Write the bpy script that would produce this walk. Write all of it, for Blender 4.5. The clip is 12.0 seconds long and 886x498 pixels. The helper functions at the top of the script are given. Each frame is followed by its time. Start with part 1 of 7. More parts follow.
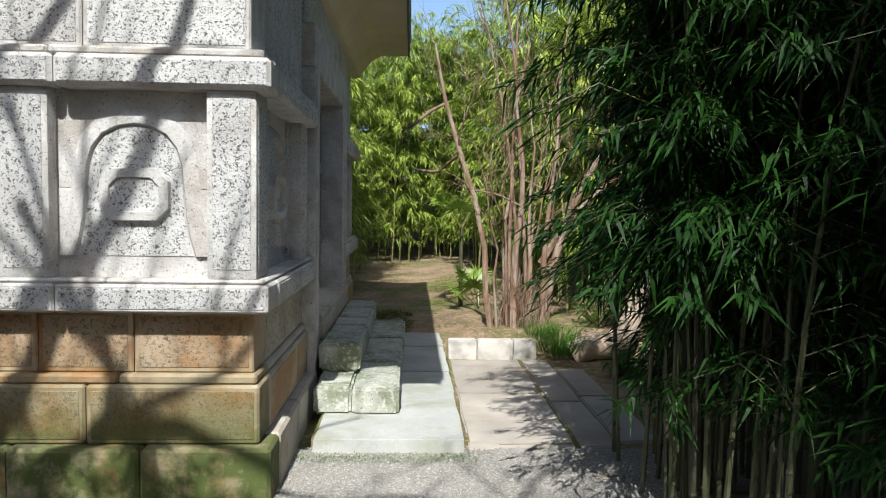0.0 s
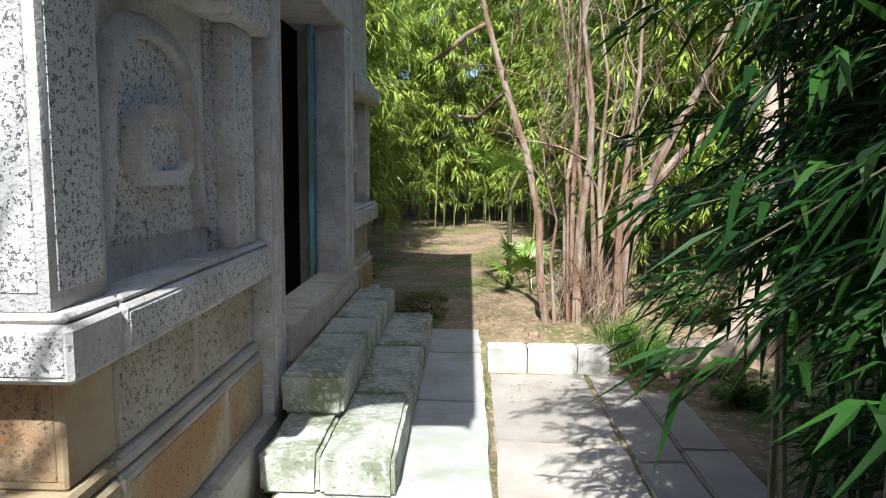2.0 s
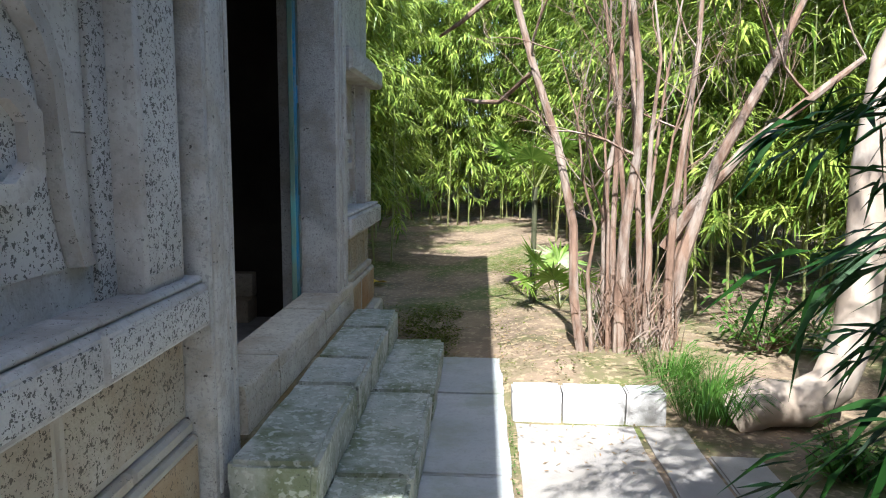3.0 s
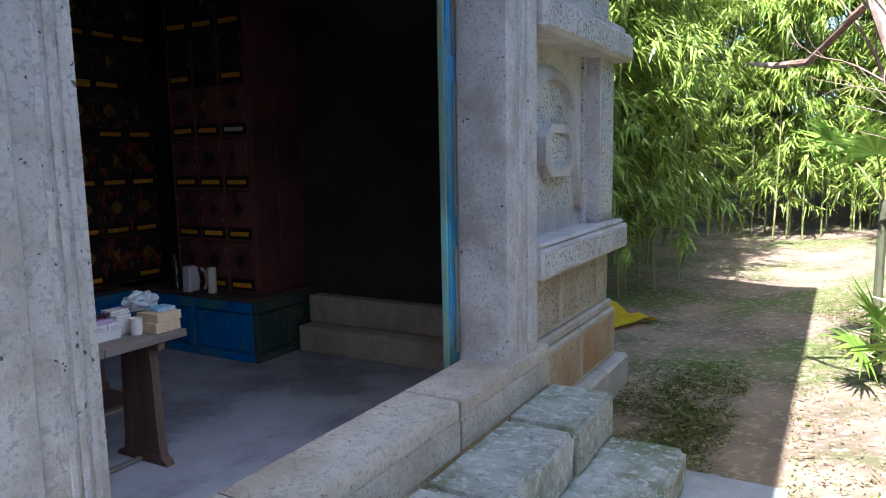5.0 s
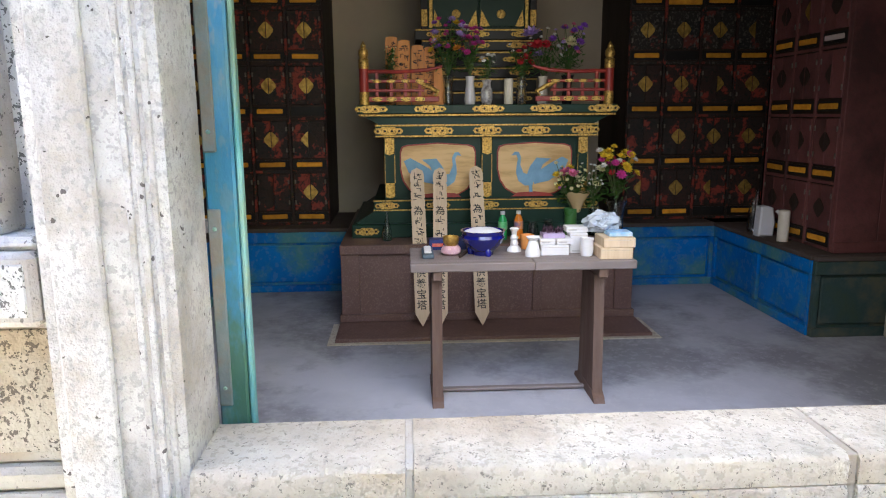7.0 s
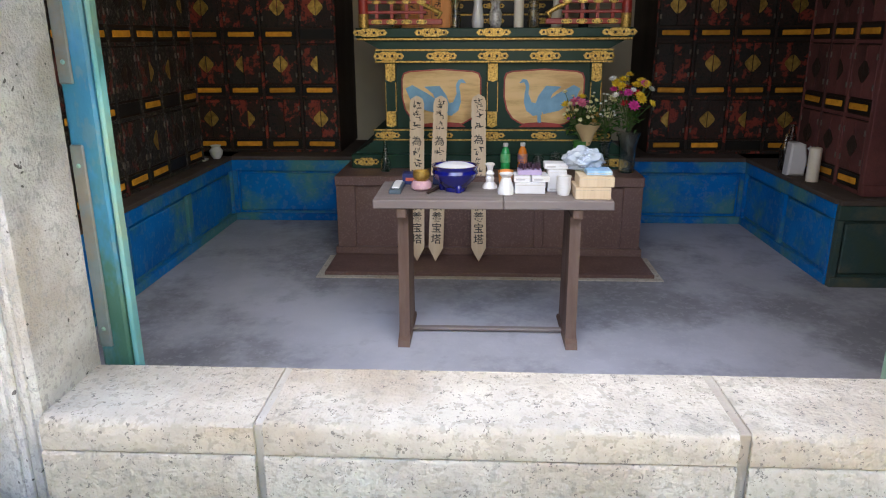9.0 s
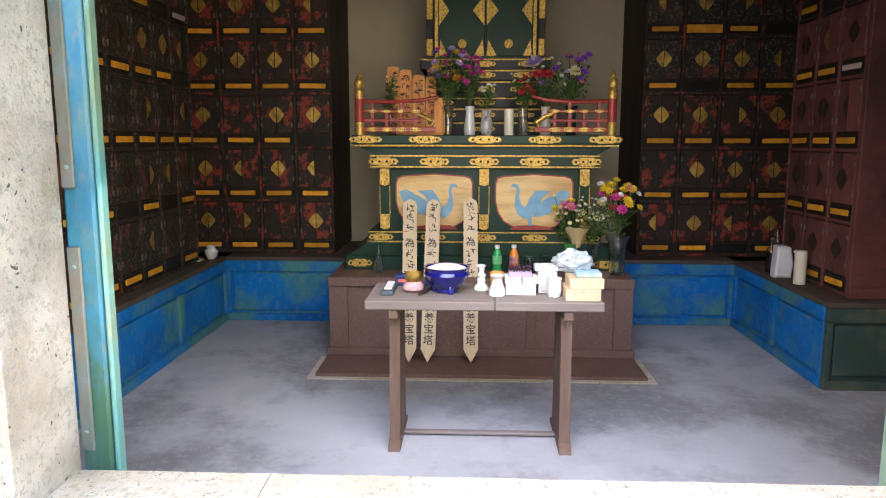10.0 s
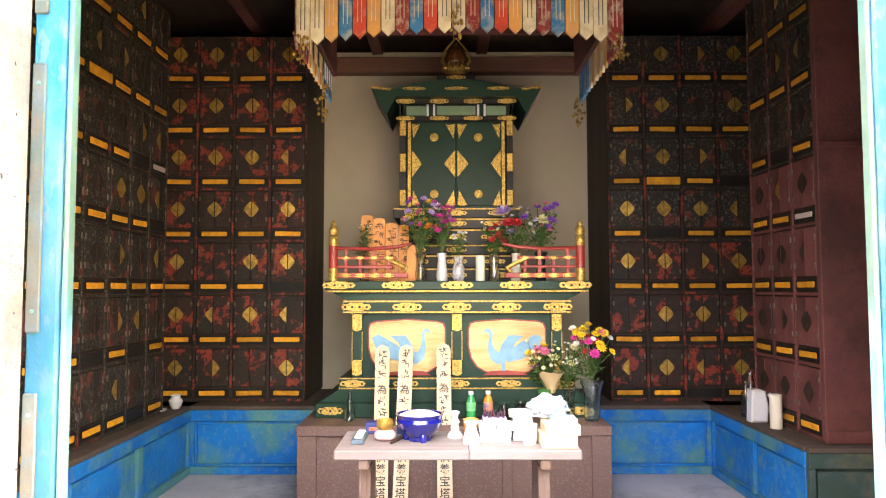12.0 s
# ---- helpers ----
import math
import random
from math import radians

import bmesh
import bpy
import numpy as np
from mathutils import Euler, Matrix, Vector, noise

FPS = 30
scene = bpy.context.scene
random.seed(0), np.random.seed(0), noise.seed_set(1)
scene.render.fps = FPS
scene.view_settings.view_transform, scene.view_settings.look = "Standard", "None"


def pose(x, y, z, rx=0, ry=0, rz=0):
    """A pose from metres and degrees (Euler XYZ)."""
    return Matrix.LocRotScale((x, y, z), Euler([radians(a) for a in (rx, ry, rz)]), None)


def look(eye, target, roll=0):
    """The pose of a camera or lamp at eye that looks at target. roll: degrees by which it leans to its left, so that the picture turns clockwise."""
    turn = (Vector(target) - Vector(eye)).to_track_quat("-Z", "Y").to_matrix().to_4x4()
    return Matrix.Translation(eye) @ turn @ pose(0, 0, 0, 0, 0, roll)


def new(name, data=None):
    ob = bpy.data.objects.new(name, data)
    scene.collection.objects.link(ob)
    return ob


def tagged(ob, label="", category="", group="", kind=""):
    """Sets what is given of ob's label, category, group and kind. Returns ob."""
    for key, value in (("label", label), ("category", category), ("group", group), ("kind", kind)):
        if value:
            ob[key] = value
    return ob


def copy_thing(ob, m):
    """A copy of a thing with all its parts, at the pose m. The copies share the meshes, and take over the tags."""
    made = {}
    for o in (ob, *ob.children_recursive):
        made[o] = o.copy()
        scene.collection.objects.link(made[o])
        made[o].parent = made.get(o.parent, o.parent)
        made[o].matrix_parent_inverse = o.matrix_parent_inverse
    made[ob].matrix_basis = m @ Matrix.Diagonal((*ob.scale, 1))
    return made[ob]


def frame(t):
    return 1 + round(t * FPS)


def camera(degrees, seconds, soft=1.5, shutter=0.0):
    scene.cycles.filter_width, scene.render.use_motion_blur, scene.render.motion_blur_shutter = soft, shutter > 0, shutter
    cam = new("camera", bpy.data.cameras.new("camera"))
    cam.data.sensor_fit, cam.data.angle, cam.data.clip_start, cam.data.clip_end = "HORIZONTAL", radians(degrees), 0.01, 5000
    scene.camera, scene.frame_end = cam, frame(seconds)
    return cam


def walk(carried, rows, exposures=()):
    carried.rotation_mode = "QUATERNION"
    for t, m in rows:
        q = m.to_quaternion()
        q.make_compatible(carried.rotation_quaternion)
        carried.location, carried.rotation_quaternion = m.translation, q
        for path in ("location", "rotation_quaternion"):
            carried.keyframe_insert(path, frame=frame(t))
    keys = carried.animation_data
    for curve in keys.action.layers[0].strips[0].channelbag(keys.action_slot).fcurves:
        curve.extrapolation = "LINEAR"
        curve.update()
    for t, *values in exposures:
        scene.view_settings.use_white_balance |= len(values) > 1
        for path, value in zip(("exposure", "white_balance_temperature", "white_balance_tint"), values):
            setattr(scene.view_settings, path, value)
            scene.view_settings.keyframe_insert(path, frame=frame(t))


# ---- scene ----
cam = camera(64.3, 12.0, 1.1)
PATH = [
    (0, (0.029, 0.039, 1.633), (0.119, 2.034, 1.513), 0.9),
    (0.5, (0.123, 0.468, 1.632), (0.111, 2.463, 1.488), 0.3),
    (1, (0.175, 1.026, 1.622), (0.108, 3.017, 1.449), 0.7),
    (1.5, (0.293, 1.631, 1.605), (0.205, 3.618, 1.393), 0.3),
    (2, (0.285, 2.251, 1.611), (0.216, 4.236, 1.374), 0.5),
    (2.5, (0.236, 2.842, 1.651), (0.154, 4.825, 1.399), 0.3),
    (2.7, (0.237, 3.085, 1.65), (0.149, 5.066, 1.391), 0.4),
    (4.3, (0.341, 4.89, 1.675), (-0.172, 6.802, 1.391), -1.1),
    (4.5, (0.383, 5.046, 1.663), (-0.259, 6.921, 1.392), -1.3),
    (5, (0.584, 5.42, 1.655), (-0.403, 7.14, 1.394), -1.1),
    (5.5, (0.773, 5.781, 1.608), (-0.583, 7.219, 1.3), -1.1),
    (6, (0.75, 6.066, 1.501), (-0.907, 7.126, 1.135), -0.5),
    (6.5, (0.745, 6.472, 1.453), (-1.14, 7.031, 1.086), -0.9),
    (7, (0.726, 6.822, 1.446), (-1.236, 6.928, 1.073), -0.4),
    (7.5, (0.646, 7.102, 1.466), (-1.31, 7.064, 1.05), -0.2),
    (9.3, (0.58, 7.305, 1.462), (-1.33, 7.211, 0.877), -0.2),
    (9.5, (0.588, 7.311, 1.464), (-1.347, 7.221, 0.963), -0.2),
    (10, (0.6, 7.305, 1.471), (-1.375, 7.226, 1.171), 0.1),
    (10.5, (0.608, 7.307, 1.463), (-1.388, 7.247, 1.35), -0.1),
    (11, (0.596, 7.311, 1.46), (-1.404, 7.282, 1.456), -0.2),
    (11.5, (0.598, 7.315, 1.46), (-1.4, 7.302, 1.531), -0.1),
    (12, (0.605, 7.31, 1.46), (-1.392, 7.305, 1.574), -0.1),
]
EXPOSURES = [(0.0, 0.62, 6000, 7), (1.5, 0.88, 5900, 7), (2.7, 1.34, 5600, 8), (4.5, 1.92, 5250, 13), (5.2, 2.5, 5300, 17), (5.5, 3.08, 5500, 18), (6.0, 3.7, 5900, 15), (6.5, 4.05, 6100, 15), (7.2, 4.05, 6200, 15),
             (9.3, 3.95, 6300, 15), (10.0, 4.7, 6500, 16), (10.5, 5.3, 6700, 17), (11.0, 5.6, 6900, 18), (12.0, 5.88, 7000, 20)]
walk(cam, [(t, look(eye, target, roll)) for t, eye, target, roll in PATH], EXPOSURES)

# ---- world and sun ----
SUN_FROM = Vector((-0.088, -0.80, 1.0)).normalized()
world = bpy.data.worlds.new("sky")
scene.world = world
world.use_nodes = True
wn = world.node_tree
sky = wn.nodes.new("ShaderNodeTexSky")
sky.sky_type, sky.sun_disc = "NISHITA", False
sky.dust_density = 2.0
sky.sun_elevation = math.asin(SUN_FROM.z)
sky.sun_rotation = math.atan2(SUN_FROM.x, SUN_FROM.y)
wn.nodes["Background"].inputs[1].default_value = 0.13
wn.links.new(sky.outputs[0], wn.nodes["Background"].inputs[0])
sun = new("sun", bpy.data.lights.new("sun", "SUN"))
sun.data.energy, sun.data.angle, sun.data.color = 5.0, radians(0.53), (1.0, 0.94, 0.85)
sun.matrix_world = look(SUN_FROM * 30, (0, 0, 0))

# area lamp added inside the doorway, standing in for the open sky's daylight
door_light = new("doorway_daylight", bpy.data.lights.new("doorway_daylight", "AREA"))
door_light.data.shape, door_light.data.size, door_light.data.size_y = "RECTANGLE", 1.9, 1.95
door_light.data.energy, door_light.data.color = 1.9, (1.0, 0.97, 0.93)
door_light.data.spread = radians(150)
door_light.matrix_world = look((-1.44, 7.375, 1.75), (-3.2, 7.375, -0.05))


# ---- materials ----
def rgb(c):
    return (c[0], c[1], c[2], 1.0)


def surf(name, c1, c2, scale=3.0, rough=0.7, metal=0.0, bump=0.2, bscale=60.0, speck=None, speck_amt=0.0, stain=None,
         stain_amt=0.0, stain_scale=1.2, stain_gate=(0.47, 0.62), pits=0.0, pit_scale=45.0, pit_gate=(0.40, 0.70), pit_col=(0.06, 0.055, 0.05), stretch=(1, 1, 1), spread=0.0, trans=0.0, coat=0.0, spec=0.5,
         moss_col=None, moss_reach=(0.0, 0.6)):
    """Two-tone surface: broad blotches, fine grain, optional specks, stains, open pores, and growth that thins upwards."""
    m = bpy.data.materials.new(name)
    m.use_nodes = True
    t = m.node_tree
    n, link = t.nodes, t.links.new
    b = n["Principled BSDF"]
    tc, oi = n.new("ShaderNodeTexCoord"), n.new("ShaderNodeObjectInfo")
    mp, off = n.new("ShaderNodeMapping"), n.new("ShaderNodeVectorMath")
    off.operation = "SCALE"
    off.inputs[0].default_value = (13.0, 7.0, 5.0)
    link(oi.outputs["Random"], off.inputs["Scale"])
    link(tc.outputs["Object"], mp.inputs[0])
    link(off.outputs[0], mp.inputs[1])
    mp.inputs[3].default_value = stretch

    def noise_at(sc, detail=4.0, rg=0.6):
        q = n.new("ShaderNodeTexNoise")
        q.inputs["Scale"].default_value, q.inputs["Detail"].default_value, q.inputs["Roughness"].default_value = sc, detail, rg
        link(mp.outputs[0], q.inputs["Vector"])
        return q.outputs["Fac"]

    def ramp(src, lo, hi):
        q = n.new("ShaderNodeMapRange")
        q.inputs[1].default_value, q.inputs[2].default_value = lo, hi
        link(src, q.inputs[0])
        return q.outputs[0]

    def mixc(fac, a, bcol):
        q = n.new("ShaderNodeMix")
        q.data_type = "RGBA"
        link(fac, q.inputs[0])
        if isinstance(a, tuple):
            q.inputs[6].default_value = rgb(a)
        else:
            link(a, q.inputs[6])
        if isinstance(bcol, tuple):
            q.inputs[7].default_value = rgb(bcol)
        else:
            link(bcol, q.inputs[7])
        return q.outputs[2]

    def times(a, k):
        q = n.new("ShaderNodeMath")
        q.operation = "MULTIPLY"
        link(a, q.inputs[0])
        if isinstance(k, float):
            q.inputs[1].default_value = k
        else:
            link(k, q.inputs[1])
        return q.outputs[0]

    broad = noise_at(scale)
    col = mixc(ramp(broad, 0.35, 0.68), c1, c2)
    fine = noise_at(bscale, 3.0)
    if stain:
        col = mixc(times(ramp(noise_at(stain_scale, 6.0, 0.65), stain_gate[0], stain_gate[1]), stain_amt), col, stain)
    if speck:
        col = mixc(times(ramp(noise_at(bscale * 0.6, 2.0), 0.55, 0.62), speck_amt), col, speck)
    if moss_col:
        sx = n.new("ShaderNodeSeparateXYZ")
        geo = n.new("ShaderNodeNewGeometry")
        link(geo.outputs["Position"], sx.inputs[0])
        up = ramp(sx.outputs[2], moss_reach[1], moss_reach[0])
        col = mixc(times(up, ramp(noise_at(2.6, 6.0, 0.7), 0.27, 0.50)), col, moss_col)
    height = fine
    if pits:
        vo = n.new("ShaderNodeTexVoronoi")
        vo.inputs["Scale"].default_value = pit_scale
        warp = n.new("ShaderNodeMix")
        warp.data_type = "VECTOR"
        warp.inputs[0].default_value = 0.035
        nz = n.new("ShaderNodeTexNoise")
        nz.inputs["Scale"].default_value = pit_scale * 0.8
        link(mp.outputs[0], nz.inputs["Vector"])
        link(mp.outputs[0], warp.inputs[4])
        link(nz.outputs["Color"], warp.inputs[5])
        link(warp.outputs[1], vo.inputs["Vector"])
        gate = ramp(noise_at(pit_scale * 0.5, 2.0), pit_gate[0], pit_gate[1])
        hole = n.new("ShaderNodeMath")
        hole.operation = "LESS_THAN"
        link(vo.outputs["Distance"], hole.inputs[0])
        link(times(gate, 0.50), hole.inputs[1])
        hole_f = times(hole.outputs[0], pits)
        col = mixc(hole_f, col, pit_col)
        q = n.new("ShaderNodeMath")
        q.operation = "SUBTRACT"
        link(fine, q.inputs[0])
        link(times(hole_f, 1.6), q.inputs[1])
        height = q.outputs[0]
    if spread:
        hs = n.new("ShaderNodeHueSaturation")
        v = n.new("ShaderNodeMapRange")
        v.inputs[3].default_value, v.inputs[4].default_value = 1.0 - spread, 1.0 + spread
        link(oi.outputs["Random"], v.inputs[0])
        link(v.outputs[0], hs.inputs["Value"])
        link(col, hs.inputs["Color"])
        col = hs.outputs[0]
    link(col, b.inputs["Base Color"])
    rr = n.new("ShaderNodeMapRange")
    rr.inputs[3].default_value, rr.inputs[4].default_value = max(rough - 0.12, 0.03), min(rough + 0.12, 1.0)
    link(broad, rr.inputs[0])
    link(rr.outputs[0], b.inputs["Roughness"])
    b.inputs["Metallic"].default_value = metal
    b.inputs["Coat Weight"].default_value = coat
    b.inputs["Specular IOR Level"].default_value = spec
    if trans:
        b.inputs["Transmission Weight"].default_value = trans
        b.inputs["IOR"].default_value = 1.45
    if bump:
        bp = n.new("ShaderNodeBump")
        bp.inputs["Strength"].default_value, bp.inputs["Distance"].default_value = bump, 0.01
        link(height, bp.inputs["Height"])
        link(bp.outputs[0], b.inputs["Normal"])
    return m


def leaf_mat(name, c1, c2, rough=0.4, glow=0.45):
    """Leaf: every leaf its own tone, light passes through the blade."""
    m = bpy.data.materials.new(name)
    m.use_nodes = True
    n, link = m.node_tree.nodes, m.node_tree.links.new
    b = n["Principled BSDF"]
    geo, mix = n.new("ShaderNodeNewGeometry"), n.new("ShaderNodeMix")
    mix.data_type = "RGBA"
    mix.inputs[6].default_value, mix.inputs[7].default_value = rgb(c1), rgb(c2)
    link(geo.outputs["Random Per Island"], mix.inputs[0])
    link(mix.outputs[2], b.inputs["Base Color"])
    b.inputs["Roughness"].default_value = rough
    b.inputs["Specular IOR Level"].default_value = 0.25
    tr, sh = n.new("ShaderNodeBsdfTranslucent"), n.new("ShaderNodeMixShader")
    sh.inputs[0].default_value = glow
    link(mix.outputs[2], tr.inputs[0])
    link(b.outputs[0], sh.inputs[1])
    link(tr.outputs[0], sh.inputs[2])
    link(sh.outputs[0], n["Material Output"].inputs[0])
    return m


M = {
    "stone": surf("porous_stone", (0.60, 0.595, 0.58), (0.47, 0.465, 0.46), 2.2, 0.9, bump=0.9, bscale=70, pits=0.85, pit_scale=84, pit_gate=(0.30, 0.60), pit_col=(0.07, 0.066, 0.064), stain=(0.30, 0.27, 0.24), stain_amt=0.35, stain_scale=1.6),
    "dressed": surf("smooth_dressed_stone", (0.58, 0.565, 0.545), (0.45, 0.435, 0.42), 3.0, 0.9, bump=0.6, bscale=80, pits=0.7, pit_scale=75, pit_gate=(0.42, 0.76), pit_col=(0.10, 0.09, 0.085), speck=(0.36, 0.34, 0.32), speck_amt=0.45, stain=(0.31, 0.26, 0.21), stain_amt=0.6, stain_scale=2.4),
    # mossy wall foot; moss also spread and darkened for the shade falling there
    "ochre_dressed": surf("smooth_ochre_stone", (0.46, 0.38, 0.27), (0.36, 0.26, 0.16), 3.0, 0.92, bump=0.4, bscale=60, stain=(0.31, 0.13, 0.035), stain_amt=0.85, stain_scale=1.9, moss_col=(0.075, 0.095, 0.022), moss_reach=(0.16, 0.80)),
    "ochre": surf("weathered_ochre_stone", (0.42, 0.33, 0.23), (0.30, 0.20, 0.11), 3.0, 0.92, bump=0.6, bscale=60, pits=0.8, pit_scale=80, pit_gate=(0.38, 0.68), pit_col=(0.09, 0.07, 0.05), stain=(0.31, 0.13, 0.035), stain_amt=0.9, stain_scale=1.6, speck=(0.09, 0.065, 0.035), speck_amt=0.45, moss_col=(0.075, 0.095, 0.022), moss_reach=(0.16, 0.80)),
    "ochre_front": surf("clean_ochre_stone", (0.46, 0.36, 0.24), (0.36, 0.24, 0.13), 3.0, 0.92, bump=0.6, bscale=60, pits=0.7, pit_scale=80, pit_gate=(0.36, 0.68), pit_col=(0.09, 0.07, 0.05), stain=(0.34, 0.17, 0.06), stain_amt=0.7, stain_scale=1.6),
    "tan": surf("weathered_tan_stone", (0.47, 0.43, 0.36), (0.36, 0.31, 0.24), 3.0, 0.92, bump=0.8, bscale=60, pits=0.85, pit_scale=80, pit_gate=(0.30, 0.62), pit_col=(0.08, 0.065, 0.05), stain=(0.30, 0.20, 0.11), stain_amt=0.5, stain_scale=1.6),
    "tan_dressed": surf("smooth_tan_stone", (0.48, 0.45, 0.39), (0.38, 0.34, 0.28), 3.0, 0.92, bump=0.5, bscale=70, pits=0.5, pit_scale=75, pit_gate=(0.45, 0.78), stain=(0.30, 0.21, 0.12), stain_amt=0.5, stain_scale=1.8),
    "amber": surf("amber_glass_jewel", (0.16, 0.055, 0.015), (0.10, 0.03, 0.01), 6.0, 0.15, bump=0.02, coat=0.8),
    "beamwood": surf("reddish_brown_beam", (0.20, 0.085, 0.048), (0.14, 0.055, 0.032), 4.0, 0.6, bump=0.2, stretch=(1, 0.2, 1)),
    "sillstone": surf("cut_tuff", (0.58, 0.53, 0.43), (0.45, 0.40, 0.32), 7.0, 0.9, bump=0.9, bscale=80, speck=(0.34, 0.30, 0.24), speck_amt=0.6, pits=0.6, pit_scale=90, pit_gate=(0.42, 0.74), stain=(0.33, 0.22, 0.12), stain_amt=0.4),
    "jamb": surf("smooth_tuff", (0.58, 0.565, 0.54), (0.44, 0.43, 0.42), 7.0, 0.9, bump=0.7, bscale=110, speck=(0.33, 0.32, 0.31), speck_amt=0.7, pits=0.9, pit_scale=44, pit_gate=(0.50, 0.86), pit_col=(0.07, 0.06, 0.055), stain=(0.34, 0.29, 0.23), stain_amt=0.6, stain_scale=4.5),
    "step": surf("mossy_step_stone", (0.47, 0.47, 0.41), (0.30, 0.32, 0.26), 4.0, 0.9, bump=0.9, bscale=42, speck=(0.60, 0.61, 0.55), speck_amt=0.6, pits=0.5, pit_scale=60, pit_gate=(0.45, 0.72), stain=(0.12, 0.15, 0.055), stain_amt=0.75, stain_scale=3.2),
    "slab": surf("paving_slab_stone", (0.43, 0.43, 0.41), (0.33, 0.34, 0.33), 1.6, 0.85, bump=0.3, bscale=60, stain=(0.27, 0.28, 0.20), stain_amt=0.6, stain_scale=2.6, speck=(0.30, 0.30, 0.28), speck_amt=0.35, spread=0.12),
    "pave": surf("sandy_concrete_paving", (0.41, 0.37, 0.32), (0.31, 0.28, 0.25), 2.0, 0.9, bump=0.35, bscale=80, stain=(0.26, 0.22, 0.17), stain_amt=0.5, spread=0.12),
    "kerb": surf("pale_kerb_block", (0.55, 0.51, 0.47), (0.42, 0.40, 0.37), 5.0, 0.9, bump=0.3, bscale=90, stain=(0.25, 0.23, 0.2), stain_amt=0.4, stain_scale=5, spread=0.12),
    "earth": surf("leaf_strewn_earth", (0.26, 0.185, 0.115), (0.10, 0.068, 0.042), 1.8, 0.95, bump=0.9, bscale=26, speck=(0.38, 0.29, 0.17), speck_amt=0.6, stain=(0.10, 0.125, 0.02), stain_amt=0.85, stain_scale=0.9),
    "gravel": surf("grey_gravel", (0.32, 0.30, 0.27), (0.22, 0.21, 0.19), 30.0, 0.95, bump=0.9, bscale=90, speck=(0.5, 0.48, 0.44), speck_amt=0.7),
    "plaster": surf("eave_plaster", (0.62, 0.56, 0.45), (0.54, 0.48, 0.38), 1.5, 0.9, bump=0.1, bscale=80, stain=(0.4, 0.33, 0.24), stain_amt=0.3),
    "rooftile": surf("dark_roof_tile", (0.10, 0.10, 0.105), (0.06, 0.06, 0.065), 4.0, 0.6, bump=0.2),
    "floor": surf("concrete_floor", (0.46, 0.46, 0.49), (0.34, 0.34, 0.365), 1.5, 0.75, bump=0.15, bscale=50, speck=(0.46, 0.46, 0.47), speck_amt=0.25, stain=(0.13, 0.125, 0.13), stain_amt=0.6, stain_scale=1.4, spec=0.2),
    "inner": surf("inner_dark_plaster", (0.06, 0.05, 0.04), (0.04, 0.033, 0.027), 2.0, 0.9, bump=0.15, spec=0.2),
    "niche": surf("niche_clay_plaster", (0.50, 0.43, 0.31), (0.44, 0.37, 0.27), 1.0, 0.95, bump=0.12, bscale=90, stain=(0.36, 0.30, 0.22), stain_amt=0.3),
    "blue": surf("weathered_blue_paint", (0.0, 0.19, 0.55), (0.0, 0.11, 0.38), 2.2, 0.55, bump=0.2, bscale=40, stain=(0.08, 0.24, 0.20), stain_amt=0.85, stain_scale=2.4, speck=(0.3, 0.32, 0.25), speck_amt=0.15, spec=0.2),
    "ledge": surf("dusty_ledge_top", (0.10, 0.075, 0.06), (0.07, 0.05, 0.04), 3.0, 0.8, bump=0.15, spec=0.2),
    "frameblue": surf("sky_blue_door_paint", (0.006, 0.24, 0.58), (0.012, 0.21, 0.44), 3.0, 0.5, bump=0.2, moss_col=(0.035, 0.11, 0.075), moss_reach=(0.9, 2.0), stain=(0.20, 0.30, 0.22), stain_amt=0.6, stain_scale=3.2, stretch=(1, 1, 0.5), speck=(0.5, 0.32, 0.2), speck_amt=0.2),
    "framegreen": surf("faded_green_door_paint", (0.16, 0.27, 0.20), (0.22, 0.30, 0.22), 3.0, 0.6, bump=0.2, stain=(0.05, 0.35, 0.42), stain_amt=0.5, stain_scale=2.5),
    "redlacq": surf("flaking_red_lacquer", (0.026, 0.022, 0.018), (0.045, 0.022, 0.016), 2.5, 0.5, bump=0.6, bscale=70, stain=(0.27, 0.045, 0.028), stain_amt=0.9, stain_scale=6.5, stain_gate=(0.535, 0.565), speck=(0.012, 0.017, 0.013), speck_amt=0.8, spec=0.2),
    "darklacq": surf("flaking_dark_lacquer", (0.020, 0.021, 0.018), (0.034, 0.025, 0.018), 2.5, 0.5, bump=0.5, bscale=85, stain=(0.15, 0.034, 0.024), stain_amt=0.85, stain_scale=7.0, stain_gate=(0.57, 0.60), speck=(0.17, 0.15, 0.12), speck_amt=0.45, spec=0.2),
    "mauve": surf("dull_red_panel_paint", (0.175, 0.062, 0.054), (0.13, 0.044, 0.04), 2.5, 0.6, bump=0.3, stain=(0.04, 0.022, 0.018), stain_amt=0.7, speck=(0.03, 0.04, 0.03), speck_amt=0.15, spec=0.2),
    "darkwood": surf("dark_brown_wood", (0.042, 0.026, 0.018), (0.03, 0.019, 0.014), 4.0, 0.6, bump=0.2, stretch=(1, 1, 0.2), spec=0.2),
    "brass": surf("aged_brass", (0.62, 0.40, 0.09), (0.42, 0.25, 0.05), 30.0, 0.42, metal=0.75, bump=0.3, bscale=150, stain=(0.16, 0.10, 0.03), stain_amt=0.6, stain_scale=20),
    "gold": surf("gilded_metal", (0.70, 0.46, 0.12), (0.50, 0.30, 0.065), 60.0, 0.5, metal=0.7, bump=0.25, bscale=120, stain=(0.10, 0.065, 0.02), stain_amt=0.85, stain_scale=80),
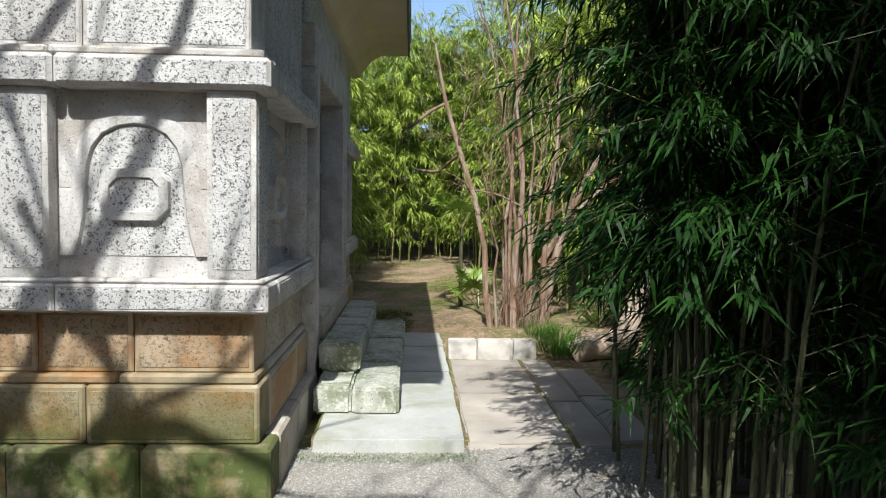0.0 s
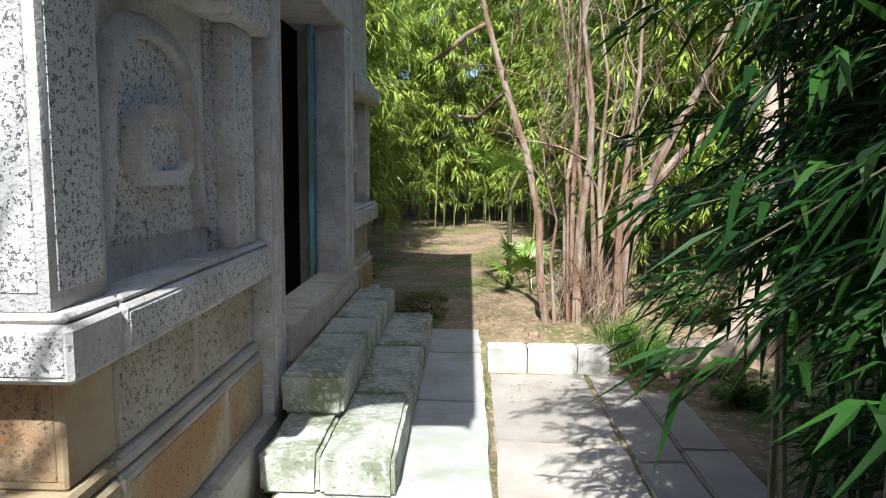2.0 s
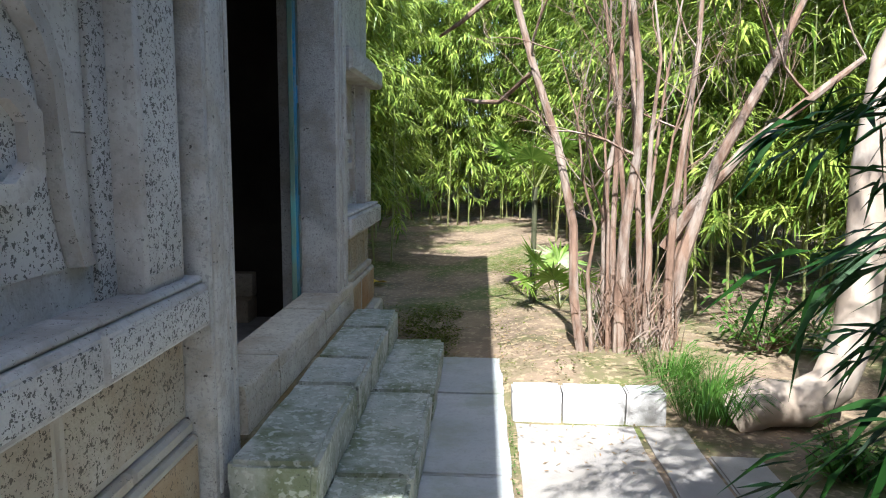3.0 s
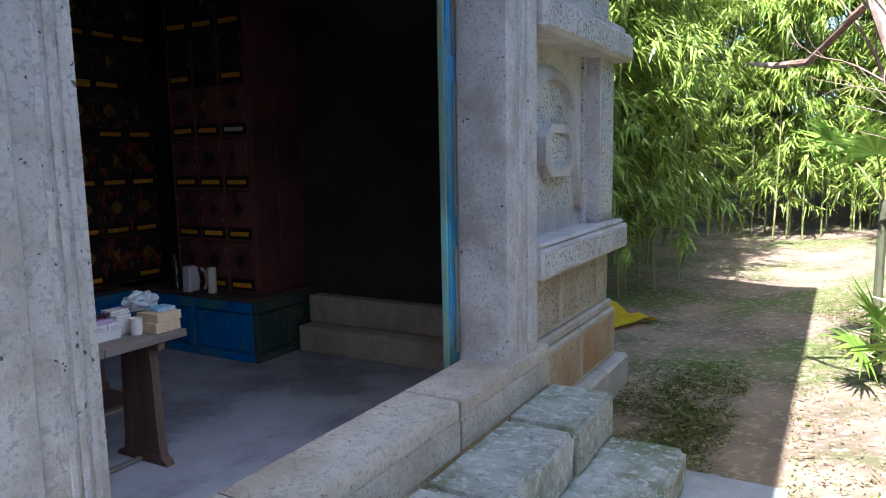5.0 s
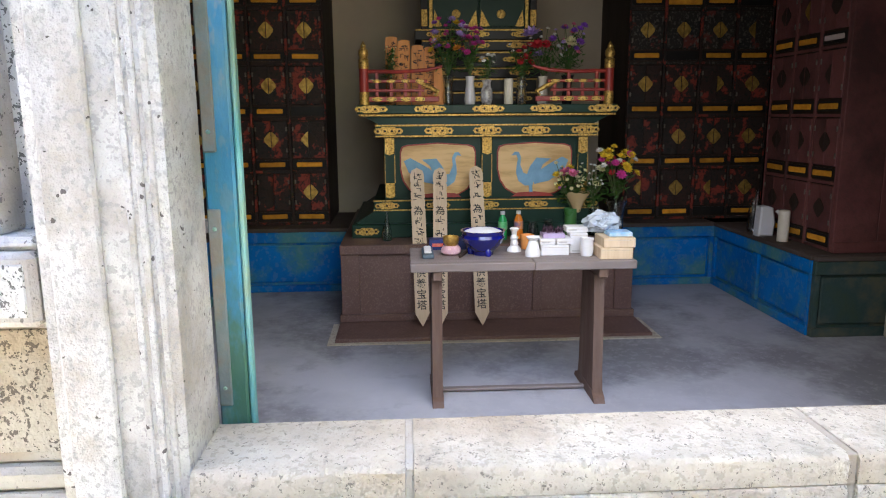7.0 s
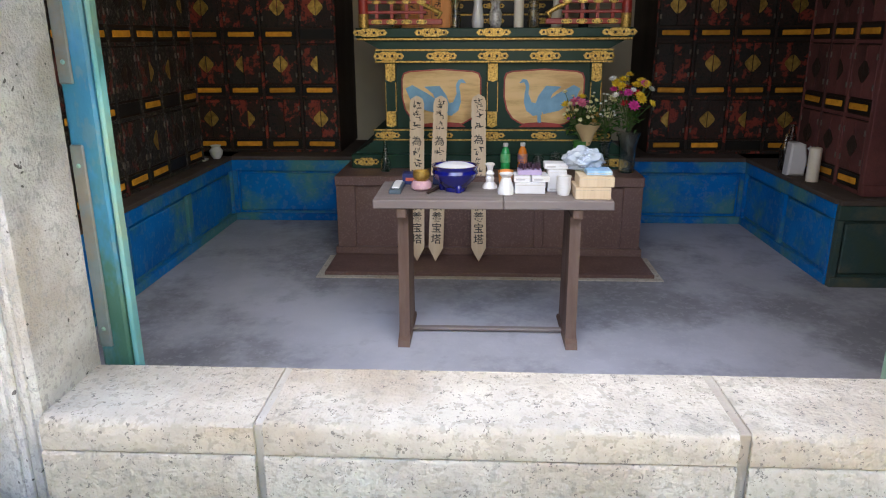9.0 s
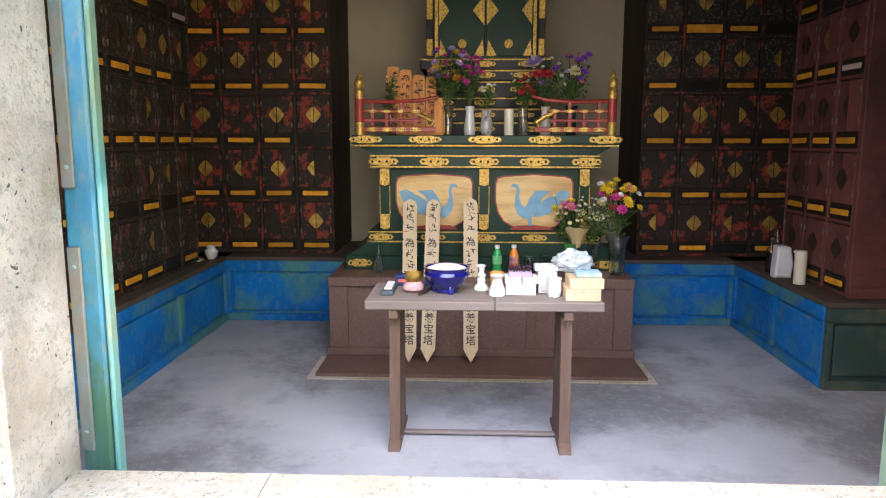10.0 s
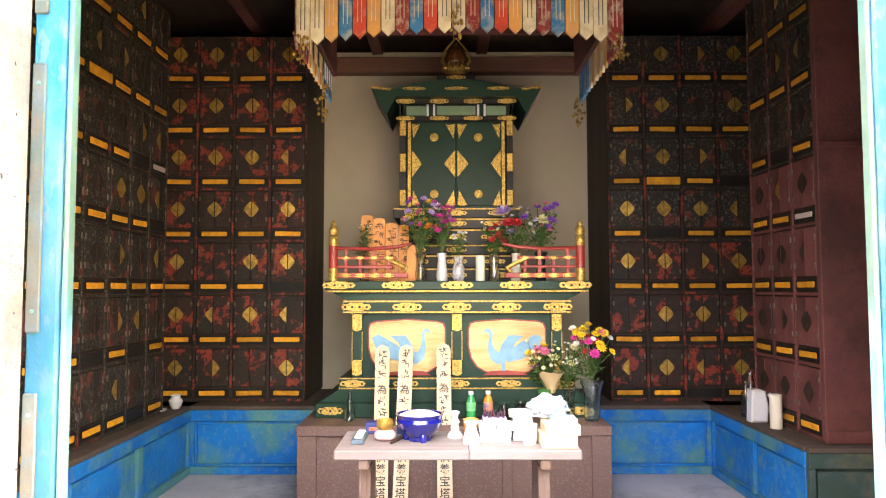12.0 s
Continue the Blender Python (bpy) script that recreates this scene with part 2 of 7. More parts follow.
    "tag": surf("ochre_name_plate", (0.80, 0.38, 0.03), (0.62, 0.27, 0.02), 20.0, 0.6, bump=0.1, stain=(0.35, 0.13, 0.02), stain_amt=0.3, stain_scale=15, spread=0.25, spec=0.2),
    "green": surf("dark_green_lacquer", (0.010, 0.032, 0.020), (0.014, 0.042, 0.026), 3.0, 0.4, bump=0.08, spec=0.2),
    "black": surf("black_lacquer", (0.014, 0.013, 0.012), (0.02, 0.018, 0.015), 3.0, 0.4, bump=0.05, spec=0.2),
    "vermilion": surf("vermilion_lacquer", (0.36, 0.035, 0.02), (0.27, 0.025, 0.018), 6.0, 0.45, bump=0.1, stain=(0.14, 0.02, 0.015), stain_amt=0.5, stain_scale=9),
    "granite": surf("brown_granite", (0.14, 0.08, 0.062), (0.11, 0.06, 0.048), 3.0, 0.5, bump=0.1, bscale=160, speck=(0.22, 0.14, 0.11), speck_amt=0.6),
    "panelgold": surf("gold_leaf_panel", (0.76, 0.52, 0.23), (0.66, 0.42, 0.16), 5.0, 0.6, bump=0.15, bscale=40, stain=(0.42, 0.24, 0.08), stain_amt=0.6, stain_scale=5, stretch=(1, 0.4, 2.5)),
    "birdblue": surf("pale_blue_paint", (0.22, 0.42, 0.55), (0.17, 0.33, 0.46), 12.0, 0.65, bump=0.15),
    "tablewood": surf("weathered_brown_timber", (0.15, 0.085, 0.055), (0.10, 0.055, 0.038), 8.0, 0.65, bump=0.35, bscale=60, stretch=(1, 1, 0.15), stain=(0.24, 0.17, 0.13), stain_amt=0.4, stain_scale=5),
    "tabletop": surf("greyed_table_board", (0.24, 0.20, 0.185), (0.17, 0.14, 0.125), 5.0, 0.6, bump=0.25, bscale=60, stretch=(3, 0.3, 1), stain=(0.17, 0.12, 0.10), stain_amt=0.4, stain_scale=4),
    "palewood": surf("pale_cedar_board", (0.64, 0.50, 0.33), (0.55, 0.41, 0.26), 6.0, 0.7, bump=0.1, stretch=(6, 6, 0.4)),
    "orangewood": surf("orange_cedar_board", (0.74, 0.31, 0.08), (0.62, 0.24, 0.06), 6.0, 0.6, bump=0.1, stretch=(6, 6, 0.4), spread=0.1),
    "ink": surf("brush_ink", (0.015, 0.014, 0.013), (0.03, 0.028, 0.025), 20.0, 0.7, bump=0.0),
    "cream": surf("cream_paint", (0.74, 0.66, 0.47), (0.64, 0.55, 0.38), 9.0, 0.7, bump=0.15, stain=(0.42, 0.28, 0.12), stain_amt=0.4, stain_scale=9),
    "orangepaint": surf("flaking_orange_paint", (0.72, 0.36, 0.09), (0.60, 0.29, 0.08), 9.0, 0.7, bump=0.15, stain=(0.5, 0.4, 0.25), stain_amt=0.4, stain_scale=9),
    "bluepaint": surf("flaking_blue_paint", (0.02, 0.16, 0.40), (0.03, 0.22, 0.45), 9.0, 0.7, bump=0.15, stain=(0.6, 0.5, 0.3), stain_amt=0.5, stain_scale=12),
    "redpaint": surf("flaking_red_paint", (0.66, 0.07, 0.03), (0.5, 0.05, 0.03), 9.0, 0.7, bump=0.15, stain=(0.6, 0.4, 0.22), stain_amt=0.35, stain_scale=12),
    "marbled": surf("marbled_red_paint", (0.28, 0.03, 0.025), (0.2, 0.03, 0.025), 9.0, 0.7, bump=0.15, stain=(0.6, 0.5, 0.38), stain_amt=0.7, stain_scale=18),
    "glass": surf("clear_glass", (0.92, 0.96, 0.95), (0.9, 0.95, 0.94), 2.0, 0.12, bump=0.0, trans=1.0),
    "white": surf("white_ceramic", (0.72, 0.71, 0.69), (0.66, 0.65, 0.63), 5.0, 0.3, bump=0.03, coat=0.4),
    "paper": surf("white_card", (0.66, 0.65, 0.64), (0.58, 0.575, 0.57), 5.0, 0.7, bump=0.05),
    "wax": surf("ivory_wax", (0.80, 0.73, 0.58), (0.74, 0.67, 0.52), 5.0, 0.5, bump=0.05),
    "cobalt": surf("cobalt_glaze", (0.006, 0.009, 0.17), (0.005, 0.007, 0.12), 5.0, 0.15, bump=0.03, coat=0.6),
    "ash": surf("incense_ash", (0.70, 0.69, 0.67), (0.6, 0.59, 0.57), 20.0, 0.95, bump=0.5, bscale=60),
    "bark": surf("pale_shrub_bark", (0.28, 0.175, 0.115), (0.12, 0.065, 0.04), 9.0, 0.9, bump=0.9, bscale=50, stretch=(1, 1, 0.3), stain=(0.46, 0.40, 0.33), stain_amt=0.55, stain_scale=5),
    "smoothbark": surf("smooth_pale_bark", (0.46, 0.36, 0.27), (0.36, 0.27, 0.19), 3.0, 0.8, bump=0.35, bscale=30, stain=(0.5, 0.45, 0.38), stain_amt=0.5),
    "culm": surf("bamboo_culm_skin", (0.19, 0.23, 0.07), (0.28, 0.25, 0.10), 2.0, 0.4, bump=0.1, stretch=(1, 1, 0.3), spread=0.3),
    # culm skin repeated darker for the shaded grove; palm trunk and posts borrow it
    "culmdark": surf("darkened_culm_skin", (0.085, 0.09, 0.04), (0.06, 0.055, 0.03), 2.0, 0.6, bump=0.2, stretch=(1, 1, 0.3), spread=0.3),
    "netgreen": surf("green_net", (0.01, 0.30, 0.19), (0.01, 0.25, 0.15), 4.0, 0.6, bump=0.1),
    "yellow": surf("yellow_sheet", (0.80, 0.58, 0.01), (0.7, 0.5, 0.01), 4.0, 0.5, bump=0.2, bscale=14),
}
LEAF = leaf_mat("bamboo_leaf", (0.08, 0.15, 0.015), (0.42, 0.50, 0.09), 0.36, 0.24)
# bamboo leaf again, with the near grove's shade put into its colour
LEAF_SHADED = leaf_mat("shaded_bamboo_leaf", (0.006, 0.024, 0.003), (0.026, 0.082, 0.010), 0.5, 0.2)
LEAF_PALM = leaf_mat("palm_leaf", (0.14, 0.25, 0.03), (0.27, 0.38, 0.06), 0.35, 0.35)
LEAF_GRASS = leaf_mat("grass_blade", (0.07, 0.17, 0.025), (0.13, 0.25, 0.04), 0.45, 0.4)
LEAF_MOSS = leaf_mat("moss_tips", (0.06, 0.078, 0.010), (0.14, 0.155, 0.022), 0.9, 0.2)
LEAF_DRY = leaf_mat("dry_leaf", (0.22, 0.13, 0.06), (0.42, 0.31, 0.17), 0.8, 0.2)

# ---- building helpers ----
AT = {}


def thing(name, loc, label, category, group="", kind=""):
    ob = new(name)
    ob.empty_display_size = 0.05
    ob.location = loc
    AT[ob.name] = Vector(loc)
    return tagged(ob, label, category, group, kind)


def part(name, bm, material, parent=None, label="", smooth=False, angle=40):
    """Links a bmesh, given in world metres, as one mesh under its parent."""
    base = AT[parent.name] if parent else Vector((0, 0, 0))
    if base.length:
        bm.transform(Matrix.Translation(-base))
    me = bpy.data.meshes.new(name)
    bm.to_mesh(me)
    bm.free()
    if smooth:
        for p in me.polygons:
            p.use_smooth = True
        me.set_sharp_from_angle(angle=radians(angle))
    me.materials.append(material)
    ob = new(name, me)
    if parent:
        ob.parent = parent
    AT[ob.name] = base
    if label:
        ob["label"] = label
    return ob


def setting(name, bm, material, label="", category=""):
    return tagged(part(name, bm, material), label, category, kind="structure")


def box(bm, x0, x1, y0, y1, z0, z1, bevel=0.0, segs=1, turn=None):
    m = Matrix.LocRotScale(((x0 + x1) / 2, (y0 + y1) / 2, (z0 + z1) / 2), None, (abs(x1 - x0), abs(y1 - y0), abs(z1 - z0)))
    if turn:
        m = turn @ m
    r = bmesh.ops.create_cube(bm, size=1.0, matrix=m)
    if bevel:
        es = list({e for v in r["verts"] for e in v.link_edges})
        bmesh.ops.bevel(bm, geom=es, offset=bevel, segments=segs, affect="EDGES", profile=0.6)
    return bm


def boxes(*args, bevel=0.0):
    bm = bmesh.new()
    for a in args:
        box(bm, *a, bevel=bevel)
    return bm


def lathe(bm, profile, centre=(0, 0, 0), segs=24, m=None):
    """Turned solid: profile of (radius, height) from bottom to top."""
    rings = []
    for r, z in profile:
        ring = [bm.verts.new((centre[0] + r * math.cos(a), centre[1] + r * math.sin(a), centre[2] + z)) for a in [2 * math.pi * i / segs for i in range(segs)]]
        rings.append(ring)
    for a, b in zip(rings, rings[1:]):
        for i in range(segs):
            j = (i + 1) % segs
            bm.faces.new((a[i], a[j], b[j], b[i]))
    bm.faces.new(rings[0][::-1])
    bm.faces.new(rings[-1])
    if m:
        bmesh.ops.transform(bm, matrix=m, verts=[v for ring in rings for v in ring])
    return bm


def prism(bm, outline, depth0, depth1, axis="x", bevel=0.0):
    """Extrudes an outline; for axis x the outline is (y, z), for y it is (x, z), for z (x, y)."""
    def at(p, d):
        return {"x": (d, p[0], p[1]), "y": (p[0], d, p[1]), "z": (p[0], p[1], d)}[axis]
    a = [bm.verts.new(at(p, depth0)) for p in outline]
    b = [bm.verts.new(at(p, depth1)) for p in outline]
    fs = [bm.faces.new(a), bm.faces.new(b[::-1])]
    k = len(outline)
    for i in range(k):
        j = (i + 1) % k
        fs.append(bm.faces.new((a[j], a[i], b[i], b[j])))
    bmesh.ops.recalc_face_normals(bm, faces=fs)
    if bevel:
        bmesh.ops.bevel(bm, geom=[e for e in fs[1].edges], offset=bevel, segments=1, affect="EDGES")
    return bm


def tube(bm, pts, radii, segs=8):
    """A bent round rod through the points."""
    pts = [Vector(p) for p in pts]
    rings = []
    side = Vector((0.31, 0.95, 0.02))
    for i, p in enumerate(pts):
        d = (pts[min(i + 1, len(pts) - 1)] - pts[max(i - 1, 0)]).normalized()
        u = d.cross(side)
        if u.length < 0.05:
            u = d.cross(Vector((1, 0, 0)))
        u.normalize()
        w = d.cross(u)
        r = radii[i] if isinstance(radii, (list, tuple)) else radii
        rings.append([bm.verts.new(p + (u * math.cos(a) + w * math.sin(a)) * r) for a in [2 * math.pi * k / segs for k in range(segs)]])
    for a, b in zip(rings, rings[1:]):
        for k in range(segs):
            j = (k + 1) % segs
            bm.faces.new((a[k], a[j], b[j], b[k]))
    bm.faces.new(rings[0][::-1])
    bm.faces.new(rings[-1])
    return bm


def arc(c, r, a0, a1, k):
    return [(c[0] + r * math.cos(radians(a0 + (a1 - a0) * i / k)), c[1] + r * math.sin(radians(a0 + (a1 - a0) * i / k))) for i in range(k + 1)]


class Cloud:
    """Gathers leaf blades as loose four-cornered faces."""

    def __init__(self):
        self.v, self.f = [], []

    def blade(self, p, d, side, length, width, sag=0.0):
        tip = p + d * length
        tip.z -= sag * length
        mid = p + d * (length * 0.38)
        k = len(self.v)
        s = side * width * 0.5
        self.v += [p[:], (mid + s)[:], tip[:], (mid - s)[:]]
        self.f.append((k, k + 1, k + 2, k + 3))

    def mesh(self, name, material):
        me = bpy.data.meshes.new(name)
        me.from_pydata(self.v, [], self.f)
        me.materials.append(material)
        return me


def under(name, me, parent):
    ob = new(name, me)
    ob.parent = parent
    AT[ob.name] = AT[parent.name]
    return ob

# ---- ground ----
def ground_z(x, y):
    z = -0.11 + 0.02 * noise.noise((x * 0.7, y * 0.7, 0.0))
    z += 0.20 * min(max((y - 8.0) / 0.7, 0.0), 1.0) * min(max((x - 0.2) / 0.4, 0.0), 1.0)
    z += 0.10 * min(max((y - 8.6) / 1.5, 0.0), 1.0) * (1.0 - min(max((x - 0.2) / 0.4, 0.0), 1.0))
    z += 0.05 * noise.noise((x * 0.5, y * 0.5, 3.0)) * min(max((y - 9.0) / 2.0, 0.0), 1.0)
    z += 0.03 * max(min(y, 30.0) - 13.0, 0.0) + 0.22 * max(min(y, 30.0) - 20.0, 0.0)
    return z


bm = bmesh.new()
bands_x = [-900, -200, -60, -20] + [-10 + 0.4 * i for i in range(51)] + [12, 20, 60, 200, 900]
bands_y = [-900, -200, -60, -20] + [-6 + 0.4 * i for i in range(76)] + [28, 40, 80, 200, 900]
grid = [[bm.verts.new((x, y, ground_z(x, y))) for x in bands_x] for y in bands_y]
for r0, r1 in zip(grid, grid[1:]):
    for i in range(len(bands_x) - 1):
        bm.faces.new((r0[i], r0[i + 1], r1[i + 1], r1[i]))
ground = tagged(part("ground", bm, M["earth"], smooth=True), "bare earth strewn with dry leaves and moss", "ground", kind="structure")

bm = bmesh.new()
gx, gy = [-0.95 + 0.25 * i for i in range(18)], [-3 + 0.25 * i for i in range(33)]
rows = [[bm.verts.new((x, y, ground_z(x, y) + 0.006 + 0.012 * noise.noise((x * 3, y * 3, 1)))) for x in gx] for y in gy]
for r0, r1 in zip(rows, rows[1:]):
    for i in range(len(gx) - 1):
        bm.faces.new((r0[i], r0[i + 1], r1[i + 1], r1[i]))
gravel = tagged(part("gravel_path", bm, M["gravel"], smooth=True), "grey gravel path in front of the stone hall", "gravel", kind="structure")

rng = random.Random(4)


def scatter_pebbles(count, x0, x1, y0, y1):
    vs, fs = [], []
    for _ in range(count):
        x, y = rng.uniform(x0, x1), rng.uniform(y0, y1)
        r = rng.uniform(0.006, 0.016)
        z = ground_z(x, y) + 0.008
        k, a = len(vs), rng.uniform(0, 6)
        for i in range(4):
            vs.append((x + r * math.cos(a + i * 1.57) * rng.uniform(0.7, 1.3), y + r * math.sin(a + i * 1.57) * rng.uniform(0.7, 1.3), z))
        vs.append((x, y, z + r * 0.8))
        fs += [(k, k + 1, k + 4), (k + 1, k + 2, k + 4), (k + 2, k + 3, k + 4), (k + 3, k, k + 4)]
    return vs, fs


vs, fs = scatter_pebbles(9000, -1.0, 1.8, 2.4, 5.0)
me = bpy.data.meshes.new("pebbles")
me.from_pydata(vs, [], fs)
me.materials.append(M["gravel"])
tagged(new("pebbles", me), "loose grey pebbles on the gravel path", "pebbles", kind="stuff")

pavement = tagged(part("pavement", boxes((-0.66, 0.42, 4.97, 9.05, -0.16, -0.02), (0.46, 1.9, 5.0, 7.4, -0.2, -0.115), (0.46, 1.58, 7.41, 7.9, -0.2, -0.115)), M["earth"]), "stone slab pavement beside the steps", "pavement", kind="structure")


def slab(x0, x1, y0, y1, z0, z1, mat_, owner, name="paving_slab", bevel=0.012, skew=0.0):
    bm = box(bmesh.new(), x0, x1, y0, y1, z0, z1)
    bmesh.ops.subdivide_edges(bm, edges=bm.edges[:], cuts=6, use_grid_fill=True)
    for v in bm.verts:
        v.co += Vector((noise.noise(v.co * 3.1), noise.noise(v.co * 3.3 + Vector((5, 0, 0))), 0.4 * noise.noise(v.co * 2.7 + Vector((0, 9, 0))))) * min(bevel, 0.012)
        v.co += Vector((noise.noise(v.co * 11.0), noise.noise(v.co * 12.0 + Vector((3, 0, 0))), 0.5 * noise.noise(v.co * 10.0 + Vector((0, 0, 7))))) * min(bevel, 0.012) * 0.55
        v.co.x += skew * (v.co.y - y0)
    es = [e for e in bm.edges if len(e.link_faces) == 2 and e.calc_face_angle(0) > 0.8]
    bmesh.ops.bevel(bm, geom=es, offset=bevel, segments=2, affect="EDGES")
    return part(name, bm, mat_, owner, smooth=True, angle=60)


for y0, y1 in ((4.92, 6.93), (6.95, 8.20), (8.22, 9.10)):
    slab(-0.64 if y0 < 6 else -0.10, 0.42, y0, y1, -0.12, 0.0, M["slab"], pavement)
for x0, x1, y0, y1 in ((0.47, 1.26, 5.10, 6.48), (0.47, 1.26, 6.50, 7.93), (1.28, 1.58, 5.02, 6.2), (1.28, 1.58, 6.22, 7.93), (0.45, 1.26, 4.98, 5.08), (1.60, 1.92, 5.15, 6.4), (1.60, 1.90, 6.42, 7.5)):
    slab(x0, x1, y0, y1, -0.18, -0.095, M["pave"], pavement)
for x0, x1 in ((0.47, 0.79), (0.80, 1.20), (1.21, 1.47)):
    k = slab(x0, x1, 7.96, 8.14, -0.2, 0.115, M["kerb"], None, "kerb_block", 0.012)
    tagged(k, "pale concrete kerb block edging the earth bank", "kerb", "kerb blocks", "")

# ---- hall walls ----
NEAR_Y, FAR_Y, DOOR0, DOOR1 = 4.08, 10.38, 6.327, 8.412
wall_near = setting("wall_south", boxes((-6.0, -0.99, 4.30, 4.62, -0.1, 3.9)), M["jamb"], "thick pale porous stone wall with carved panels", "wall")
wall_front = setting("wall_east", boxes((-1.25, -0.98, 4.32, 6.13, -0.1, 3.9), (-1.25, -0.98, 8.63, 10.2, -0.1, 3.9), (-1.25, -0.98, 6.04, 8.80, 2.95, 3.9), (-1.04, -0.98, 6.04, 8.80, -0.1, 0.40)), M["jamb"], "carved pale porous stone front wall with a wide doorway", "wall")
wall_far = setting("wall_north", boxes((-6.0, -1.0, 10.10, 10.36, -0.1, 3.9)), M["stone"], "pale porous stone end wall", "wall")
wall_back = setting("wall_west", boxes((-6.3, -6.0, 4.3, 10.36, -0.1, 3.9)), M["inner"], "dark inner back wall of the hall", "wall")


def block(x0, x1, y0, y1, z0, z1, mat_, owner, bevel=0.012, name="stone_block"):
    bm = box(bmesh.new(), x0, x1, y0, y1, z0, z1, bevel=bevel)
    return part(name, bm, mat_, owner)


def course(z0, z1, xf, yf, y_end, mat_, lengths, bevel=0.012, field=None, front=None):
    """One run of dressed blocks round the near corner and along both wings of the front; `field` fills each face inside a smooth margin; `front` names other stone for the front."""
    rr = random.Random(int(z0 * 1000))
    x = xf - 0.03
    e = 0.032 if z1 - z0 > 0.25 else 0.024
    while x > -5.6:
        w = rr.choice(lengths)
        block(x - w + 0.003, x - 0.003, yf, yf + 0.3, z0, z1, mat_, wall_near, bevel)
        if field:
            block(x - w + e, x - e, yf - 0.004, yf + 0.02, z0 + e, z1 - e, field, wall_near, 0.003, "pitted_field")
        x -= w
    for a, b, back in ((yf + 0.304, 6.035, 0.03), (8.785, y_end, 0.0)):
        y = a
        while y < b - 0.05:
            w = min(rr.choice(lengths), b - y)
            if b - y - w < 0.2:
                w = b - y
            block(xf - 0.26, xf - back, y + 0.002, y + w - 0.002, z0, z1, front[0] if front else mat_, wall_front, bevel)
            if field:
                block(xf - back - 0.02, xf - back + 0.004, y + e, y + w - e, z0 + e, z1 - e, front[1] if front else field, wall_front, 0.003, "pitted_field")
            y += w


OD, SD = M["ochre_dressed"], M["dressed"]
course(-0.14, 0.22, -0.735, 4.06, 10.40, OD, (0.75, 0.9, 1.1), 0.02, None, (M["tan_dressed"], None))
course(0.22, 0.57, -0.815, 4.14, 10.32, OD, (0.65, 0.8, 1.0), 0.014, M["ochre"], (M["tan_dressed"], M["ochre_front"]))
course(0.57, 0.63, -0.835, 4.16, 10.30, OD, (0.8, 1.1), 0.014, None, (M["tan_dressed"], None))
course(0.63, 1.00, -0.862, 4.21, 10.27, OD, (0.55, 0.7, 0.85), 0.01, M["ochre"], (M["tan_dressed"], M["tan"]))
course(1.00, 1.165, -0.752, 4.078, 10.38, SD, (0.9, 1.2, 0.7), 0.014, M["stone"])
course(1.165, 1.195, -0.775, 4.10, 10.36, SD, (0.9, 1.2), 0.012)
course(2.27, 2.45, -0.735, 4.06, 10.40, SD, (0.9, 1.2, 1.1), 0.022, M["stone"])
course(2.45, 2.50, -0.78, 4.10, 10.36, SD, (1.1, 1.2), 0.014)
course(2.50, 3.60, -0.87, 4.18, 10.28, SD, (0.95, 1.15), 0.012, M["stone"])


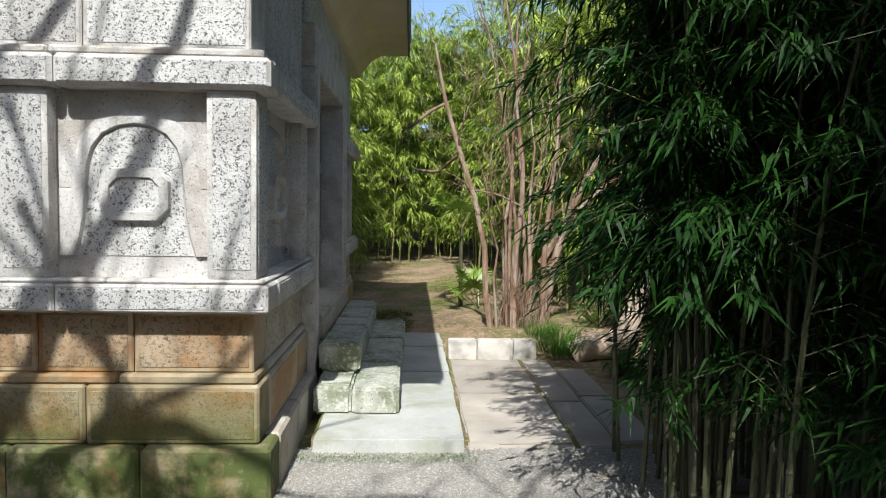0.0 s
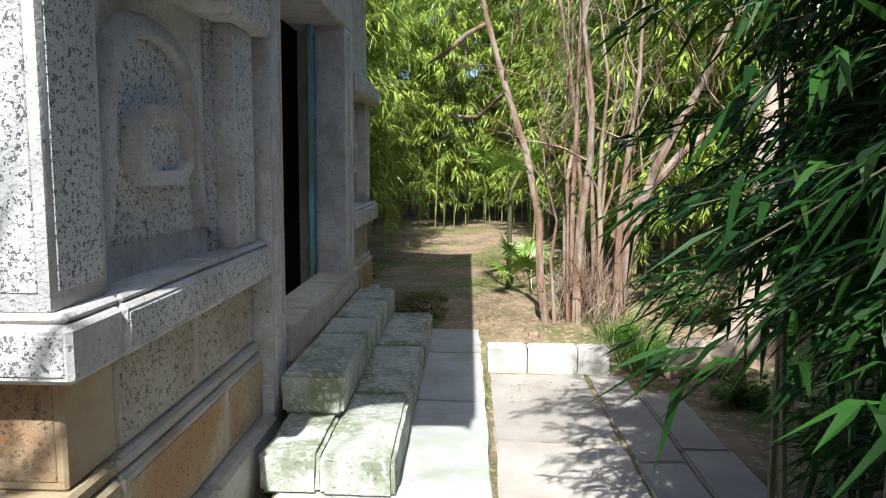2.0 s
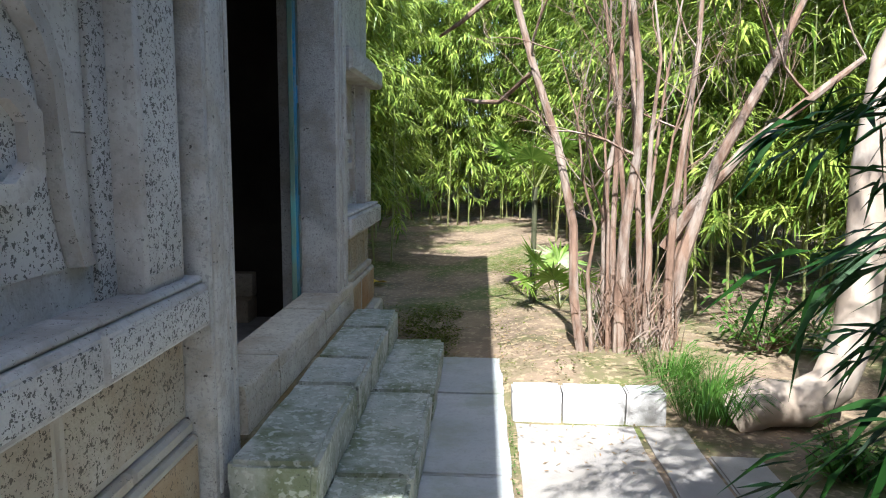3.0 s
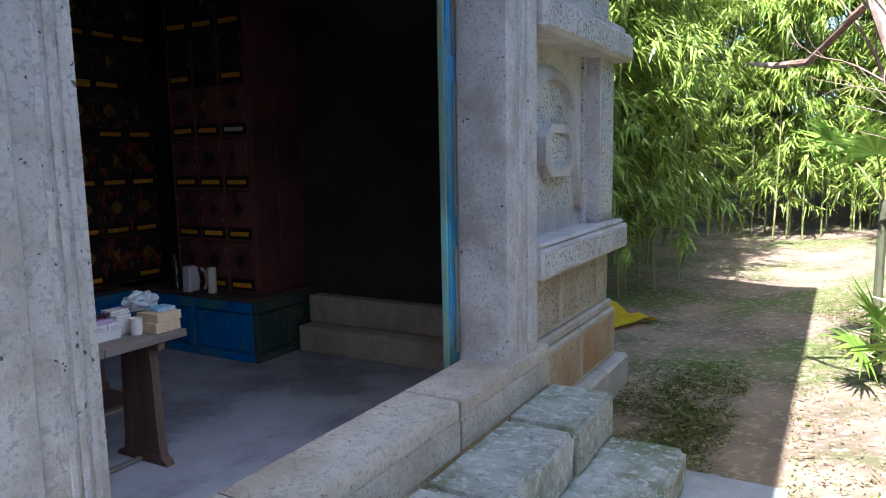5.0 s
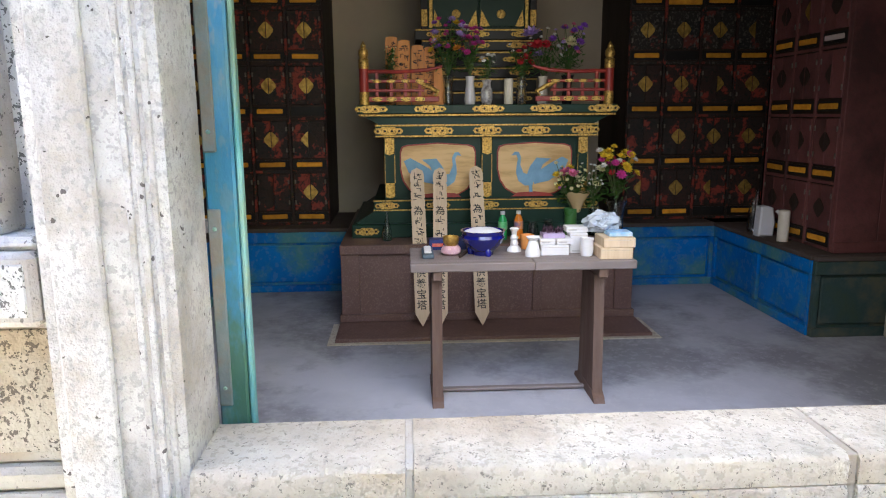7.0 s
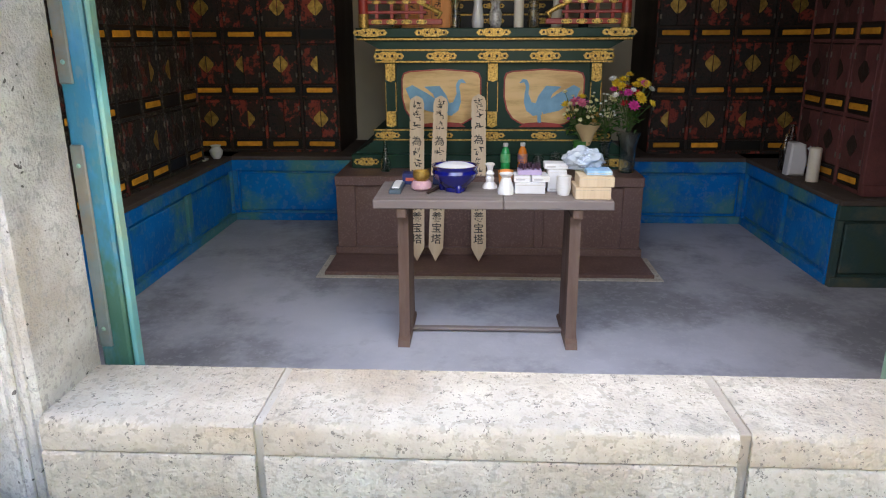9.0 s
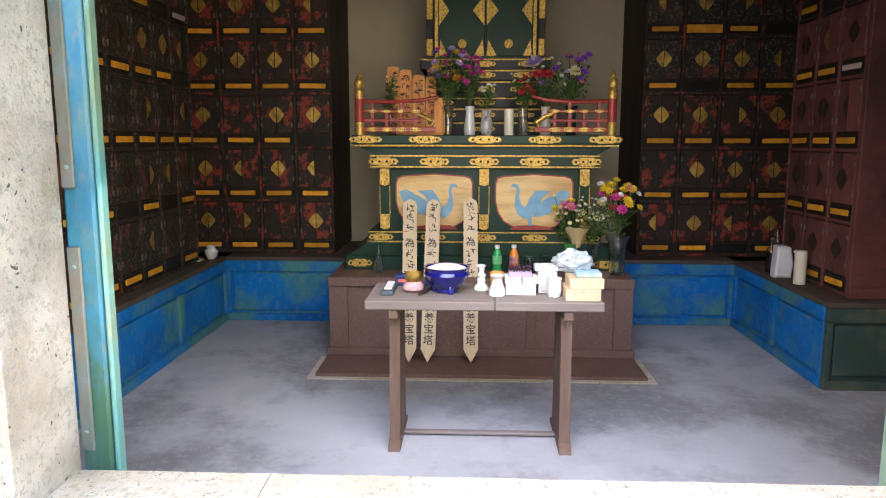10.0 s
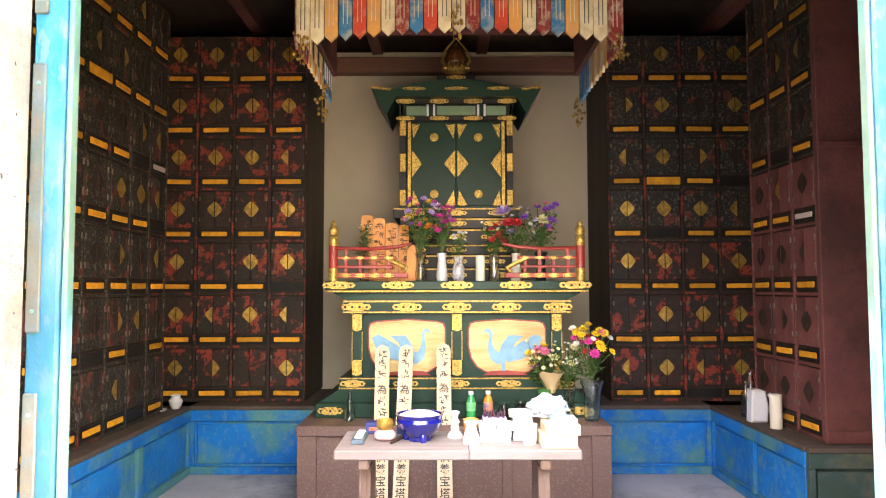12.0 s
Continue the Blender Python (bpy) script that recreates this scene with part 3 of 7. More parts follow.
def carved_panel(owner, at, along, out, half, deep):
    """Recessed slab with a flat bell-shaped band, a pitted field and an eight-sided rimmed tablet; `along` runs across it, `out` is its normal, `deep` the relief."""
    along, out = Vector(along), Vector(out)
    base = Vector(at)
    s = half / 0.46

    def P(u, z, d=0.0):
        return base + along * u + out * d + Vector((0, 0, z))

    def strip(bm, rings, closed):
        rows = [[bm.verts.new(p) for p in ring] for ring in rings]
        n = len(rows[0])
        fs = [bm.faces.new((a[i], a[(i + 1) % n], b[(i + 1) % n], b[i])) for a, b in zip(rows, rows[1:]) for i in range(n if closed else n - 1)]
        bmesh.ops.recalc_face_normals(bm, faces=fs)
        return rows

    for z0, z1 in ((1.19, 1.708), (1.711, 2.28)):
        lo, hi = P(-half, z0, -0.2), P(half, z1, 0.0)
        part("carved_panel", box(bmesh.new(), min(lo.x, hi.x), max(lo.x, hi.x), min(lo.y, hi.y), max(lo.y, hi.y), z0, z1, bevel=0.002), M["dressed"], owner)
    prof = [(-0.345, 1.32), (-0.315, 1.42), (-0.292, 1.55), (-0.28, 1.70), (-0.268, 1.84), (-0.238, 1.94), (-0.18, 2.015), (-0.095, 2.06), (0.0, 2.075)]
    prof += [(-u, z) for u, z in prof[-2::-1]]

    def grown(g, d):
        return [P((u * (1 + g / 0.29)) * s, 1.32 + (z - 1.32) * (1 + g / 0.755), d) for u, z in prof]

    bm = bmesh.new()
    strip(bm, [grown(0.10, -0.004), grown(0.062, deep * 0.85), grown(0.012, deep), grown(0.0, 0.002)], False)
    part("bell_band", bm, M["dressed"], owner, "smooth raised bell-shaped band", True, 50)
    bm = bmesh.new()
    edge = [bm.verts.new(p) for p in grown(-0.006, 0.005)]
    bm.normal_update()
    f = bm.faces.new(edge)
    f.normal_update()
    if f.normal.dot(out) < 0:
        f.normal_flip()
    part("pitted_field", bm, M["stone"], owner)

    def octagon(w, h, cut, d):
        return [P(u * s, 1.675 + z, d) for u, z in ((-w + cut, -h), (w - cut, -h), (w, -h + cut), (w, h - cut), (w - cut, h), (-w + cut, h), (-w, h - cut), (-w, -h + cut))]

    bm = bmesh.new()
    rows = strip(bm, [octagon(0.205, 0.155, 0.075, 0.0), octagon(0.198, 0.148, 0.072, deep * 1.6), octagon(0.145, 0.10, 0.05, deep * 1.6), octagon(0.135, 0.092, 0.046, deep * 0.6)], True)
    part("tablet", bm, M["dressed"], owner, "raised eight-sided tablet rim", True, 30)
    bm = bmesh.new()
    f = bm.faces.new([bm.verts.new(p) for p in octagon(0.142, 0.098, 0.048, deep)])
    f.normal_update()
    if f.normal.dot(out) < 0:
        f.normal_flip()
    part("tablet_field", bm, M["stone"], owner)


def pilaster(owner, x0, x1, y0, y1):
    part("pilaster", box(bmesh.new(), x0, x1, y0, y1, 1.193, 2.272, bevel=0.018, segs=2), M["dressed"], owner, smooth=True)
    if owner == wall_near:
        part("pitted_field", box(bmesh.new(), x0 + 0.035, x1 - 0.035, y0 - 0.004, y0 + 0.02, 1.25, 2.225, bevel=0.003), M["stone"], owner)
    if x1 > -0.9:
        part("pitted_field", box(bmesh.new(), x1 - 0.02, x1 + 0.004, y0 + 0.035, y1 - 0.035, 1.25, 2.225, bevel=0.003), M["stone"], owner)


# near face
pilaster(wall_near, -1.14, -0.855, 4.115, 4.43)
for i in range(4):
    xa = -1.13 - 1.18 * i
    carved_panel(wall_near, (xa - 0.44, 4.215, 0), (1, 0, 0), (0, -1, 0), 0.45, 0.024)
    pilaster(wall_near, xa - 1.18, xa - 0.885, 4.115, 4.4)
# front, both wings
carved_panel(wall_front, (-0.95, 4.98, 0), (0, 1, 0), (1, 0, 0), 0.56, 0.046)
pilaster(wall_front, -1.1, -0.838, 5.64, 5.95)
carved_panel(wall_front, (-0.95, 9.38, 0), (0, 1, 0), (1, 0, 0), 0.56, 0.046)
pilaster(wall_front, -1.1, -0.838, 10.0, 10.31)
block(-1.1, -0.93, 5.54, 6.04, 1.17, 2.29, M["stone"], wall_front, 0.004, "recess_strip")
block(-1.1, -0.93, 8.78, 8.82, 1.17, 2.29, M["stone"], wall_front, 0.004, "recess_strip")
block(-1.1, -0.93, 9.94, 10.2, 1.17, 2.29, M["stone"], wall_front, 0.004, "recess_strip")

# door surround
SILL = 0.656
for y0, y1, way in ((6.04, DOOR0, 1), (DOOR1, 8.78, -1)):
    part("door_jamb", box(bmesh.new(), -1.045, -0.785, y0, y1, -0.05 if way > 0 else 0.40, 2.78, bevel=0.012, segs=2), M["jamb"], wall_front, smooth=True)
    mid, foot = (y0, 0.30) if way > 0 else (y1, SILL)
    a, b = sorted((mid + way * 0.03, mid + way * 0.14))
    part("jamb_moulding", box(bmesh.new(), -0.79, -0.772, a, b, foot, 2.74, bevel=0.006), M["jamb"], wall_front)
    for k in range(3):
        a, b = sorted((mid + way * (0.196 + 0.026 * k), mid + way * (0.212 + 0.026 * k)))
        part("jamb_reed", box(bmesh.new(), -0.79, -0.781 + 0.003 * (k % 2), a, b, foot, 2.74, bevel=0.003), M["jamb"], wall_front)
part("lintel", box(bmesh.new(), -1.27, -0.785, 6.04, 8.78, 2.78, 3.15, bevel=0.015), M["jamb"], wall_front)
part("over_lintel", box(bmesh.new(), -1.27, -0.87, 6.04, 8.78, 3.15, 3.6, bevel=0.01), M["stone"], wall_front)


def worn_stone(name, x0, x1, y0, y1, z0, z1, mat_, owner, wear):
    """Long cut stone with uneven chipped arrises."""
    bm = bmesh.new()
    k = max(int((y1 - y0) / 0.06), 4)
    r = wear
    prof = [(x0, z0), (x1, z0), (x1, z1 - r), (x1 - r * 0.4, z1 - r * 0.35), (x1 - r, z1), (x0 + r, z1), (x0 + r * 0.4, z1 - r * 0.35), (x0, z1 - r)]
    rings = []
    for i in range(k + 1):
        y = y0 + (y1 - y0) * i / k
        ring = []
        for j, (x, z) in enumerate(prof):
            g = r * 0.7 * noise.noise((x * 9 + j, y * 7.0, z * 9)) + r * 0.5 * noise.noise((x * 20 + j * 3, y * 23.0, z * 5))
            g *= 1.0 if j in (3, 6) else (0.7 if j > 1 else 0.0)
            ring.append(bm.verts.new((x - (g if x > (x0 + x1) / 2 else -g), y, z + (g * 0.5 if j in (3, 6) else g * 0.35))))
        rings.append(ring)
    for a, b in zip(rings, rings[1:]):
        for j in range(8):
            bm.faces.new((a[j], a[(j + 1) % 8], b[(j + 1) % 8], b[j]))
    bm.faces.new(rings[0][::-1])
    bm.faces.new(rings[-1])
    bmesh.ops.recalc_face_normals(bm, faces=bm.faces[:])
    return part(name, bm, mat_, owner, smooth=True, angle=50)


for y0, y1 in ((DOOR0 + 0.002, 6.812), (6.833, 7.857), (7.883, 8.87)):
    worn_stone("sill_stone", -1.045, -0.757, y0, y1, 0.580, SILL, M["sillstone"], wall_front, 0.016)
    worn_stone("sill_face", -1.045, -0.752, y0, y1, 0.44, 0.577, M["sillstone"], wall_front, 0.008)
for y0, y1 in ((6.812, 6.833), (7.857, 7.883)):
    part("mortar_joint", box(bmesh.new(), -1.04, -0.765, y0, y1, 0.44, SILL - 0.004, bevel=0.002), M["tan_dressed"], wall_front)
part("sill_foot", box(bmesh.new(), -1.045, -0.73, DOOR0 + 0.002, 8.84, -0.1, 0.438, bevel=0.01), M["ochre"], wall_front)

# eave and roof
eave = thing("roof", (-3.2, 7.2, 3.6), "heavy roof with pale plastered eaves above stone walls", "roof", kind="structure")
bm = bmesh.new()
prism(bm, [(-0.90, 3.58), (-0.80, 3.60), (-0.74, 3.70), (-0.60, 3.86), (-0.45, 3.94), (-0.06, 3.94), (-0.06, 4.12), (-0.95, 4.12)], 3.31, 11.1, "y")
part("eave_front", bm, M["plaster"], eave)
bm = bmesh.new()
prism(bm, [(4.20, 3.58), (4.10, 3.60), (4.04, 3.70), (3.90, 3.86), (3.75, 3.94), (3.31, 3.94), (3.31, 4.12), (4.25, 4.12)], -6.6, -0.96, "x")
part("eave_side", bm, M["plaster"], eave)
bm = bmesh.new()
prism(bm, [(-0.98, 4.125), (-0.03, 4.125), (-0.01, 4.19), (-3.2, 5.6), (-6.5, 4.19), (-6.5, 4.125)], 3.28, 11.13, "y")
part("roof_cover", bm, M["rooftile"], eave)
part("eave_trim", box(bmesh.new(), -0.058, -0.03, 3.28, 11.13, 3.92, 4.12), M["rooftile"], eave)
ceiling = setting("ceiling", boxes((-6.2, -1.2, 4.4, 10.3, 3.72, 3.86)), M["darkwood"], "dark boarded ceiling", "ceiling")
for i in range(6):
    tagged(part("ceiling_beam", box(bmesh.new(), -6.0, -1.25, 4.75 + i * 0.95, 4.85 + i * 0.95, 3.60, 3.72, bevel=0.006), M["mauve"], ceiling), kind="structure")
setting("inner_floor", boxes((-6.0, -1.1, 4.6, 10.2, -0.05, 0.085)), M["floor"], "grey dusty concrete floor", "floor")

# ---- steps outside ----
lower = thing("lower_step", (-0.4, 7.2, 0.0), "mossy pale stone lower step with chipped edges", "step")
upper = thing("upper_step", (-0.57, 7.4, 0.205), "cracked mossy stone upper step with dark joints", "step")
for x0, x1, y0, y1 in ((-0.72, -0.43, 5.52, 6.30), (-0.423, -0.05, 5.50, 6.46), (-0.72, -0.045, 6.472, 7.62), (-0.72, -0.04, 7.632, 8.88)):
    slab(x0, x1, y0, y1, -0.01, 0.205, M["step"], lower, "step_stone", 0.022)
for y0, y1 in ((6.05, 7.02), (7.034, 7.52), (7.533, 8.27), (8.285, 8.86)):
    slab(-0.745, -0.40, y0, y1, 0.205, 0.445, M["step"], upper, "step_stone", 0.022)

# ---- door frame ----
GREYMETAL = surf("dull_grey_metal", (0.17, 0.20, 0.20), (0.11, 0.15, 0.14), 6.0, 0.55, metal=0.3, bump=0.2, stain=(0.20, 0.14, 0.08), stain_amt=0.5, stain_scale=9)
for side, y0, y1 in ((0, DOOR0, DOOR0 + 0.075), (1, DOOR1 - 0.075, DOOR1)):
    door_frame = thing("door_1" if side == 0 else "door_2", (-1.08, (y0 + y1) / 2, 0.1), "peeling sky-blue painted door post against the stone jamb", "door frame", kind="structure")
    part("post", box(bmesh.new(), -1.10, -1.05, y0, y1, 0.085, 2.78, bevel=0.006), M["frameblue"], door_frame)
    e0, e1 = (y1, y1 + 0.014) if side == 0 else (y0 - 0.014, y0)
    part("edge_strip", box(bmesh.new(), -1.095, -1.06, e0 + 0.001, e1, 0.085, 2.78, bevel=0.004), M["framegreen"], door_frame)
    for z0, z1 in ((0.70, 1.22), (1.36, 2.0), (2.12, 2.7)):
        ya, yb = (y0 + 0.003, y0 + 0.036) if side == 0 else (y1 - 0.036, y1 - 0.003)
        plate = part("hinge_plate", box(bmesh.new(), -1.05, -1.041, ya, yb, z0, z1, bevel=0.003), GREYMETAL, door_frame, "greyed metal hinge plate")
        for zz in (z0 + 0.05, z1 - 0.05):
            part("rivet", lathe(bmesh.new(), [(0.006, -1.041), (0.003, -1.037)], (0, 0, 0), 8, Matrix(((0, 0, 1, 0), (0, 1, 0, (ya + yb) / 2), (-1, 0, 0, zz), (0, 0, 0, 1)))), M["framegreen"], plate)

# ---- inside: lining and floor things ----
YC = 7.39
setting("niche_wall", boxes((-6.0, -5.72, 6.0, 8.9, 0.085, 3.62)), M["niche"], "plain clay plaster wall behind the altar", "wall")
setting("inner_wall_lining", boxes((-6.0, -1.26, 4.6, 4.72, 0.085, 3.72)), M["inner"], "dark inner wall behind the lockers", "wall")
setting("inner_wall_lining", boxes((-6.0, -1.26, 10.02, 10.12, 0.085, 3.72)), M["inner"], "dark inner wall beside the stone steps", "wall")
part("niche_beam", box(bmesh.new(), -5.72, -5.60, 6.2, 8.66, 3.40, 3.54, bevel=0.006), M["beamwood"], ceiling)


def framed_box(name, loc, size, turn, panels, mat_, label, end_panel=False):
    """Low painted cabinet, front facing local +x: carcass, plinth, rails, stiles, sunk panels and a dark top."""
    dx, wy, h = size
    root = thing(name, loc, label, "cabinet", "blue ledge cabinets round the room")
    base = AT[root.name]
    AT[root.name] = Vector((0, 0, 0))
    part("carcass", boxes((-dx, -0.02, 0.0, wy, 0.0, h - 0.03)), mat_, root)
    part("top_board", box(bmesh.new(), -dx, 0.012, 0, wy, h - 0.03, h, bevel=0.004), M["ledge"], root, "dusty dark top board")
    part("plinth", box(bmesh.new(), -0.02, 0.012, 0, wy, 0, 0.055, bevel=0.004), mat_, root)
    part("rail", box(bmesh.new(), -0.02, 0.006, 0, wy, h - 0.115, h - 0.031, bevel=0.004), mat_, root)
    w = wy / panels
    for i in range(panels + 1):
        a = max(i * w - 0.035, 0)
        part("stile", box(bmesh.new(), -0.02, 0.006, a, min(i * w + 0.035, wy), 0.056, h - 0.116, bevel=0.003), mat_, root)
    for i in range(panels):
        part("panel", box(bmesh.new(), -0.02, -0.006, i * w + 0.05, (i + 1) * w - 0.05, 0.075, h - 0.135, bevel=0.008), mat_, root)
    AT[root.name] = base
    root.matrix_basis = pose(loc[0], loc[1], loc[2], 0, 0, turn)
    return root


H = 0.505
framed_box("ledge_cabinet", (-4.735, 5.40, 0.085), (0.9, 1.0, H), 0, 1, M["blue"], "blue painted panelled ledge with worn edges under the lockers")
framed_box("ledge_cabinet", (-4.735, 8.33, 0.085), (0.9, 0.97, H), 0, 1, M["blue"], "bright blue painted panelled ledge with a dusty top")
framed_box("ledge_cabinet", (-4.735, 5.399, 0.085), (0.7, 3.45, H), 90, 4, M["blue"], "long deep-blue panelled ledge under the dark lockers")
bpy.data.objects["ledge_cabinet.002"].matrix_basis = pose(-1.285, 5.399, 0.085, 0, 0, 90)
framed_box("ledge_cabinet", (-4.735, 9.301, 0.085), (0.7, 1.385, H), -90, 2, M["blue"], "blue panelled ledge flaking to green beneath the lockers")
end = framed_box("ledge_cabinet", (-3.316, 9.30, 0.085), (0.03, 0.70, H), 0, 1, surf("mottled_green_paint", (0.04, 0.07, 0.045), (0.012, 0.06, 0.09), 4.0, 0.6, bump=0.3, stain=(0.13, 0.12, 0.055), stain_amt=0.7, stain_scale=4), "mottled green end panel of the blue ledge")

# stone steps in the side recess
for i, (y0, z1) in enumerate(((9.74, 0.30), (9.88, 0.53))):
    tagged(part("inner_step", box(bmesh.new(), -3.28 - 0.0 * i, -1.9, y0, 10.02, 0.085 if i == 0 else 0.302, z1, bevel=0.02, segs=2), M["sillstone"], smooth=True), "plain grey concrete step in the side recess", "step", "inner steps")

# ---- lockers ----
CW, CH = 0.289, 0.413


def shared(name, bm, material):
    me = bpy.data.meshes.new(name)
    bm.to_mesh(me)
    bm.free()
    me.materials.append(material)
    return me


def half_lozenge(s):
    bm = bmesh.new()
    prism(bm, [(0.003 * s, 0.061), (0.012 * s, 0.058), (0.034 * s, 0.036), (0.054 * s, 0.012), (0.057 * s, 0.0), (0.054 * s, -0.012), (0.034 * s, -0.036), (0.012 * s, -0.058), (0.003 * s, -0.061)], 0.0, 0.005, "x")
    return bm


def door_leaf(s):
    bm = bmesh.new()
    y0, y1 = sorted((0.002 * s, 0.128 * s))
    box(bm, -0.012, 0.004, y0, y1, -0.145, 0.145, bevel=0.004)
    a, b = sorted((0.002 * s, 0.008 * s))
    box(bm, 0.003, 0.008, a, b, -0.14, 0.14)
    return bm


PLATE = {s: shared("lock_plate", half_lozenge(s), M["brass"]) for s in (1, -1)}
PLATE_DARK = {s: shared("lock_plate", half_lozenge(s), M["darkwood"]) for s in (1, -1)}
TAG = shared("name_tag", box(bmesh.new(), 0.002, 0.008, -0.10, 0.10, -0.018, 0.018, bevel=0.005), M["tag"])
TAG_WIDE = shared("name_tag", box(bmesh.new(), 0.004, 0.012, -0.132, 0.132, -0.03, 0.03, bevel=0.002), M["tag"])
TAG_WHITE = shared("name_tag", box(bmesh.new(), 0.002, 0.008, -0.10, 0.10, -0.016, 0.016, bevel=0.005), surf("pale_name_plate", (0.55, 0.45, 0.40), (0.5, 0.4, 0.36), 8, 0.7, bump=0.1))
HINGE = {s: shared("hinge", box(bmesh.new(), 0.003, 0.009, *sorted((0.112 * s, 0.126 * s)), -0.017, 0.017, bevel=0.002), surf("tarnished_hinge_metal", (0.20, 0.17, 0.13), (0.10, 0.08, 0.06), 40, 0.45, metal=0.6, bump=0.2)) for s in (1, -1)}
SLOT = shared("tag_slot", box(bmesh.new(), -0.004, 0.001, -0.13, 0.13, -0.034, 0.034), M["black"])


def lockers(loc, turn, cols, rows_, depth, mats, label, seed, brass=0.9, dull=0.15):
    """Bank of small double-doored lockers, front facing local +x, columns along local +y."""
    r = random.Random(seed)
    root = thing("locker_bank", loc, label, "lockers", "locker banks round the room")
    keep = AT[root.name]
    AT[root.name] = Vector((0, 0, 0))
    part("carcass", boxes((-depth, -0.012, 0, cols * CW, 0, rows_ * CH)), M["darkwood"], root)
    leaves = {m.name: {s: shared("door", door_leaf(s), m) for s in (1, -1)} for m in set(mats(k) for k in range(rows_))}
    for i in range(cols + 1):
        part("stile", box(bmesh.new(), -0.012, 0.006, max(i * CW - 0.011, 0), min(i * CW + 0.011, cols * CW), 0, rows_ * CH, bevel=0.002), mats(0), root)
    for j in range(rows_):
        part("rail", box(bmesh.new(), -0.012, 0.004, 0, cols * CW, j * CH, j * CH + 0.02, bevel=0.002), mats(j), root)
        for i in range(cols):
            y, z = (i + 0.5) * CW, j * CH + 0.26
            for s in (1, -1):
                d = new("door", leaves[mats(j).name][s])
                d.parent, d.location = root, (r.uniform(-0.003, 0.002), y, z)
                if r.random() < brass:
                    p = new("lock_plate", PLATE_DARK[s] if r.random() < dull else PLATE[s])
                    p.parent, p.location = d, (0.005, 0, 0.0)
                for zh in (-0.081, 0.083):
                    p = new("hinge", HINGE[s])
                    p.parent, p.location = d, (0, 0, zh)
            o = new("tag_slot", SLOT)
            o.parent, o.location = root, (-0.004, y, j * CH + 0.066)
            k = r.random()
            if k > 0.07:
                o = new("name_tag", TAG_WIDE if k < 0.13 else (TAG_WHITE if k < 0.15 else TAG))
                o.parent, o.location = root, (0, y, j * CH + 0.066)
                o.rotation_euler = (r.uniform(-0.02, 0.02), 0, 0)
    AT[root.name] = keep
    root.matrix_basis = pose(*loc, 0, 0, turn)
    return root


lockers((-4.92, 5.065, 0.592), 0, 4, 7, 0.85, lambda k: M["redlacq"], "bank of small lockers in flaking red and black lacquer", 1)
lockers((-4.92, 8.60, 0.592), 0, 4, 7, 0.85, lambda k: M["redlacq"] if k < 3 else M["darklacq"], "bank of small lockers in dark flaking lacquer with brass plates", 2)
lockers((-1.56, 5.30, 0.592), 90, 10, 7, 0.5, lambda k: M["darklacq"], "long bank of blackened wooden lockers with ochre name tags", 3, 0.9, 0.75)
lockers((-4.32, 9.46, 0.592), -90, 3, 7, 0.5, lambda k: M["mauve"] if k < 4 else M["darklacq"], "bank of dull red painted lockers with worn plates", 4, 0.9, 0.88)
end_panel = thing("locker_end_panel", (-3.43, 9.73, 0.592), "plain dull red painted end boards of the lockers", "panel")
for y0, y1 in ((9.452, 9.73), (9.733, 10.02)):
    part("board", box(bmesh.new(), -3.452, -3.412, y0, y1, 0.592, 3.5, bevel=0.004), M["mauve"], end_panel)
for z0, z1 in ((0.592, 0.66), (2.27, 2.31)):
    part("cross_rail", box(bmesh.new(), -3.411, -3.395, 9.452, 10.02, z0, z1, bevel=0.004), M["mauve"], end_panel)

# ---- granite platform ----
plat = thing("granite_platform", (-4.7, YC - 0.03, 0.085), "speckled brown granite platform under the altar", "platform")
part("apron", box(bmesh.new(), -3.79, -3.40, 6.385, 8.345, 0.085, 0.112, bevel=0.003), M["granite"], plat)
part("plinth", box(bmesh.new(), -5.6, -3.765, 6.385, 8.345, 0.112, 0.16, bevel=0.004), M["granite"], plat)
part("body", box(bmesh.new(), -5.6, -3.80, 6.42, 8.31, 0.16, 0.56), M["granite"], plat)
for y0, y1 in ((6.40, 6.52), (7.02, 7.08), (7.66, 7.72), (8.21, 8.33)):
    part("pier", box(bmesh.new(), -3.81, -3.78, y0, y1, 0.16, 0.56, bevel=0.003), M["granite"], plat)
part("top_slab", box(bmesh.new(), -5.6, -3.77, 6.395, 8.335, 0.56, 0.622, bevel=0.005), M["granite"], plat)
tagged(part("floor_border", boxes((-3.40, -3.36, 6.34, 8.39, 0.086, 0.092), (-3.8, -3.40, 6.34, 6.383, 0.086, 0.092), (-3.8, -3.40, 8.347, 8.39, 0.086, 0.092)), M["sillstone"]), "pale mortar border round the granite apron", "border", kind="structure")

# ---- altar ----
altar = thing("altar", (-4.7, YC, 0.622), "dark green lacquered altar with gilt fittings and painted panels", "altar")
AX = -4.12


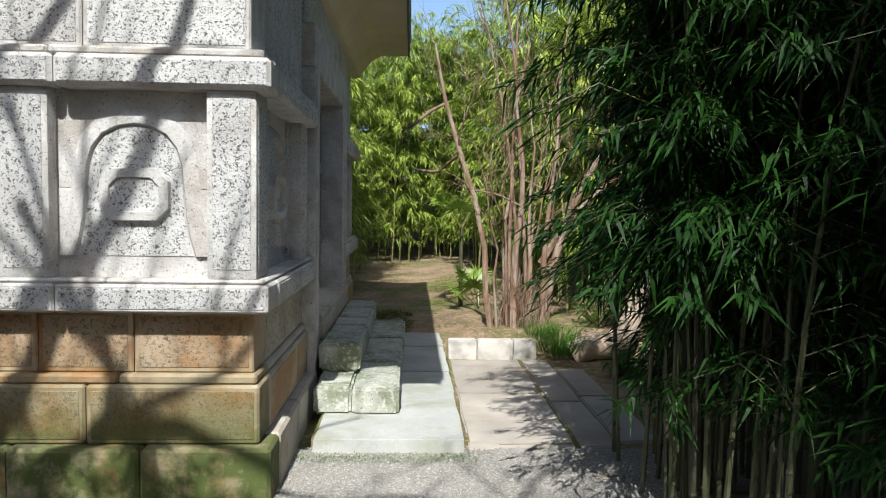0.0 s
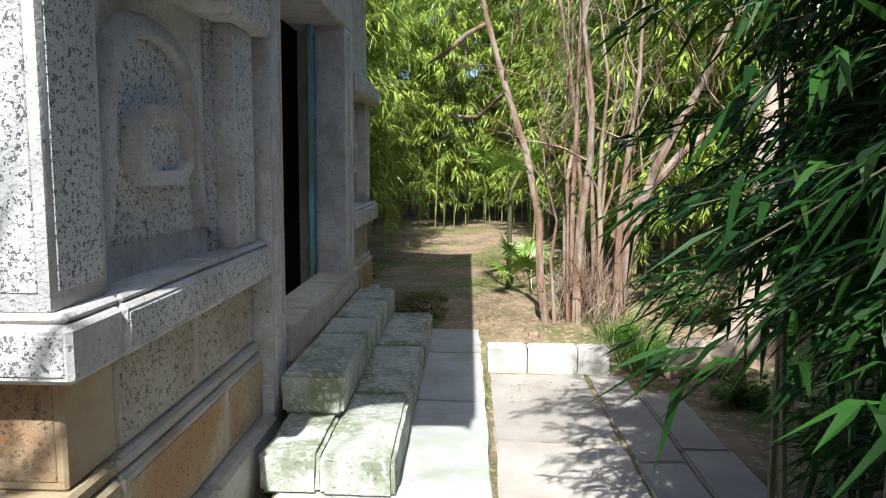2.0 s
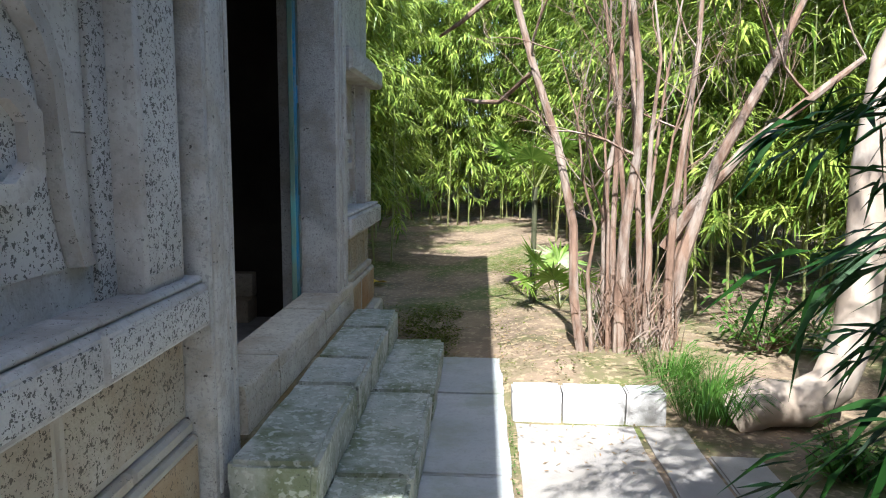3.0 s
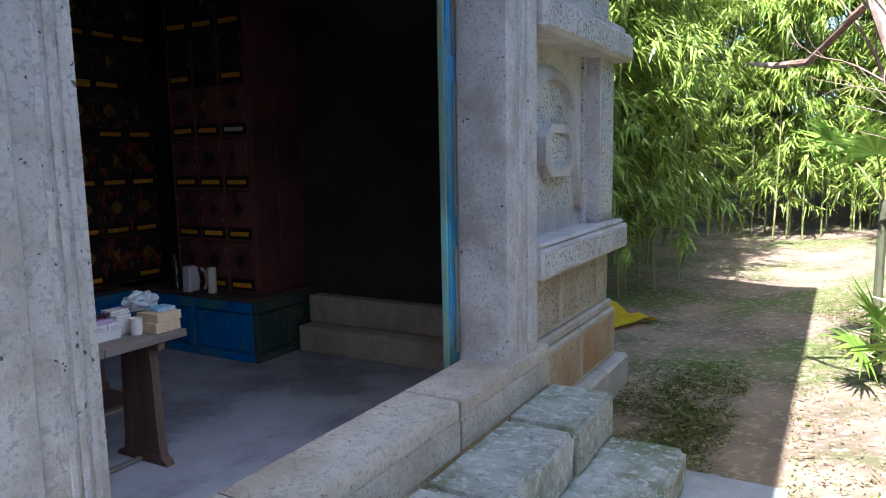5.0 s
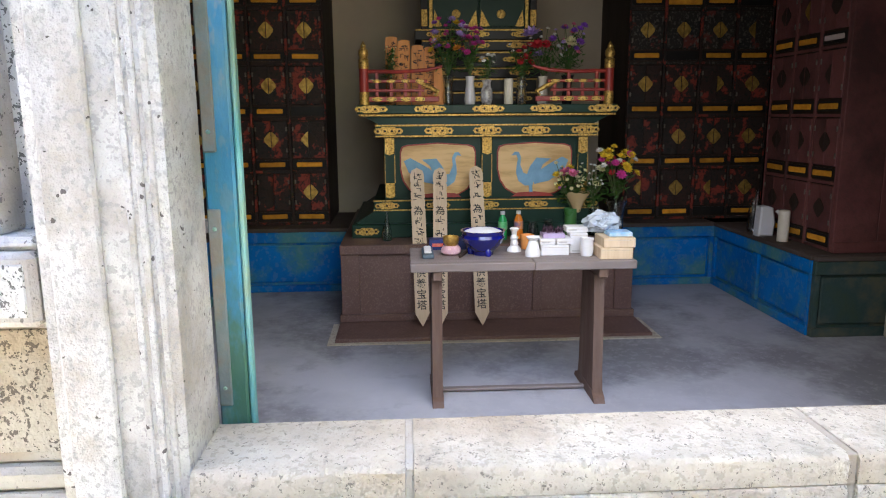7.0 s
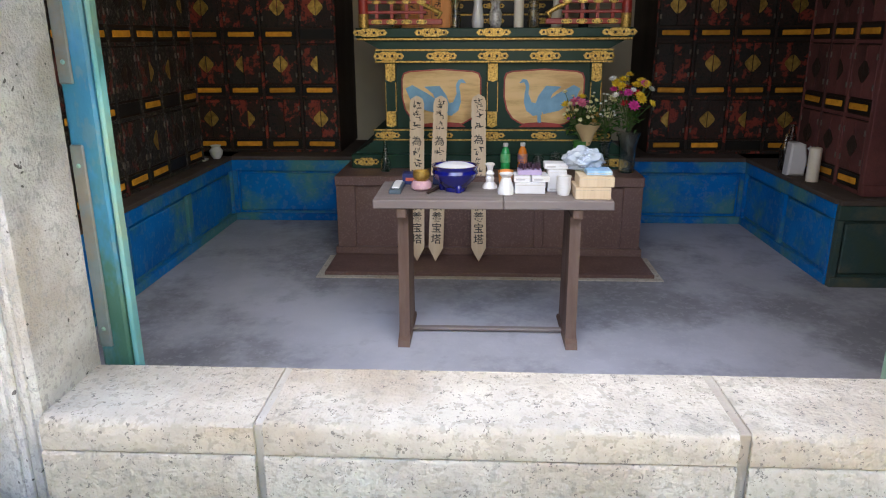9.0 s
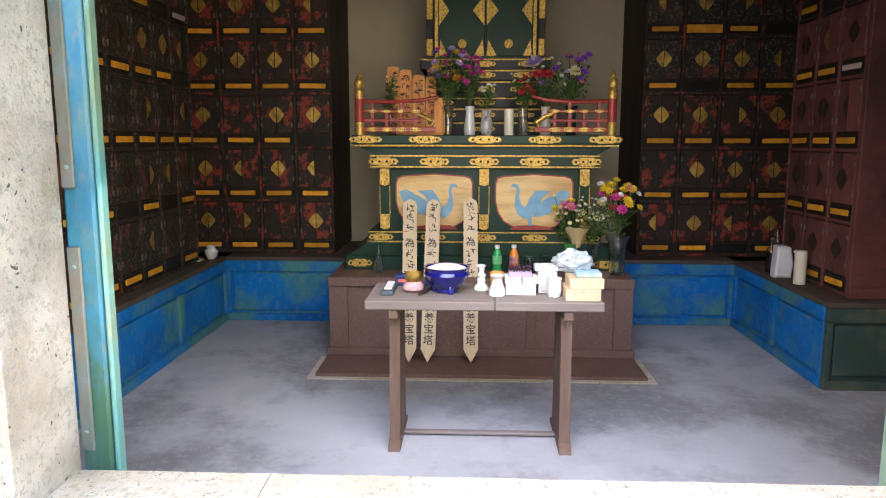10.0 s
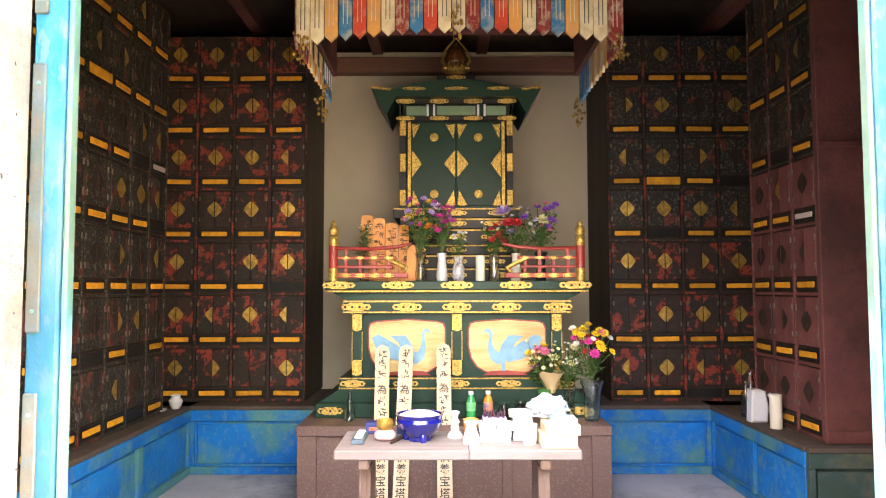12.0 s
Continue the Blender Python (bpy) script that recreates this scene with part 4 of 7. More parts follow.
def fitting(parent, y, z, w, h, x=AX, name="gilt_fitting"):
    """Cusped gilt mount with pierced scroll."""
    bm = bmesh.new()
    prism(bm, [(y - w / 2, z), (y - w * 0.42, z + h * 0.36), (y - w * 0.28, z + h * 0.34), (y - w * 0.2, z + h / 2), (y + w * 0.2, z + h / 2), (y + w * 0.28, z + h * 0.34), (y + w * 0.42, z + h * 0.36), (y + w / 2, z), (y + w * 0.42, z - h * 0.36), (y + w * 0.28, z - h * 0.34), (y + w * 0.2, z - h / 2), (y - w * 0.2, z - h / 2), (y - w * 0.28, z - h * 0.34), (y - w * 0.42, z - h * 0.36)], x, x + 0.006, "x")
    f = part(name, bm, M["gold"], parent)
    bm = bmesh.new()
    n = max(int(w / 0.05), 2)
    for i in range(n):
        c = y - w * 0.36 + w * 0.72 * i / (n - 1)
        prism(bm, [(c + h * 0.17 * math.cos(k * 1.05), z + h * 0.17 * math.sin(k * 1.05)) for k in range(6)], x + 0.0055, x + 0.0075, "x")
    tagged(part("scroll", bm, M["black"], f), kind="stuff")
    return f


part("lower_tier", box(bmesh.new(), -5.4, AX + 0.07, 6.46, 8.31, 0.622, 0.715, bevel=0.006), M["green"], altar)
for y in (6.56, 8.2):
    fitting(altar, y, 0.668, 0.17, 0.05, AX + 0.071)
bm = bmesh.new()
prism(bm, [(6.48, 0.716), (8.29, 0.716), (8.17, 0.80), (6.61, 0.80)], -5.3, AX + 0.03, "x")
part("sloped_tier", bm, M["green"], altar)
part("lower_rail", box(bmesh.new(), -5.3, AX + 0.025, 6.61, 8.17, 0.80, 0.875, bevel=0.004), M["green"], altar)
for z in (0.803, 0.868):
    part("gilt_line", box(bmesh.new(), AX + 0.02, AX + 0.03, 6.605, 8.175, z, z + 0.008), M["gold"], altar)
for y in (6.70, 7.05, 7.39, 7.73, 8.08):
    fitting(altar, y, 0.838, 0.17, 0.045, AX + 0.026)
part("body", box(bmesh.new(), -5.3, AX - 0.035, 6.69, 8.09, 0.875, 1.30), M["green"], altar)
for y in (6.725, 7.39, 8.055):
    post = part("corner_post", box(bmesh.new(), AX - 0.04, AX, y - 0.037, y + 0.037, 0.876, 1.30, bevel=0.004), M["green"], altar)
    for z0, z1 in ((0.885, 0.99), (1.18, 1.295)):
        bm = bmesh.new()
        prism(bm, [(y - 0.032, z0 + 0.012), (y, z0), (y + 0.032, z0 + 0.012), (y + 0.032, z1), (y - 0.032, z1)], AX, AX + 0.006, "x")
        pf = part("gilt_post_mount", bm, M["gold"], post)
    for dy in (-0.036, 0.031):
        part("gilt_line", box(bmesh.new(), AX, AX + 0.004, y + dy, y + dy + 0.005, 0.99, 1.18), M["gold"], post)


def shield(y, w):
    """Rounded painting board, wide at the top and drawn in below."""
    pts = [(y - w, 1.20), (y - w, 1.08), (y - w * 0.93, 1.0), (y - w * 0.78, 0.94), (y - w * 0.55, 0.905), (y - w * 0.2, 0.892)]
    pts += [(2 * y - a, b) for a, b in pts[::-1]]
    pts += [(y + w * 0.95, 1.235), (y + w * 0.8, 1.248), (y + w * 0.35, 1.255), (y, 1.262), (y - w * 0.35, 1.255), (y - w * 0.8, 1.248), (y - w * 0.95, 1.235)]
    return pts


def bird(parent, y, s):
    """Painted long-necked bird with raised wing and trailing tail."""
    def q(pts, d):
        bm = bmesh.new()
        prism(bm, [(y + s * a * 1.15, 1.06 + (b - 1.06) * 1.12) for a, b in pts], AX - 0.0195, AX - 0.0195 + d, "x")
        return bm
    shapes = ([(-0.21, 1.13), (-0.17, 1.15), (-0.08, 1.10), (0.02, 1.03), (0.0, 0.98), (-0.09, 1.0), (-0.18, 1.06)],
              [(-0.10, 1.14), (-0.01, 1.145), (0.03, 1.09), (0.055, 1.02), (-0.02, 1.03), (-0.05, 1.10)],
              [(0.01, 0.975), (0.06, 0.97), (0.10, 1.0), (0.115, 1.05), (0.112, 1.10), (0.105, 1.14), (0.115, 1.165), (0.145, 1.16), (0.125, 1.185), (0.10, 1.18), (0.086, 1.15), (0.09, 1.10), (0.07, 1.05), (0.0, 1.03)])
    bm = bmesh.new()
    for k, pts in enumerate(shapes):
        prism(bm, [(y + s * a * 1.12, 1.06 + (b - 1.06) * 1.1) for a, b in pts], AX - 0.0195, AX - 0.0155 + 0.0005 * k, "x")
    part("painted_bird", bm, M["birdblue"], parent, "pale blue painted bird")
    part("ground_patch", q([(-0.12, 0.905), (0.14, 0.905), (0.10, 0.93), (0.0, 0.935), (-0.09, 0.925)], 0.003), M["vermilion"], parent)
    part("bird_leg", q([(0.01, 0.93), (0.03, 0.93), (0.035, 0.99), (0.015, 0.99)], 0.003), M["birdblue"], parent)


for y, s in ((7.055, 1), (7.725, -1)):
    bm = bmesh.new()
    prism(bm, shield(y, 0.262), AX - 0.034, AX - 0.026, "x")
    board = part("painting_rim", bm, M["vermilion"], altar, "dark rim of the painted board")
    bm = bmesh.new()
    prism(bm, [(y + (a - y) * 0.965, 1.075 + (b - 1.075) * 0.955) for a, b in shield(y, 0.262)], AX - 0.027, AX - 0.020, "x")
    field = part("painting", bm, M["panelgold"], altar, "gold leaf board with a painted bird")
    bird(field, y, s)
part("upper_rail", box(bmesh.new(), -5.3, AX + 0.03, 6.635, 8.145, 1.30, 1.385, bevel=0.004), M["green"], altar)
for z in (1.303, 1.375):
    part("gilt_line", box(bmesh.new(), AX + 0.026, AX + 0.036, 6.63, 8.15, z, z + 0.010), M["gold"], altar)
for y in (6.72, 7.06, 7.39, 7.72, 8.06):
    fitting(altar, y, 1.343, 0.20, 0.055, AX + 0.031)
bm = bmesh.new()
prism(bm, [(6.66, 1.386), (8.12, 1.386), (8.22, 1.44), (6.56, 1.44)], -5.3, AX + 0.03, "x")
part("cove", bm, M["green"], altar)
part("gilt_edge", box(bmesh.new(), -5.35, AX + 0.075, 6.525, 8.255, 1.440, 1.455, bevel=0.003), M["gold"], altar)
part("shelf", box(bmesh.new(), -5.35, AX + 0.07, 6.515, 8.265, 1.456, 1.515, bevel=0.005), M["green"], altar)
for y in (6.61, 7.0, 7.39, 7.78, 8.17):
    fitting(altar, y, 1.487, 0.22, 0.05, AX + 0.071)
# railing on the shelf
for sgn in (-1, 1):
    yo = YC + sgn * 0.825
    rail = part("railing_post", lathe(bmesh.new(), [(0.031, 0.0), (0.031, 0.28)], (AX + 0.02, yo, 1.515), 16), M["vermilion"], altar, "red lacquered railing post", True)
    for z0, z1 in ((0.0, 0.085), (0.235, 0.28)):
        part("gilt_band", lathe(bmesh.new(), [(0.033, z0), (0.034, (z0 + z1) / 2), (0.033, z1)], (AX + 0.02, yo, 1.515), 16), M["gold"], rail, "", True)
    part("finial", lathe(bmesh.new(), [(0.03, 0.28), (0.036, 0.292), (0.025, 0.305), (0.034, 0.33), (0.031, 0.352), (0.016, 0.372), (0.018, 0.384), (0.009, 0.40), (0.002, 0.412)], (AX + 0.02, yo, 1.515), 16), M["gold"], rail, "gilt onion finial", True)
    for z, h, ln in ((1.535, 0.035, 0.50), (1.60, 0.02, 0.40), (1.66, 0.02, 0.42)):
        a, b = sorted((yo, yo - sgn * ln))
        part("rail", box(bmesh.new(), AX + 0.005, AX + 0.03, a, b, z, z + h, bevel=0.004), M["vermilion"], altar)
    bm = tube(bmesh.new(), [(AX + 0.018, yo, 1.735), (AX + 0.018, yo - sgn * 0.25, 1.73), (AX + 0.018, yo - sgn * 0.42, 1.742), (AX + 0.018, yo - sgn * 0.52, 1.765)], [0.013, 0.013, 0.013, 0.009], 8)
    part("handrail", bm, M["vermilion"], altar, "", True)
    bm = tube(bmesh.new(), [(AX + 0.018, yo - sgn * 0.36, 1.665), (AX + 0.018, yo - sgn * 0.44, 1.63), (AX + 0.018, yo - sgn * 0.49, 1.60), (AX + 0.018, yo - sgn * 0.47, 1.575)], [0.014, 0.016, 0.018, 0.012], 8)
    part("gilt_scroll", bm, M["gold"], altar, "", True)
    for k in range(4):
        y = yo - sgn * (0.085 + 0.095 * k)
        part("strut", box(bmesh.new(), AX + 0.008, AX + 0.026, y - 0.011, y + 0.011, 1.57, 1.66 if k % 2 else 1.73, bevel=0.002), M["vermilion"], altar)
        fitting(altar, y, 1.67, 0.06, 0.022, AX + 0.031)
        fitting(altar, y, 1.552, 0.07, 0.03, AX + 0.031)

# ---- shrine cabinet ----
shrine = thing("shrine_cabinet", (-5.0, 7.40, 1.515), "dark green lacquered shrine cabinet with gilt mounts and curved roof", "shrine")
SX, SY = -4.78, 7.40
for w, z0, z1 in ((0.50, 1.516, 1.62), (0.44, 1.62, 1.72), (0.47, 1.72, 1.80), (0.40, 1.80, 1.92), (0.43, 1.92, 2.0), (0.48, 2.0, 2.08)):
    t_ = part("pedestal_tier", box(bmesh.new(), -5.3, SX + (0.04 if w > 0.42 else 0.0), SY - w, SY + w, z0, z1 - 0.001, bevel=0.005), M["black"], shrine)
    part("gilt_line", box(bmesh.new(), SX + 0.038 if w > 0.42 else SX - 0.002, SX + 0.046 if w > 0.42 else SX + 0.006, SY - w, SY + w, z1 - 0.014, z1 - 0.003), M["gold"], t_)
    for k in range(3):
        fitting(t_, SY - w * 0.66 + k * w * 0.66, (z0 + z1) / 2, 0.16, 0.04, SX + (0.041 if w > 0.42 else 0.001))
part("body", box(bmesh.new(), -5.25, SX - 0.02, SY - 0.40, SY + 0.40, 2.08, 2.92), M["green"], shrine)
for sgn in (-1, 1):
    y = SY + sgn * 0.41
    p_ = part("pillar", box(bmesh.new(), SX - 0.03, SX + 0.02, y - 0.026, y + 0.026, 2.08, 2.92, bevel=0.004), M["black"], shrine)
    part("gilt_line", box(bmesh.new(), SX + 0.019, SX + 0.026, y - sgn * 0.05 - 0.012, y - sgn * 0.05 + 0.012, 2.09, 2.75), M["gold"], p_)
    for z0, z1 in ((2.10, 2.22), (2.36, 2.5), (2.64, 2.76)):
        part("gilt_pillar_mount", box(bmesh.new(), SX + 0.019, SX + 0.025, y - 0.024, y + 0.024, z0, z1, bevel=0.004), M["gold"], p_)
    leaf = part("cabinet_door", box(bmesh.new(), SX - 0.022, SX, SY + (0.005 if sgn > 0 else -0.345), SY + (0.345 if sgn > 0 else -0.005), 2.10, 2.74, bevel=0.004), M["green"], shrine)
    yi, yo = SY + sgn * 0.008, SY + sgn * 0.342
    for a, b, c in (((yi, 2.105), (yi + sgn * 0.075, 2.105), (yi + sgn * 0.012, 2.22)), ((yi, 2.735), (yi + sgn * 0.075, 2.735), (yi + sgn * 0.012, 2.62)), ((yo, 2.105), (yo - sgn * 0.065, 2.105), (yo - sgn * 0.01, 2.22)), ((yo, 2.735), (yo - sgn * 0.065, 2.735), (yo - sgn * 0.01, 2.62)),
                    ((yi, 2.53), (yi + sgn * 0.085, 2.425), (yi, 2.32)), ((yo, 2.53), (yo - sgn * 0.075, 2.425), (yo, 2.32))):
        bm = bmesh.new()
        prism(bm, [a, ((a[0] + b[0]) / 2 + (b[0] - a[0]) * 0.12, (a[1] + b[1]) / 2 + (0.008 if a[1] < b[1] else -0.008)), b, c], SX + 0.001, SX + 0.006, "x")
        part("gilt_mount", bm, M["gold"], leaf)
    for z in (2.19, 2.63):
        part("medallion", lathe(bmesh.new(), [(0.034, 0.0), (0.030, 0.006), (0.012, 0.008)], (0, 0, 0), 20, Matrix(((0, 0, 1, SX), (0, 1, 0, SY + sgn * 0.17), (-1, 0, 0, z), (0, 0, 0, 1)))), M["gold"], leaf)
for z, h in ((2.755, 0.035), (2.885, 0.04)):
    b_ = part("frieze_rail", box(bmesh.new(), -5.25, SX + 0.03, SY - 0.45, SY + 0.45, z, z + h, bevel=0.003), M["black"], shrine)
    for k in range(4):
        fitting(b_, SY - 0.39 + 0.26 * k, z + h / 2, 0.15, h * 0.95, SX + 0.031)
for k, (y, w) in enumerate(((-0.31, 0.16), (0.0, 0.3), (0.31, 0.16))):
    part("frieze_panel", box(bmesh.new(), SX - 0.01, SX + 0.012, SY + y - w / 2, SY + y + w / 2, 2.80, 2.875, bevel=0.003), surf("pale_green_paint", (0.16, 0.24, 0.13), (0.12, 0.19, 0.11), 6, 0.6, bump=0.1), shrine)
for y in (-0.42, -0.22, -0.17, 0.17, 0.22, 0.42):
    part("frieze_strut", box(bmesh.new(), SX, SX + 0.02, SY + y - 0.008, SY + y + 0.008, 2.79, 2.885), M["paper"], shrine)
bm = bmesh.new()
prism(bm, [(SY + a, b) for a, b in ((-0.46, 2.925), (-0.53, 2.79), (-0.655, 3.005), (-0.5, 2.985), (-0.3, 3.025), (-0.12, 3.055), (0.12, 3.055), (0.3, 3.025), (0.5, 2.985), (0.655, 3.005), (0.53, 2.79), (0.46, 2.925))], -5.3, SX + 0.10, "x")
roof_ = part("curved_roof", bm, M["green"], shrine)
for sgn in (-1, 1):
    bm = bmesh.new()
    prism(bm, [(SY + sgn * 0.656, 3.007), (SY + sgn * 0.5, 2.987), (SY + sgn * 0.5, 2.97), (SY + sgn * 0.645, 2.985)], SX + 0.101, SX + 0.108, "x")
    part("gilt_eave_line", bm, M["gold"], roof_)
for y in (-0.32, 0.0, 0.32):
    fitting(roof_, SY + y, 2.985, 0.18, 0.025, SX + 0.101)
part("finial_base", box(bmesh.new(), SX - 0.15, SX + 0.05, SY - 0.145, SY + 0.145, 3.06, 3.11, bevel=0.004), M["black"], shrine)
fitting(shrine, SY, 3.085, 0.15, 0.032, SX + 0.051)
FX = SX - 0.05
part("lotus_foot", lathe(bmesh.new(), [(0.045, 3.11), (0.07, 3.118), (0.05, 3.132), (0.085, 3.15), (0.10, 3.165), (0.06, 3.175)], (FX, SY, 0), 24), M["gold"], shrine, "gilt lotus foot", True)
bm = bmesh.new()
for k in range(10):
    a = 0.63 * k
    tube(bm, [(FX + 0.055 * math.cos(a), SY + 0.055 * math.sin(a), 3.16), (FX + 0.098 * math.cos(a), SY + 0.098 * math.sin(a), 3.185), (FX + 0.088 * math.cos(a), SY + 0.088 * math.sin(a), 3.225)], [0.018, 0.022, 0.004], 6)
part("lotus_petals", bm, M["gold"], shrine, "ring of gilt petals", True)["kind"] = "stuff"
part("jewel", lathe(bmesh.new(), [(0.04, 3.175), (0.075, 3.20), (0.09, 3.245), (0.082, 3.29), (0.055, 3.33), (0.02, 3.365), (0.003, 3.39)], (FX, SY, 0), 24), M["amber"], shrine, "dark amber jewel", True)
bm = bmesh.new()
for sgn in (-1, 1):
    tube(bm, [(FX, SY + sgn * 0.06, 3.18), (FX, SY + sgn * 0.108, 3.24), (FX, SY + sgn * 0.10, 3.30), (FX, SY + sgn * 0.06, 3.36), (FX, SY, 3.43)], [0.01, 0.014, 0.012, 0.01, 0.004], 6)
part("flame_rim", bm, M["brass"], shrine, "bronze flame rim round the jewel", True)

# ---- hanging canopy ----
canopy = thing("hanging_canopy", (-3.8, YC, 2.8), "hanging canopy of painted wooden slats with gilt ornaments", "canopy")
part("canopy_frame", boxes((-4.42, -3.23, 6.50, 6.53, 3.0, 3.3), (-4.42, -3.23, 8.25, 8.28, 3.0, 3.3), (-4.42, -4.39, 6.53, 8.25, 3.3, 3.34), (-3.26, -3.23, 6.53, 8.25, 3.0, 3.3)), M["mauve"], canopy)
COL = [M["cream"], M["cream"], M["orangepaint"], M["bluepaint"], M["redpaint"], M["orangepaint"], M["cream"], M["marbled"], M["bluepaint"], M["redpaint"], M["cream"], M["cream"], M["marbled"], M["bluepaint"], M["redpaint"], M["orangepaint"], M["cream"], M["marbled"], M["bluepaint"], M["orangepaint"], M["cream"], M["cream"], M["marbled"]]


def slat(a, b, c, wide, axis, m):
    """One pointed hanging slat with a raised line."""
    bm = bmesh.new()
    z = 2.797
    bow = 0.078 * (1 - (2 * (a - 6.49) / 1.80 - 1) ** 2) if axis == "x" else 0.0
    z += bow
    prism(bm, [(a + 0.003, 3.32), (a + 0.003, z + 0.035), (a + wide / 2, z), (a + wide - 0.003, z + 0.035), (a + wide - 0.003, 3.32)], b, c, axis)
    s = part("slat", bm, m, canopy)
    bm = bmesh.new()
    mid, h = a + wide / 2, 0.006
    lo, hi = (c, c + 0.004) if c > b else (c - 0.004, c)
    prism(bm, [(mid - 0.013, 3.32), (mid - 0.013, z + 0.09), (mid - 0.009, z + 0.09), (mid - 0.009, 3.32)], lo, hi, axis)
    prism(bm, [(mid + 0.009, 3.32), (mid + 0.009, z + 0.09), (mid + 0.013, z + 0.09), (mid + 0.013, 3.32)], lo, hi, axis)
    part("raised_line", bm, M["cream"] if m != M["cream"] else M["black"], s)


n_sl = len(COL)
for i in range(n_sl):
    slat(6.49 + 1.80 * i / n_sl, -3.225, -3.205, 1.80 / n_sl, "x", COL[i])
for i in range(14):
    for yy in (6.48, 8.285):
        slat(-4.42 + 1.2 * i / 14, yy, yy + 0.016, 1.2 / 14, "y", COL[(i * 5 + 3) % n_sl])


def chain_ornament(loc, length, label):
    """Gilt hanging ornament: links, pierced discs and small bells."""
    q = random.Random(int(loc[1] * 100))
    root = thing("gilt_ornament", loc, label, "ornament", "gilt ornaments on the canopy")
    z = 0.0
    while z < length:
        bm = bmesh.new()
        for _ in range(5):
            a, rr = q.uniform(0, 6.28), q.uniform(0.01, 0.05)
            lathe(bm, [(0.004, -0.01), (0.012, 0.0), (0.004, 0.012)], (loc[0] + rr * math.cos(a), loc[1] + rr * math.sin(a), loc[2] - z - q.uniform(0, 0.05)), 6)
        tube(bm, [(loc[0], loc[1], loc[2] - z), (loc[0], loc[1], loc[2] - z - 0.06)], 0.003, 5)
        part("pendant", bm, M["brass"], root)
        z += 0.055


chain_ornament((-3.19, 7.36, 3.0), 0.16, "small gilt pendant at the canopy's middle")
chain_ornament((-3.19, 6.52, 2.86), 0.12, "small gilt pendant at the canopy's corner")
chain_ornament((-3.19, 8.27, 2.86), 0.12, "small gilt pendant at the canopy's corner")
chain_ornament((-4.0, 6.50, 2.84), 0.26, "long gilt pendant at the canopy's side")
chain_ornament((-4.4, 8.27, 2.84), 0.2, "gilt pendant at the canopy's rear corner")

# ---- offering table ----
table = thing("offering_table", (-2.58, 7.36, 0.085), "plain weathered timber offering table before the altar", "table")
for k, (y0, y1) in enumerate(((6.842, 7.41), (7.412, 7.885))):
    part("tabletop_board", box(bmesh.new(), -2.80, -2.39, y0, y1, 0.745, 0.785, bevel=0.004), M["tabletop"], table)
for y in (6.965, 7.735):
    part("cleat", box(bmesh.new(), -2.76, -2.405, y - 0.022, y + 0.022, 0.70, 0.745, bevel=0.005), M["tablewood"], table)
    bm = bmesh.new()
    prism(bm, [(-2.70, 0.70), (-2.48, 0.70), (-2.47, 0.60), (-2.455, 0.2), (-2.44, 0.12), (-2.74, 0.12), (-2.725, 0.2), (-2.71, 0.6)], y - 0.024, y + 0.024, "y")
    part("leg", bm, M["tablewood"], table)
    bm = bmesh.new()
    prism(bm, [(-2.80, 0.085), (-2.40, 0.085), (-2.415, 0.11), (-2.46, 0.135), (-2.72, 0.135), (-2.785, 0.11)], y - 0.027, y + 0.027, "y")
    part("foot", bm, M["tablewood"], table)
part("stretcher", box(bmesh.new(), -2.62, -2.585, 6.99, 7.71, 0.092, 0.108, bevel=0.004), M["tabletop"], table)

# ---- wooden memorial boards ----
INK = M["ink"]


def brush_marks(parent, lean, z_list, w, seed):
    """Column of brush strokes, four or five to a sign."""
    q = random.Random(seed)
    bm = bmesh.new()
    for z in z_list:
        for _ in range(9):
            a, b = q.uniform(-w, w), z + q.uniform(-0.024, 0.024)
            if q.random() < 0.6:
                ln, th = q.uniform(0.014, 0.034), q.uniform(0.003, 0.0065)
            else:
                ln, th = q.uniform(0.003, 0.006), q.uniform(0.012, 0.028)
            r_ = pose(0, a, b, q.uniform(-18, 18))
            box(bm, 0.0065, 0.0075, -ln / 2, ln / 2, -th / 2, th / 2, turn=r_)
    return bm


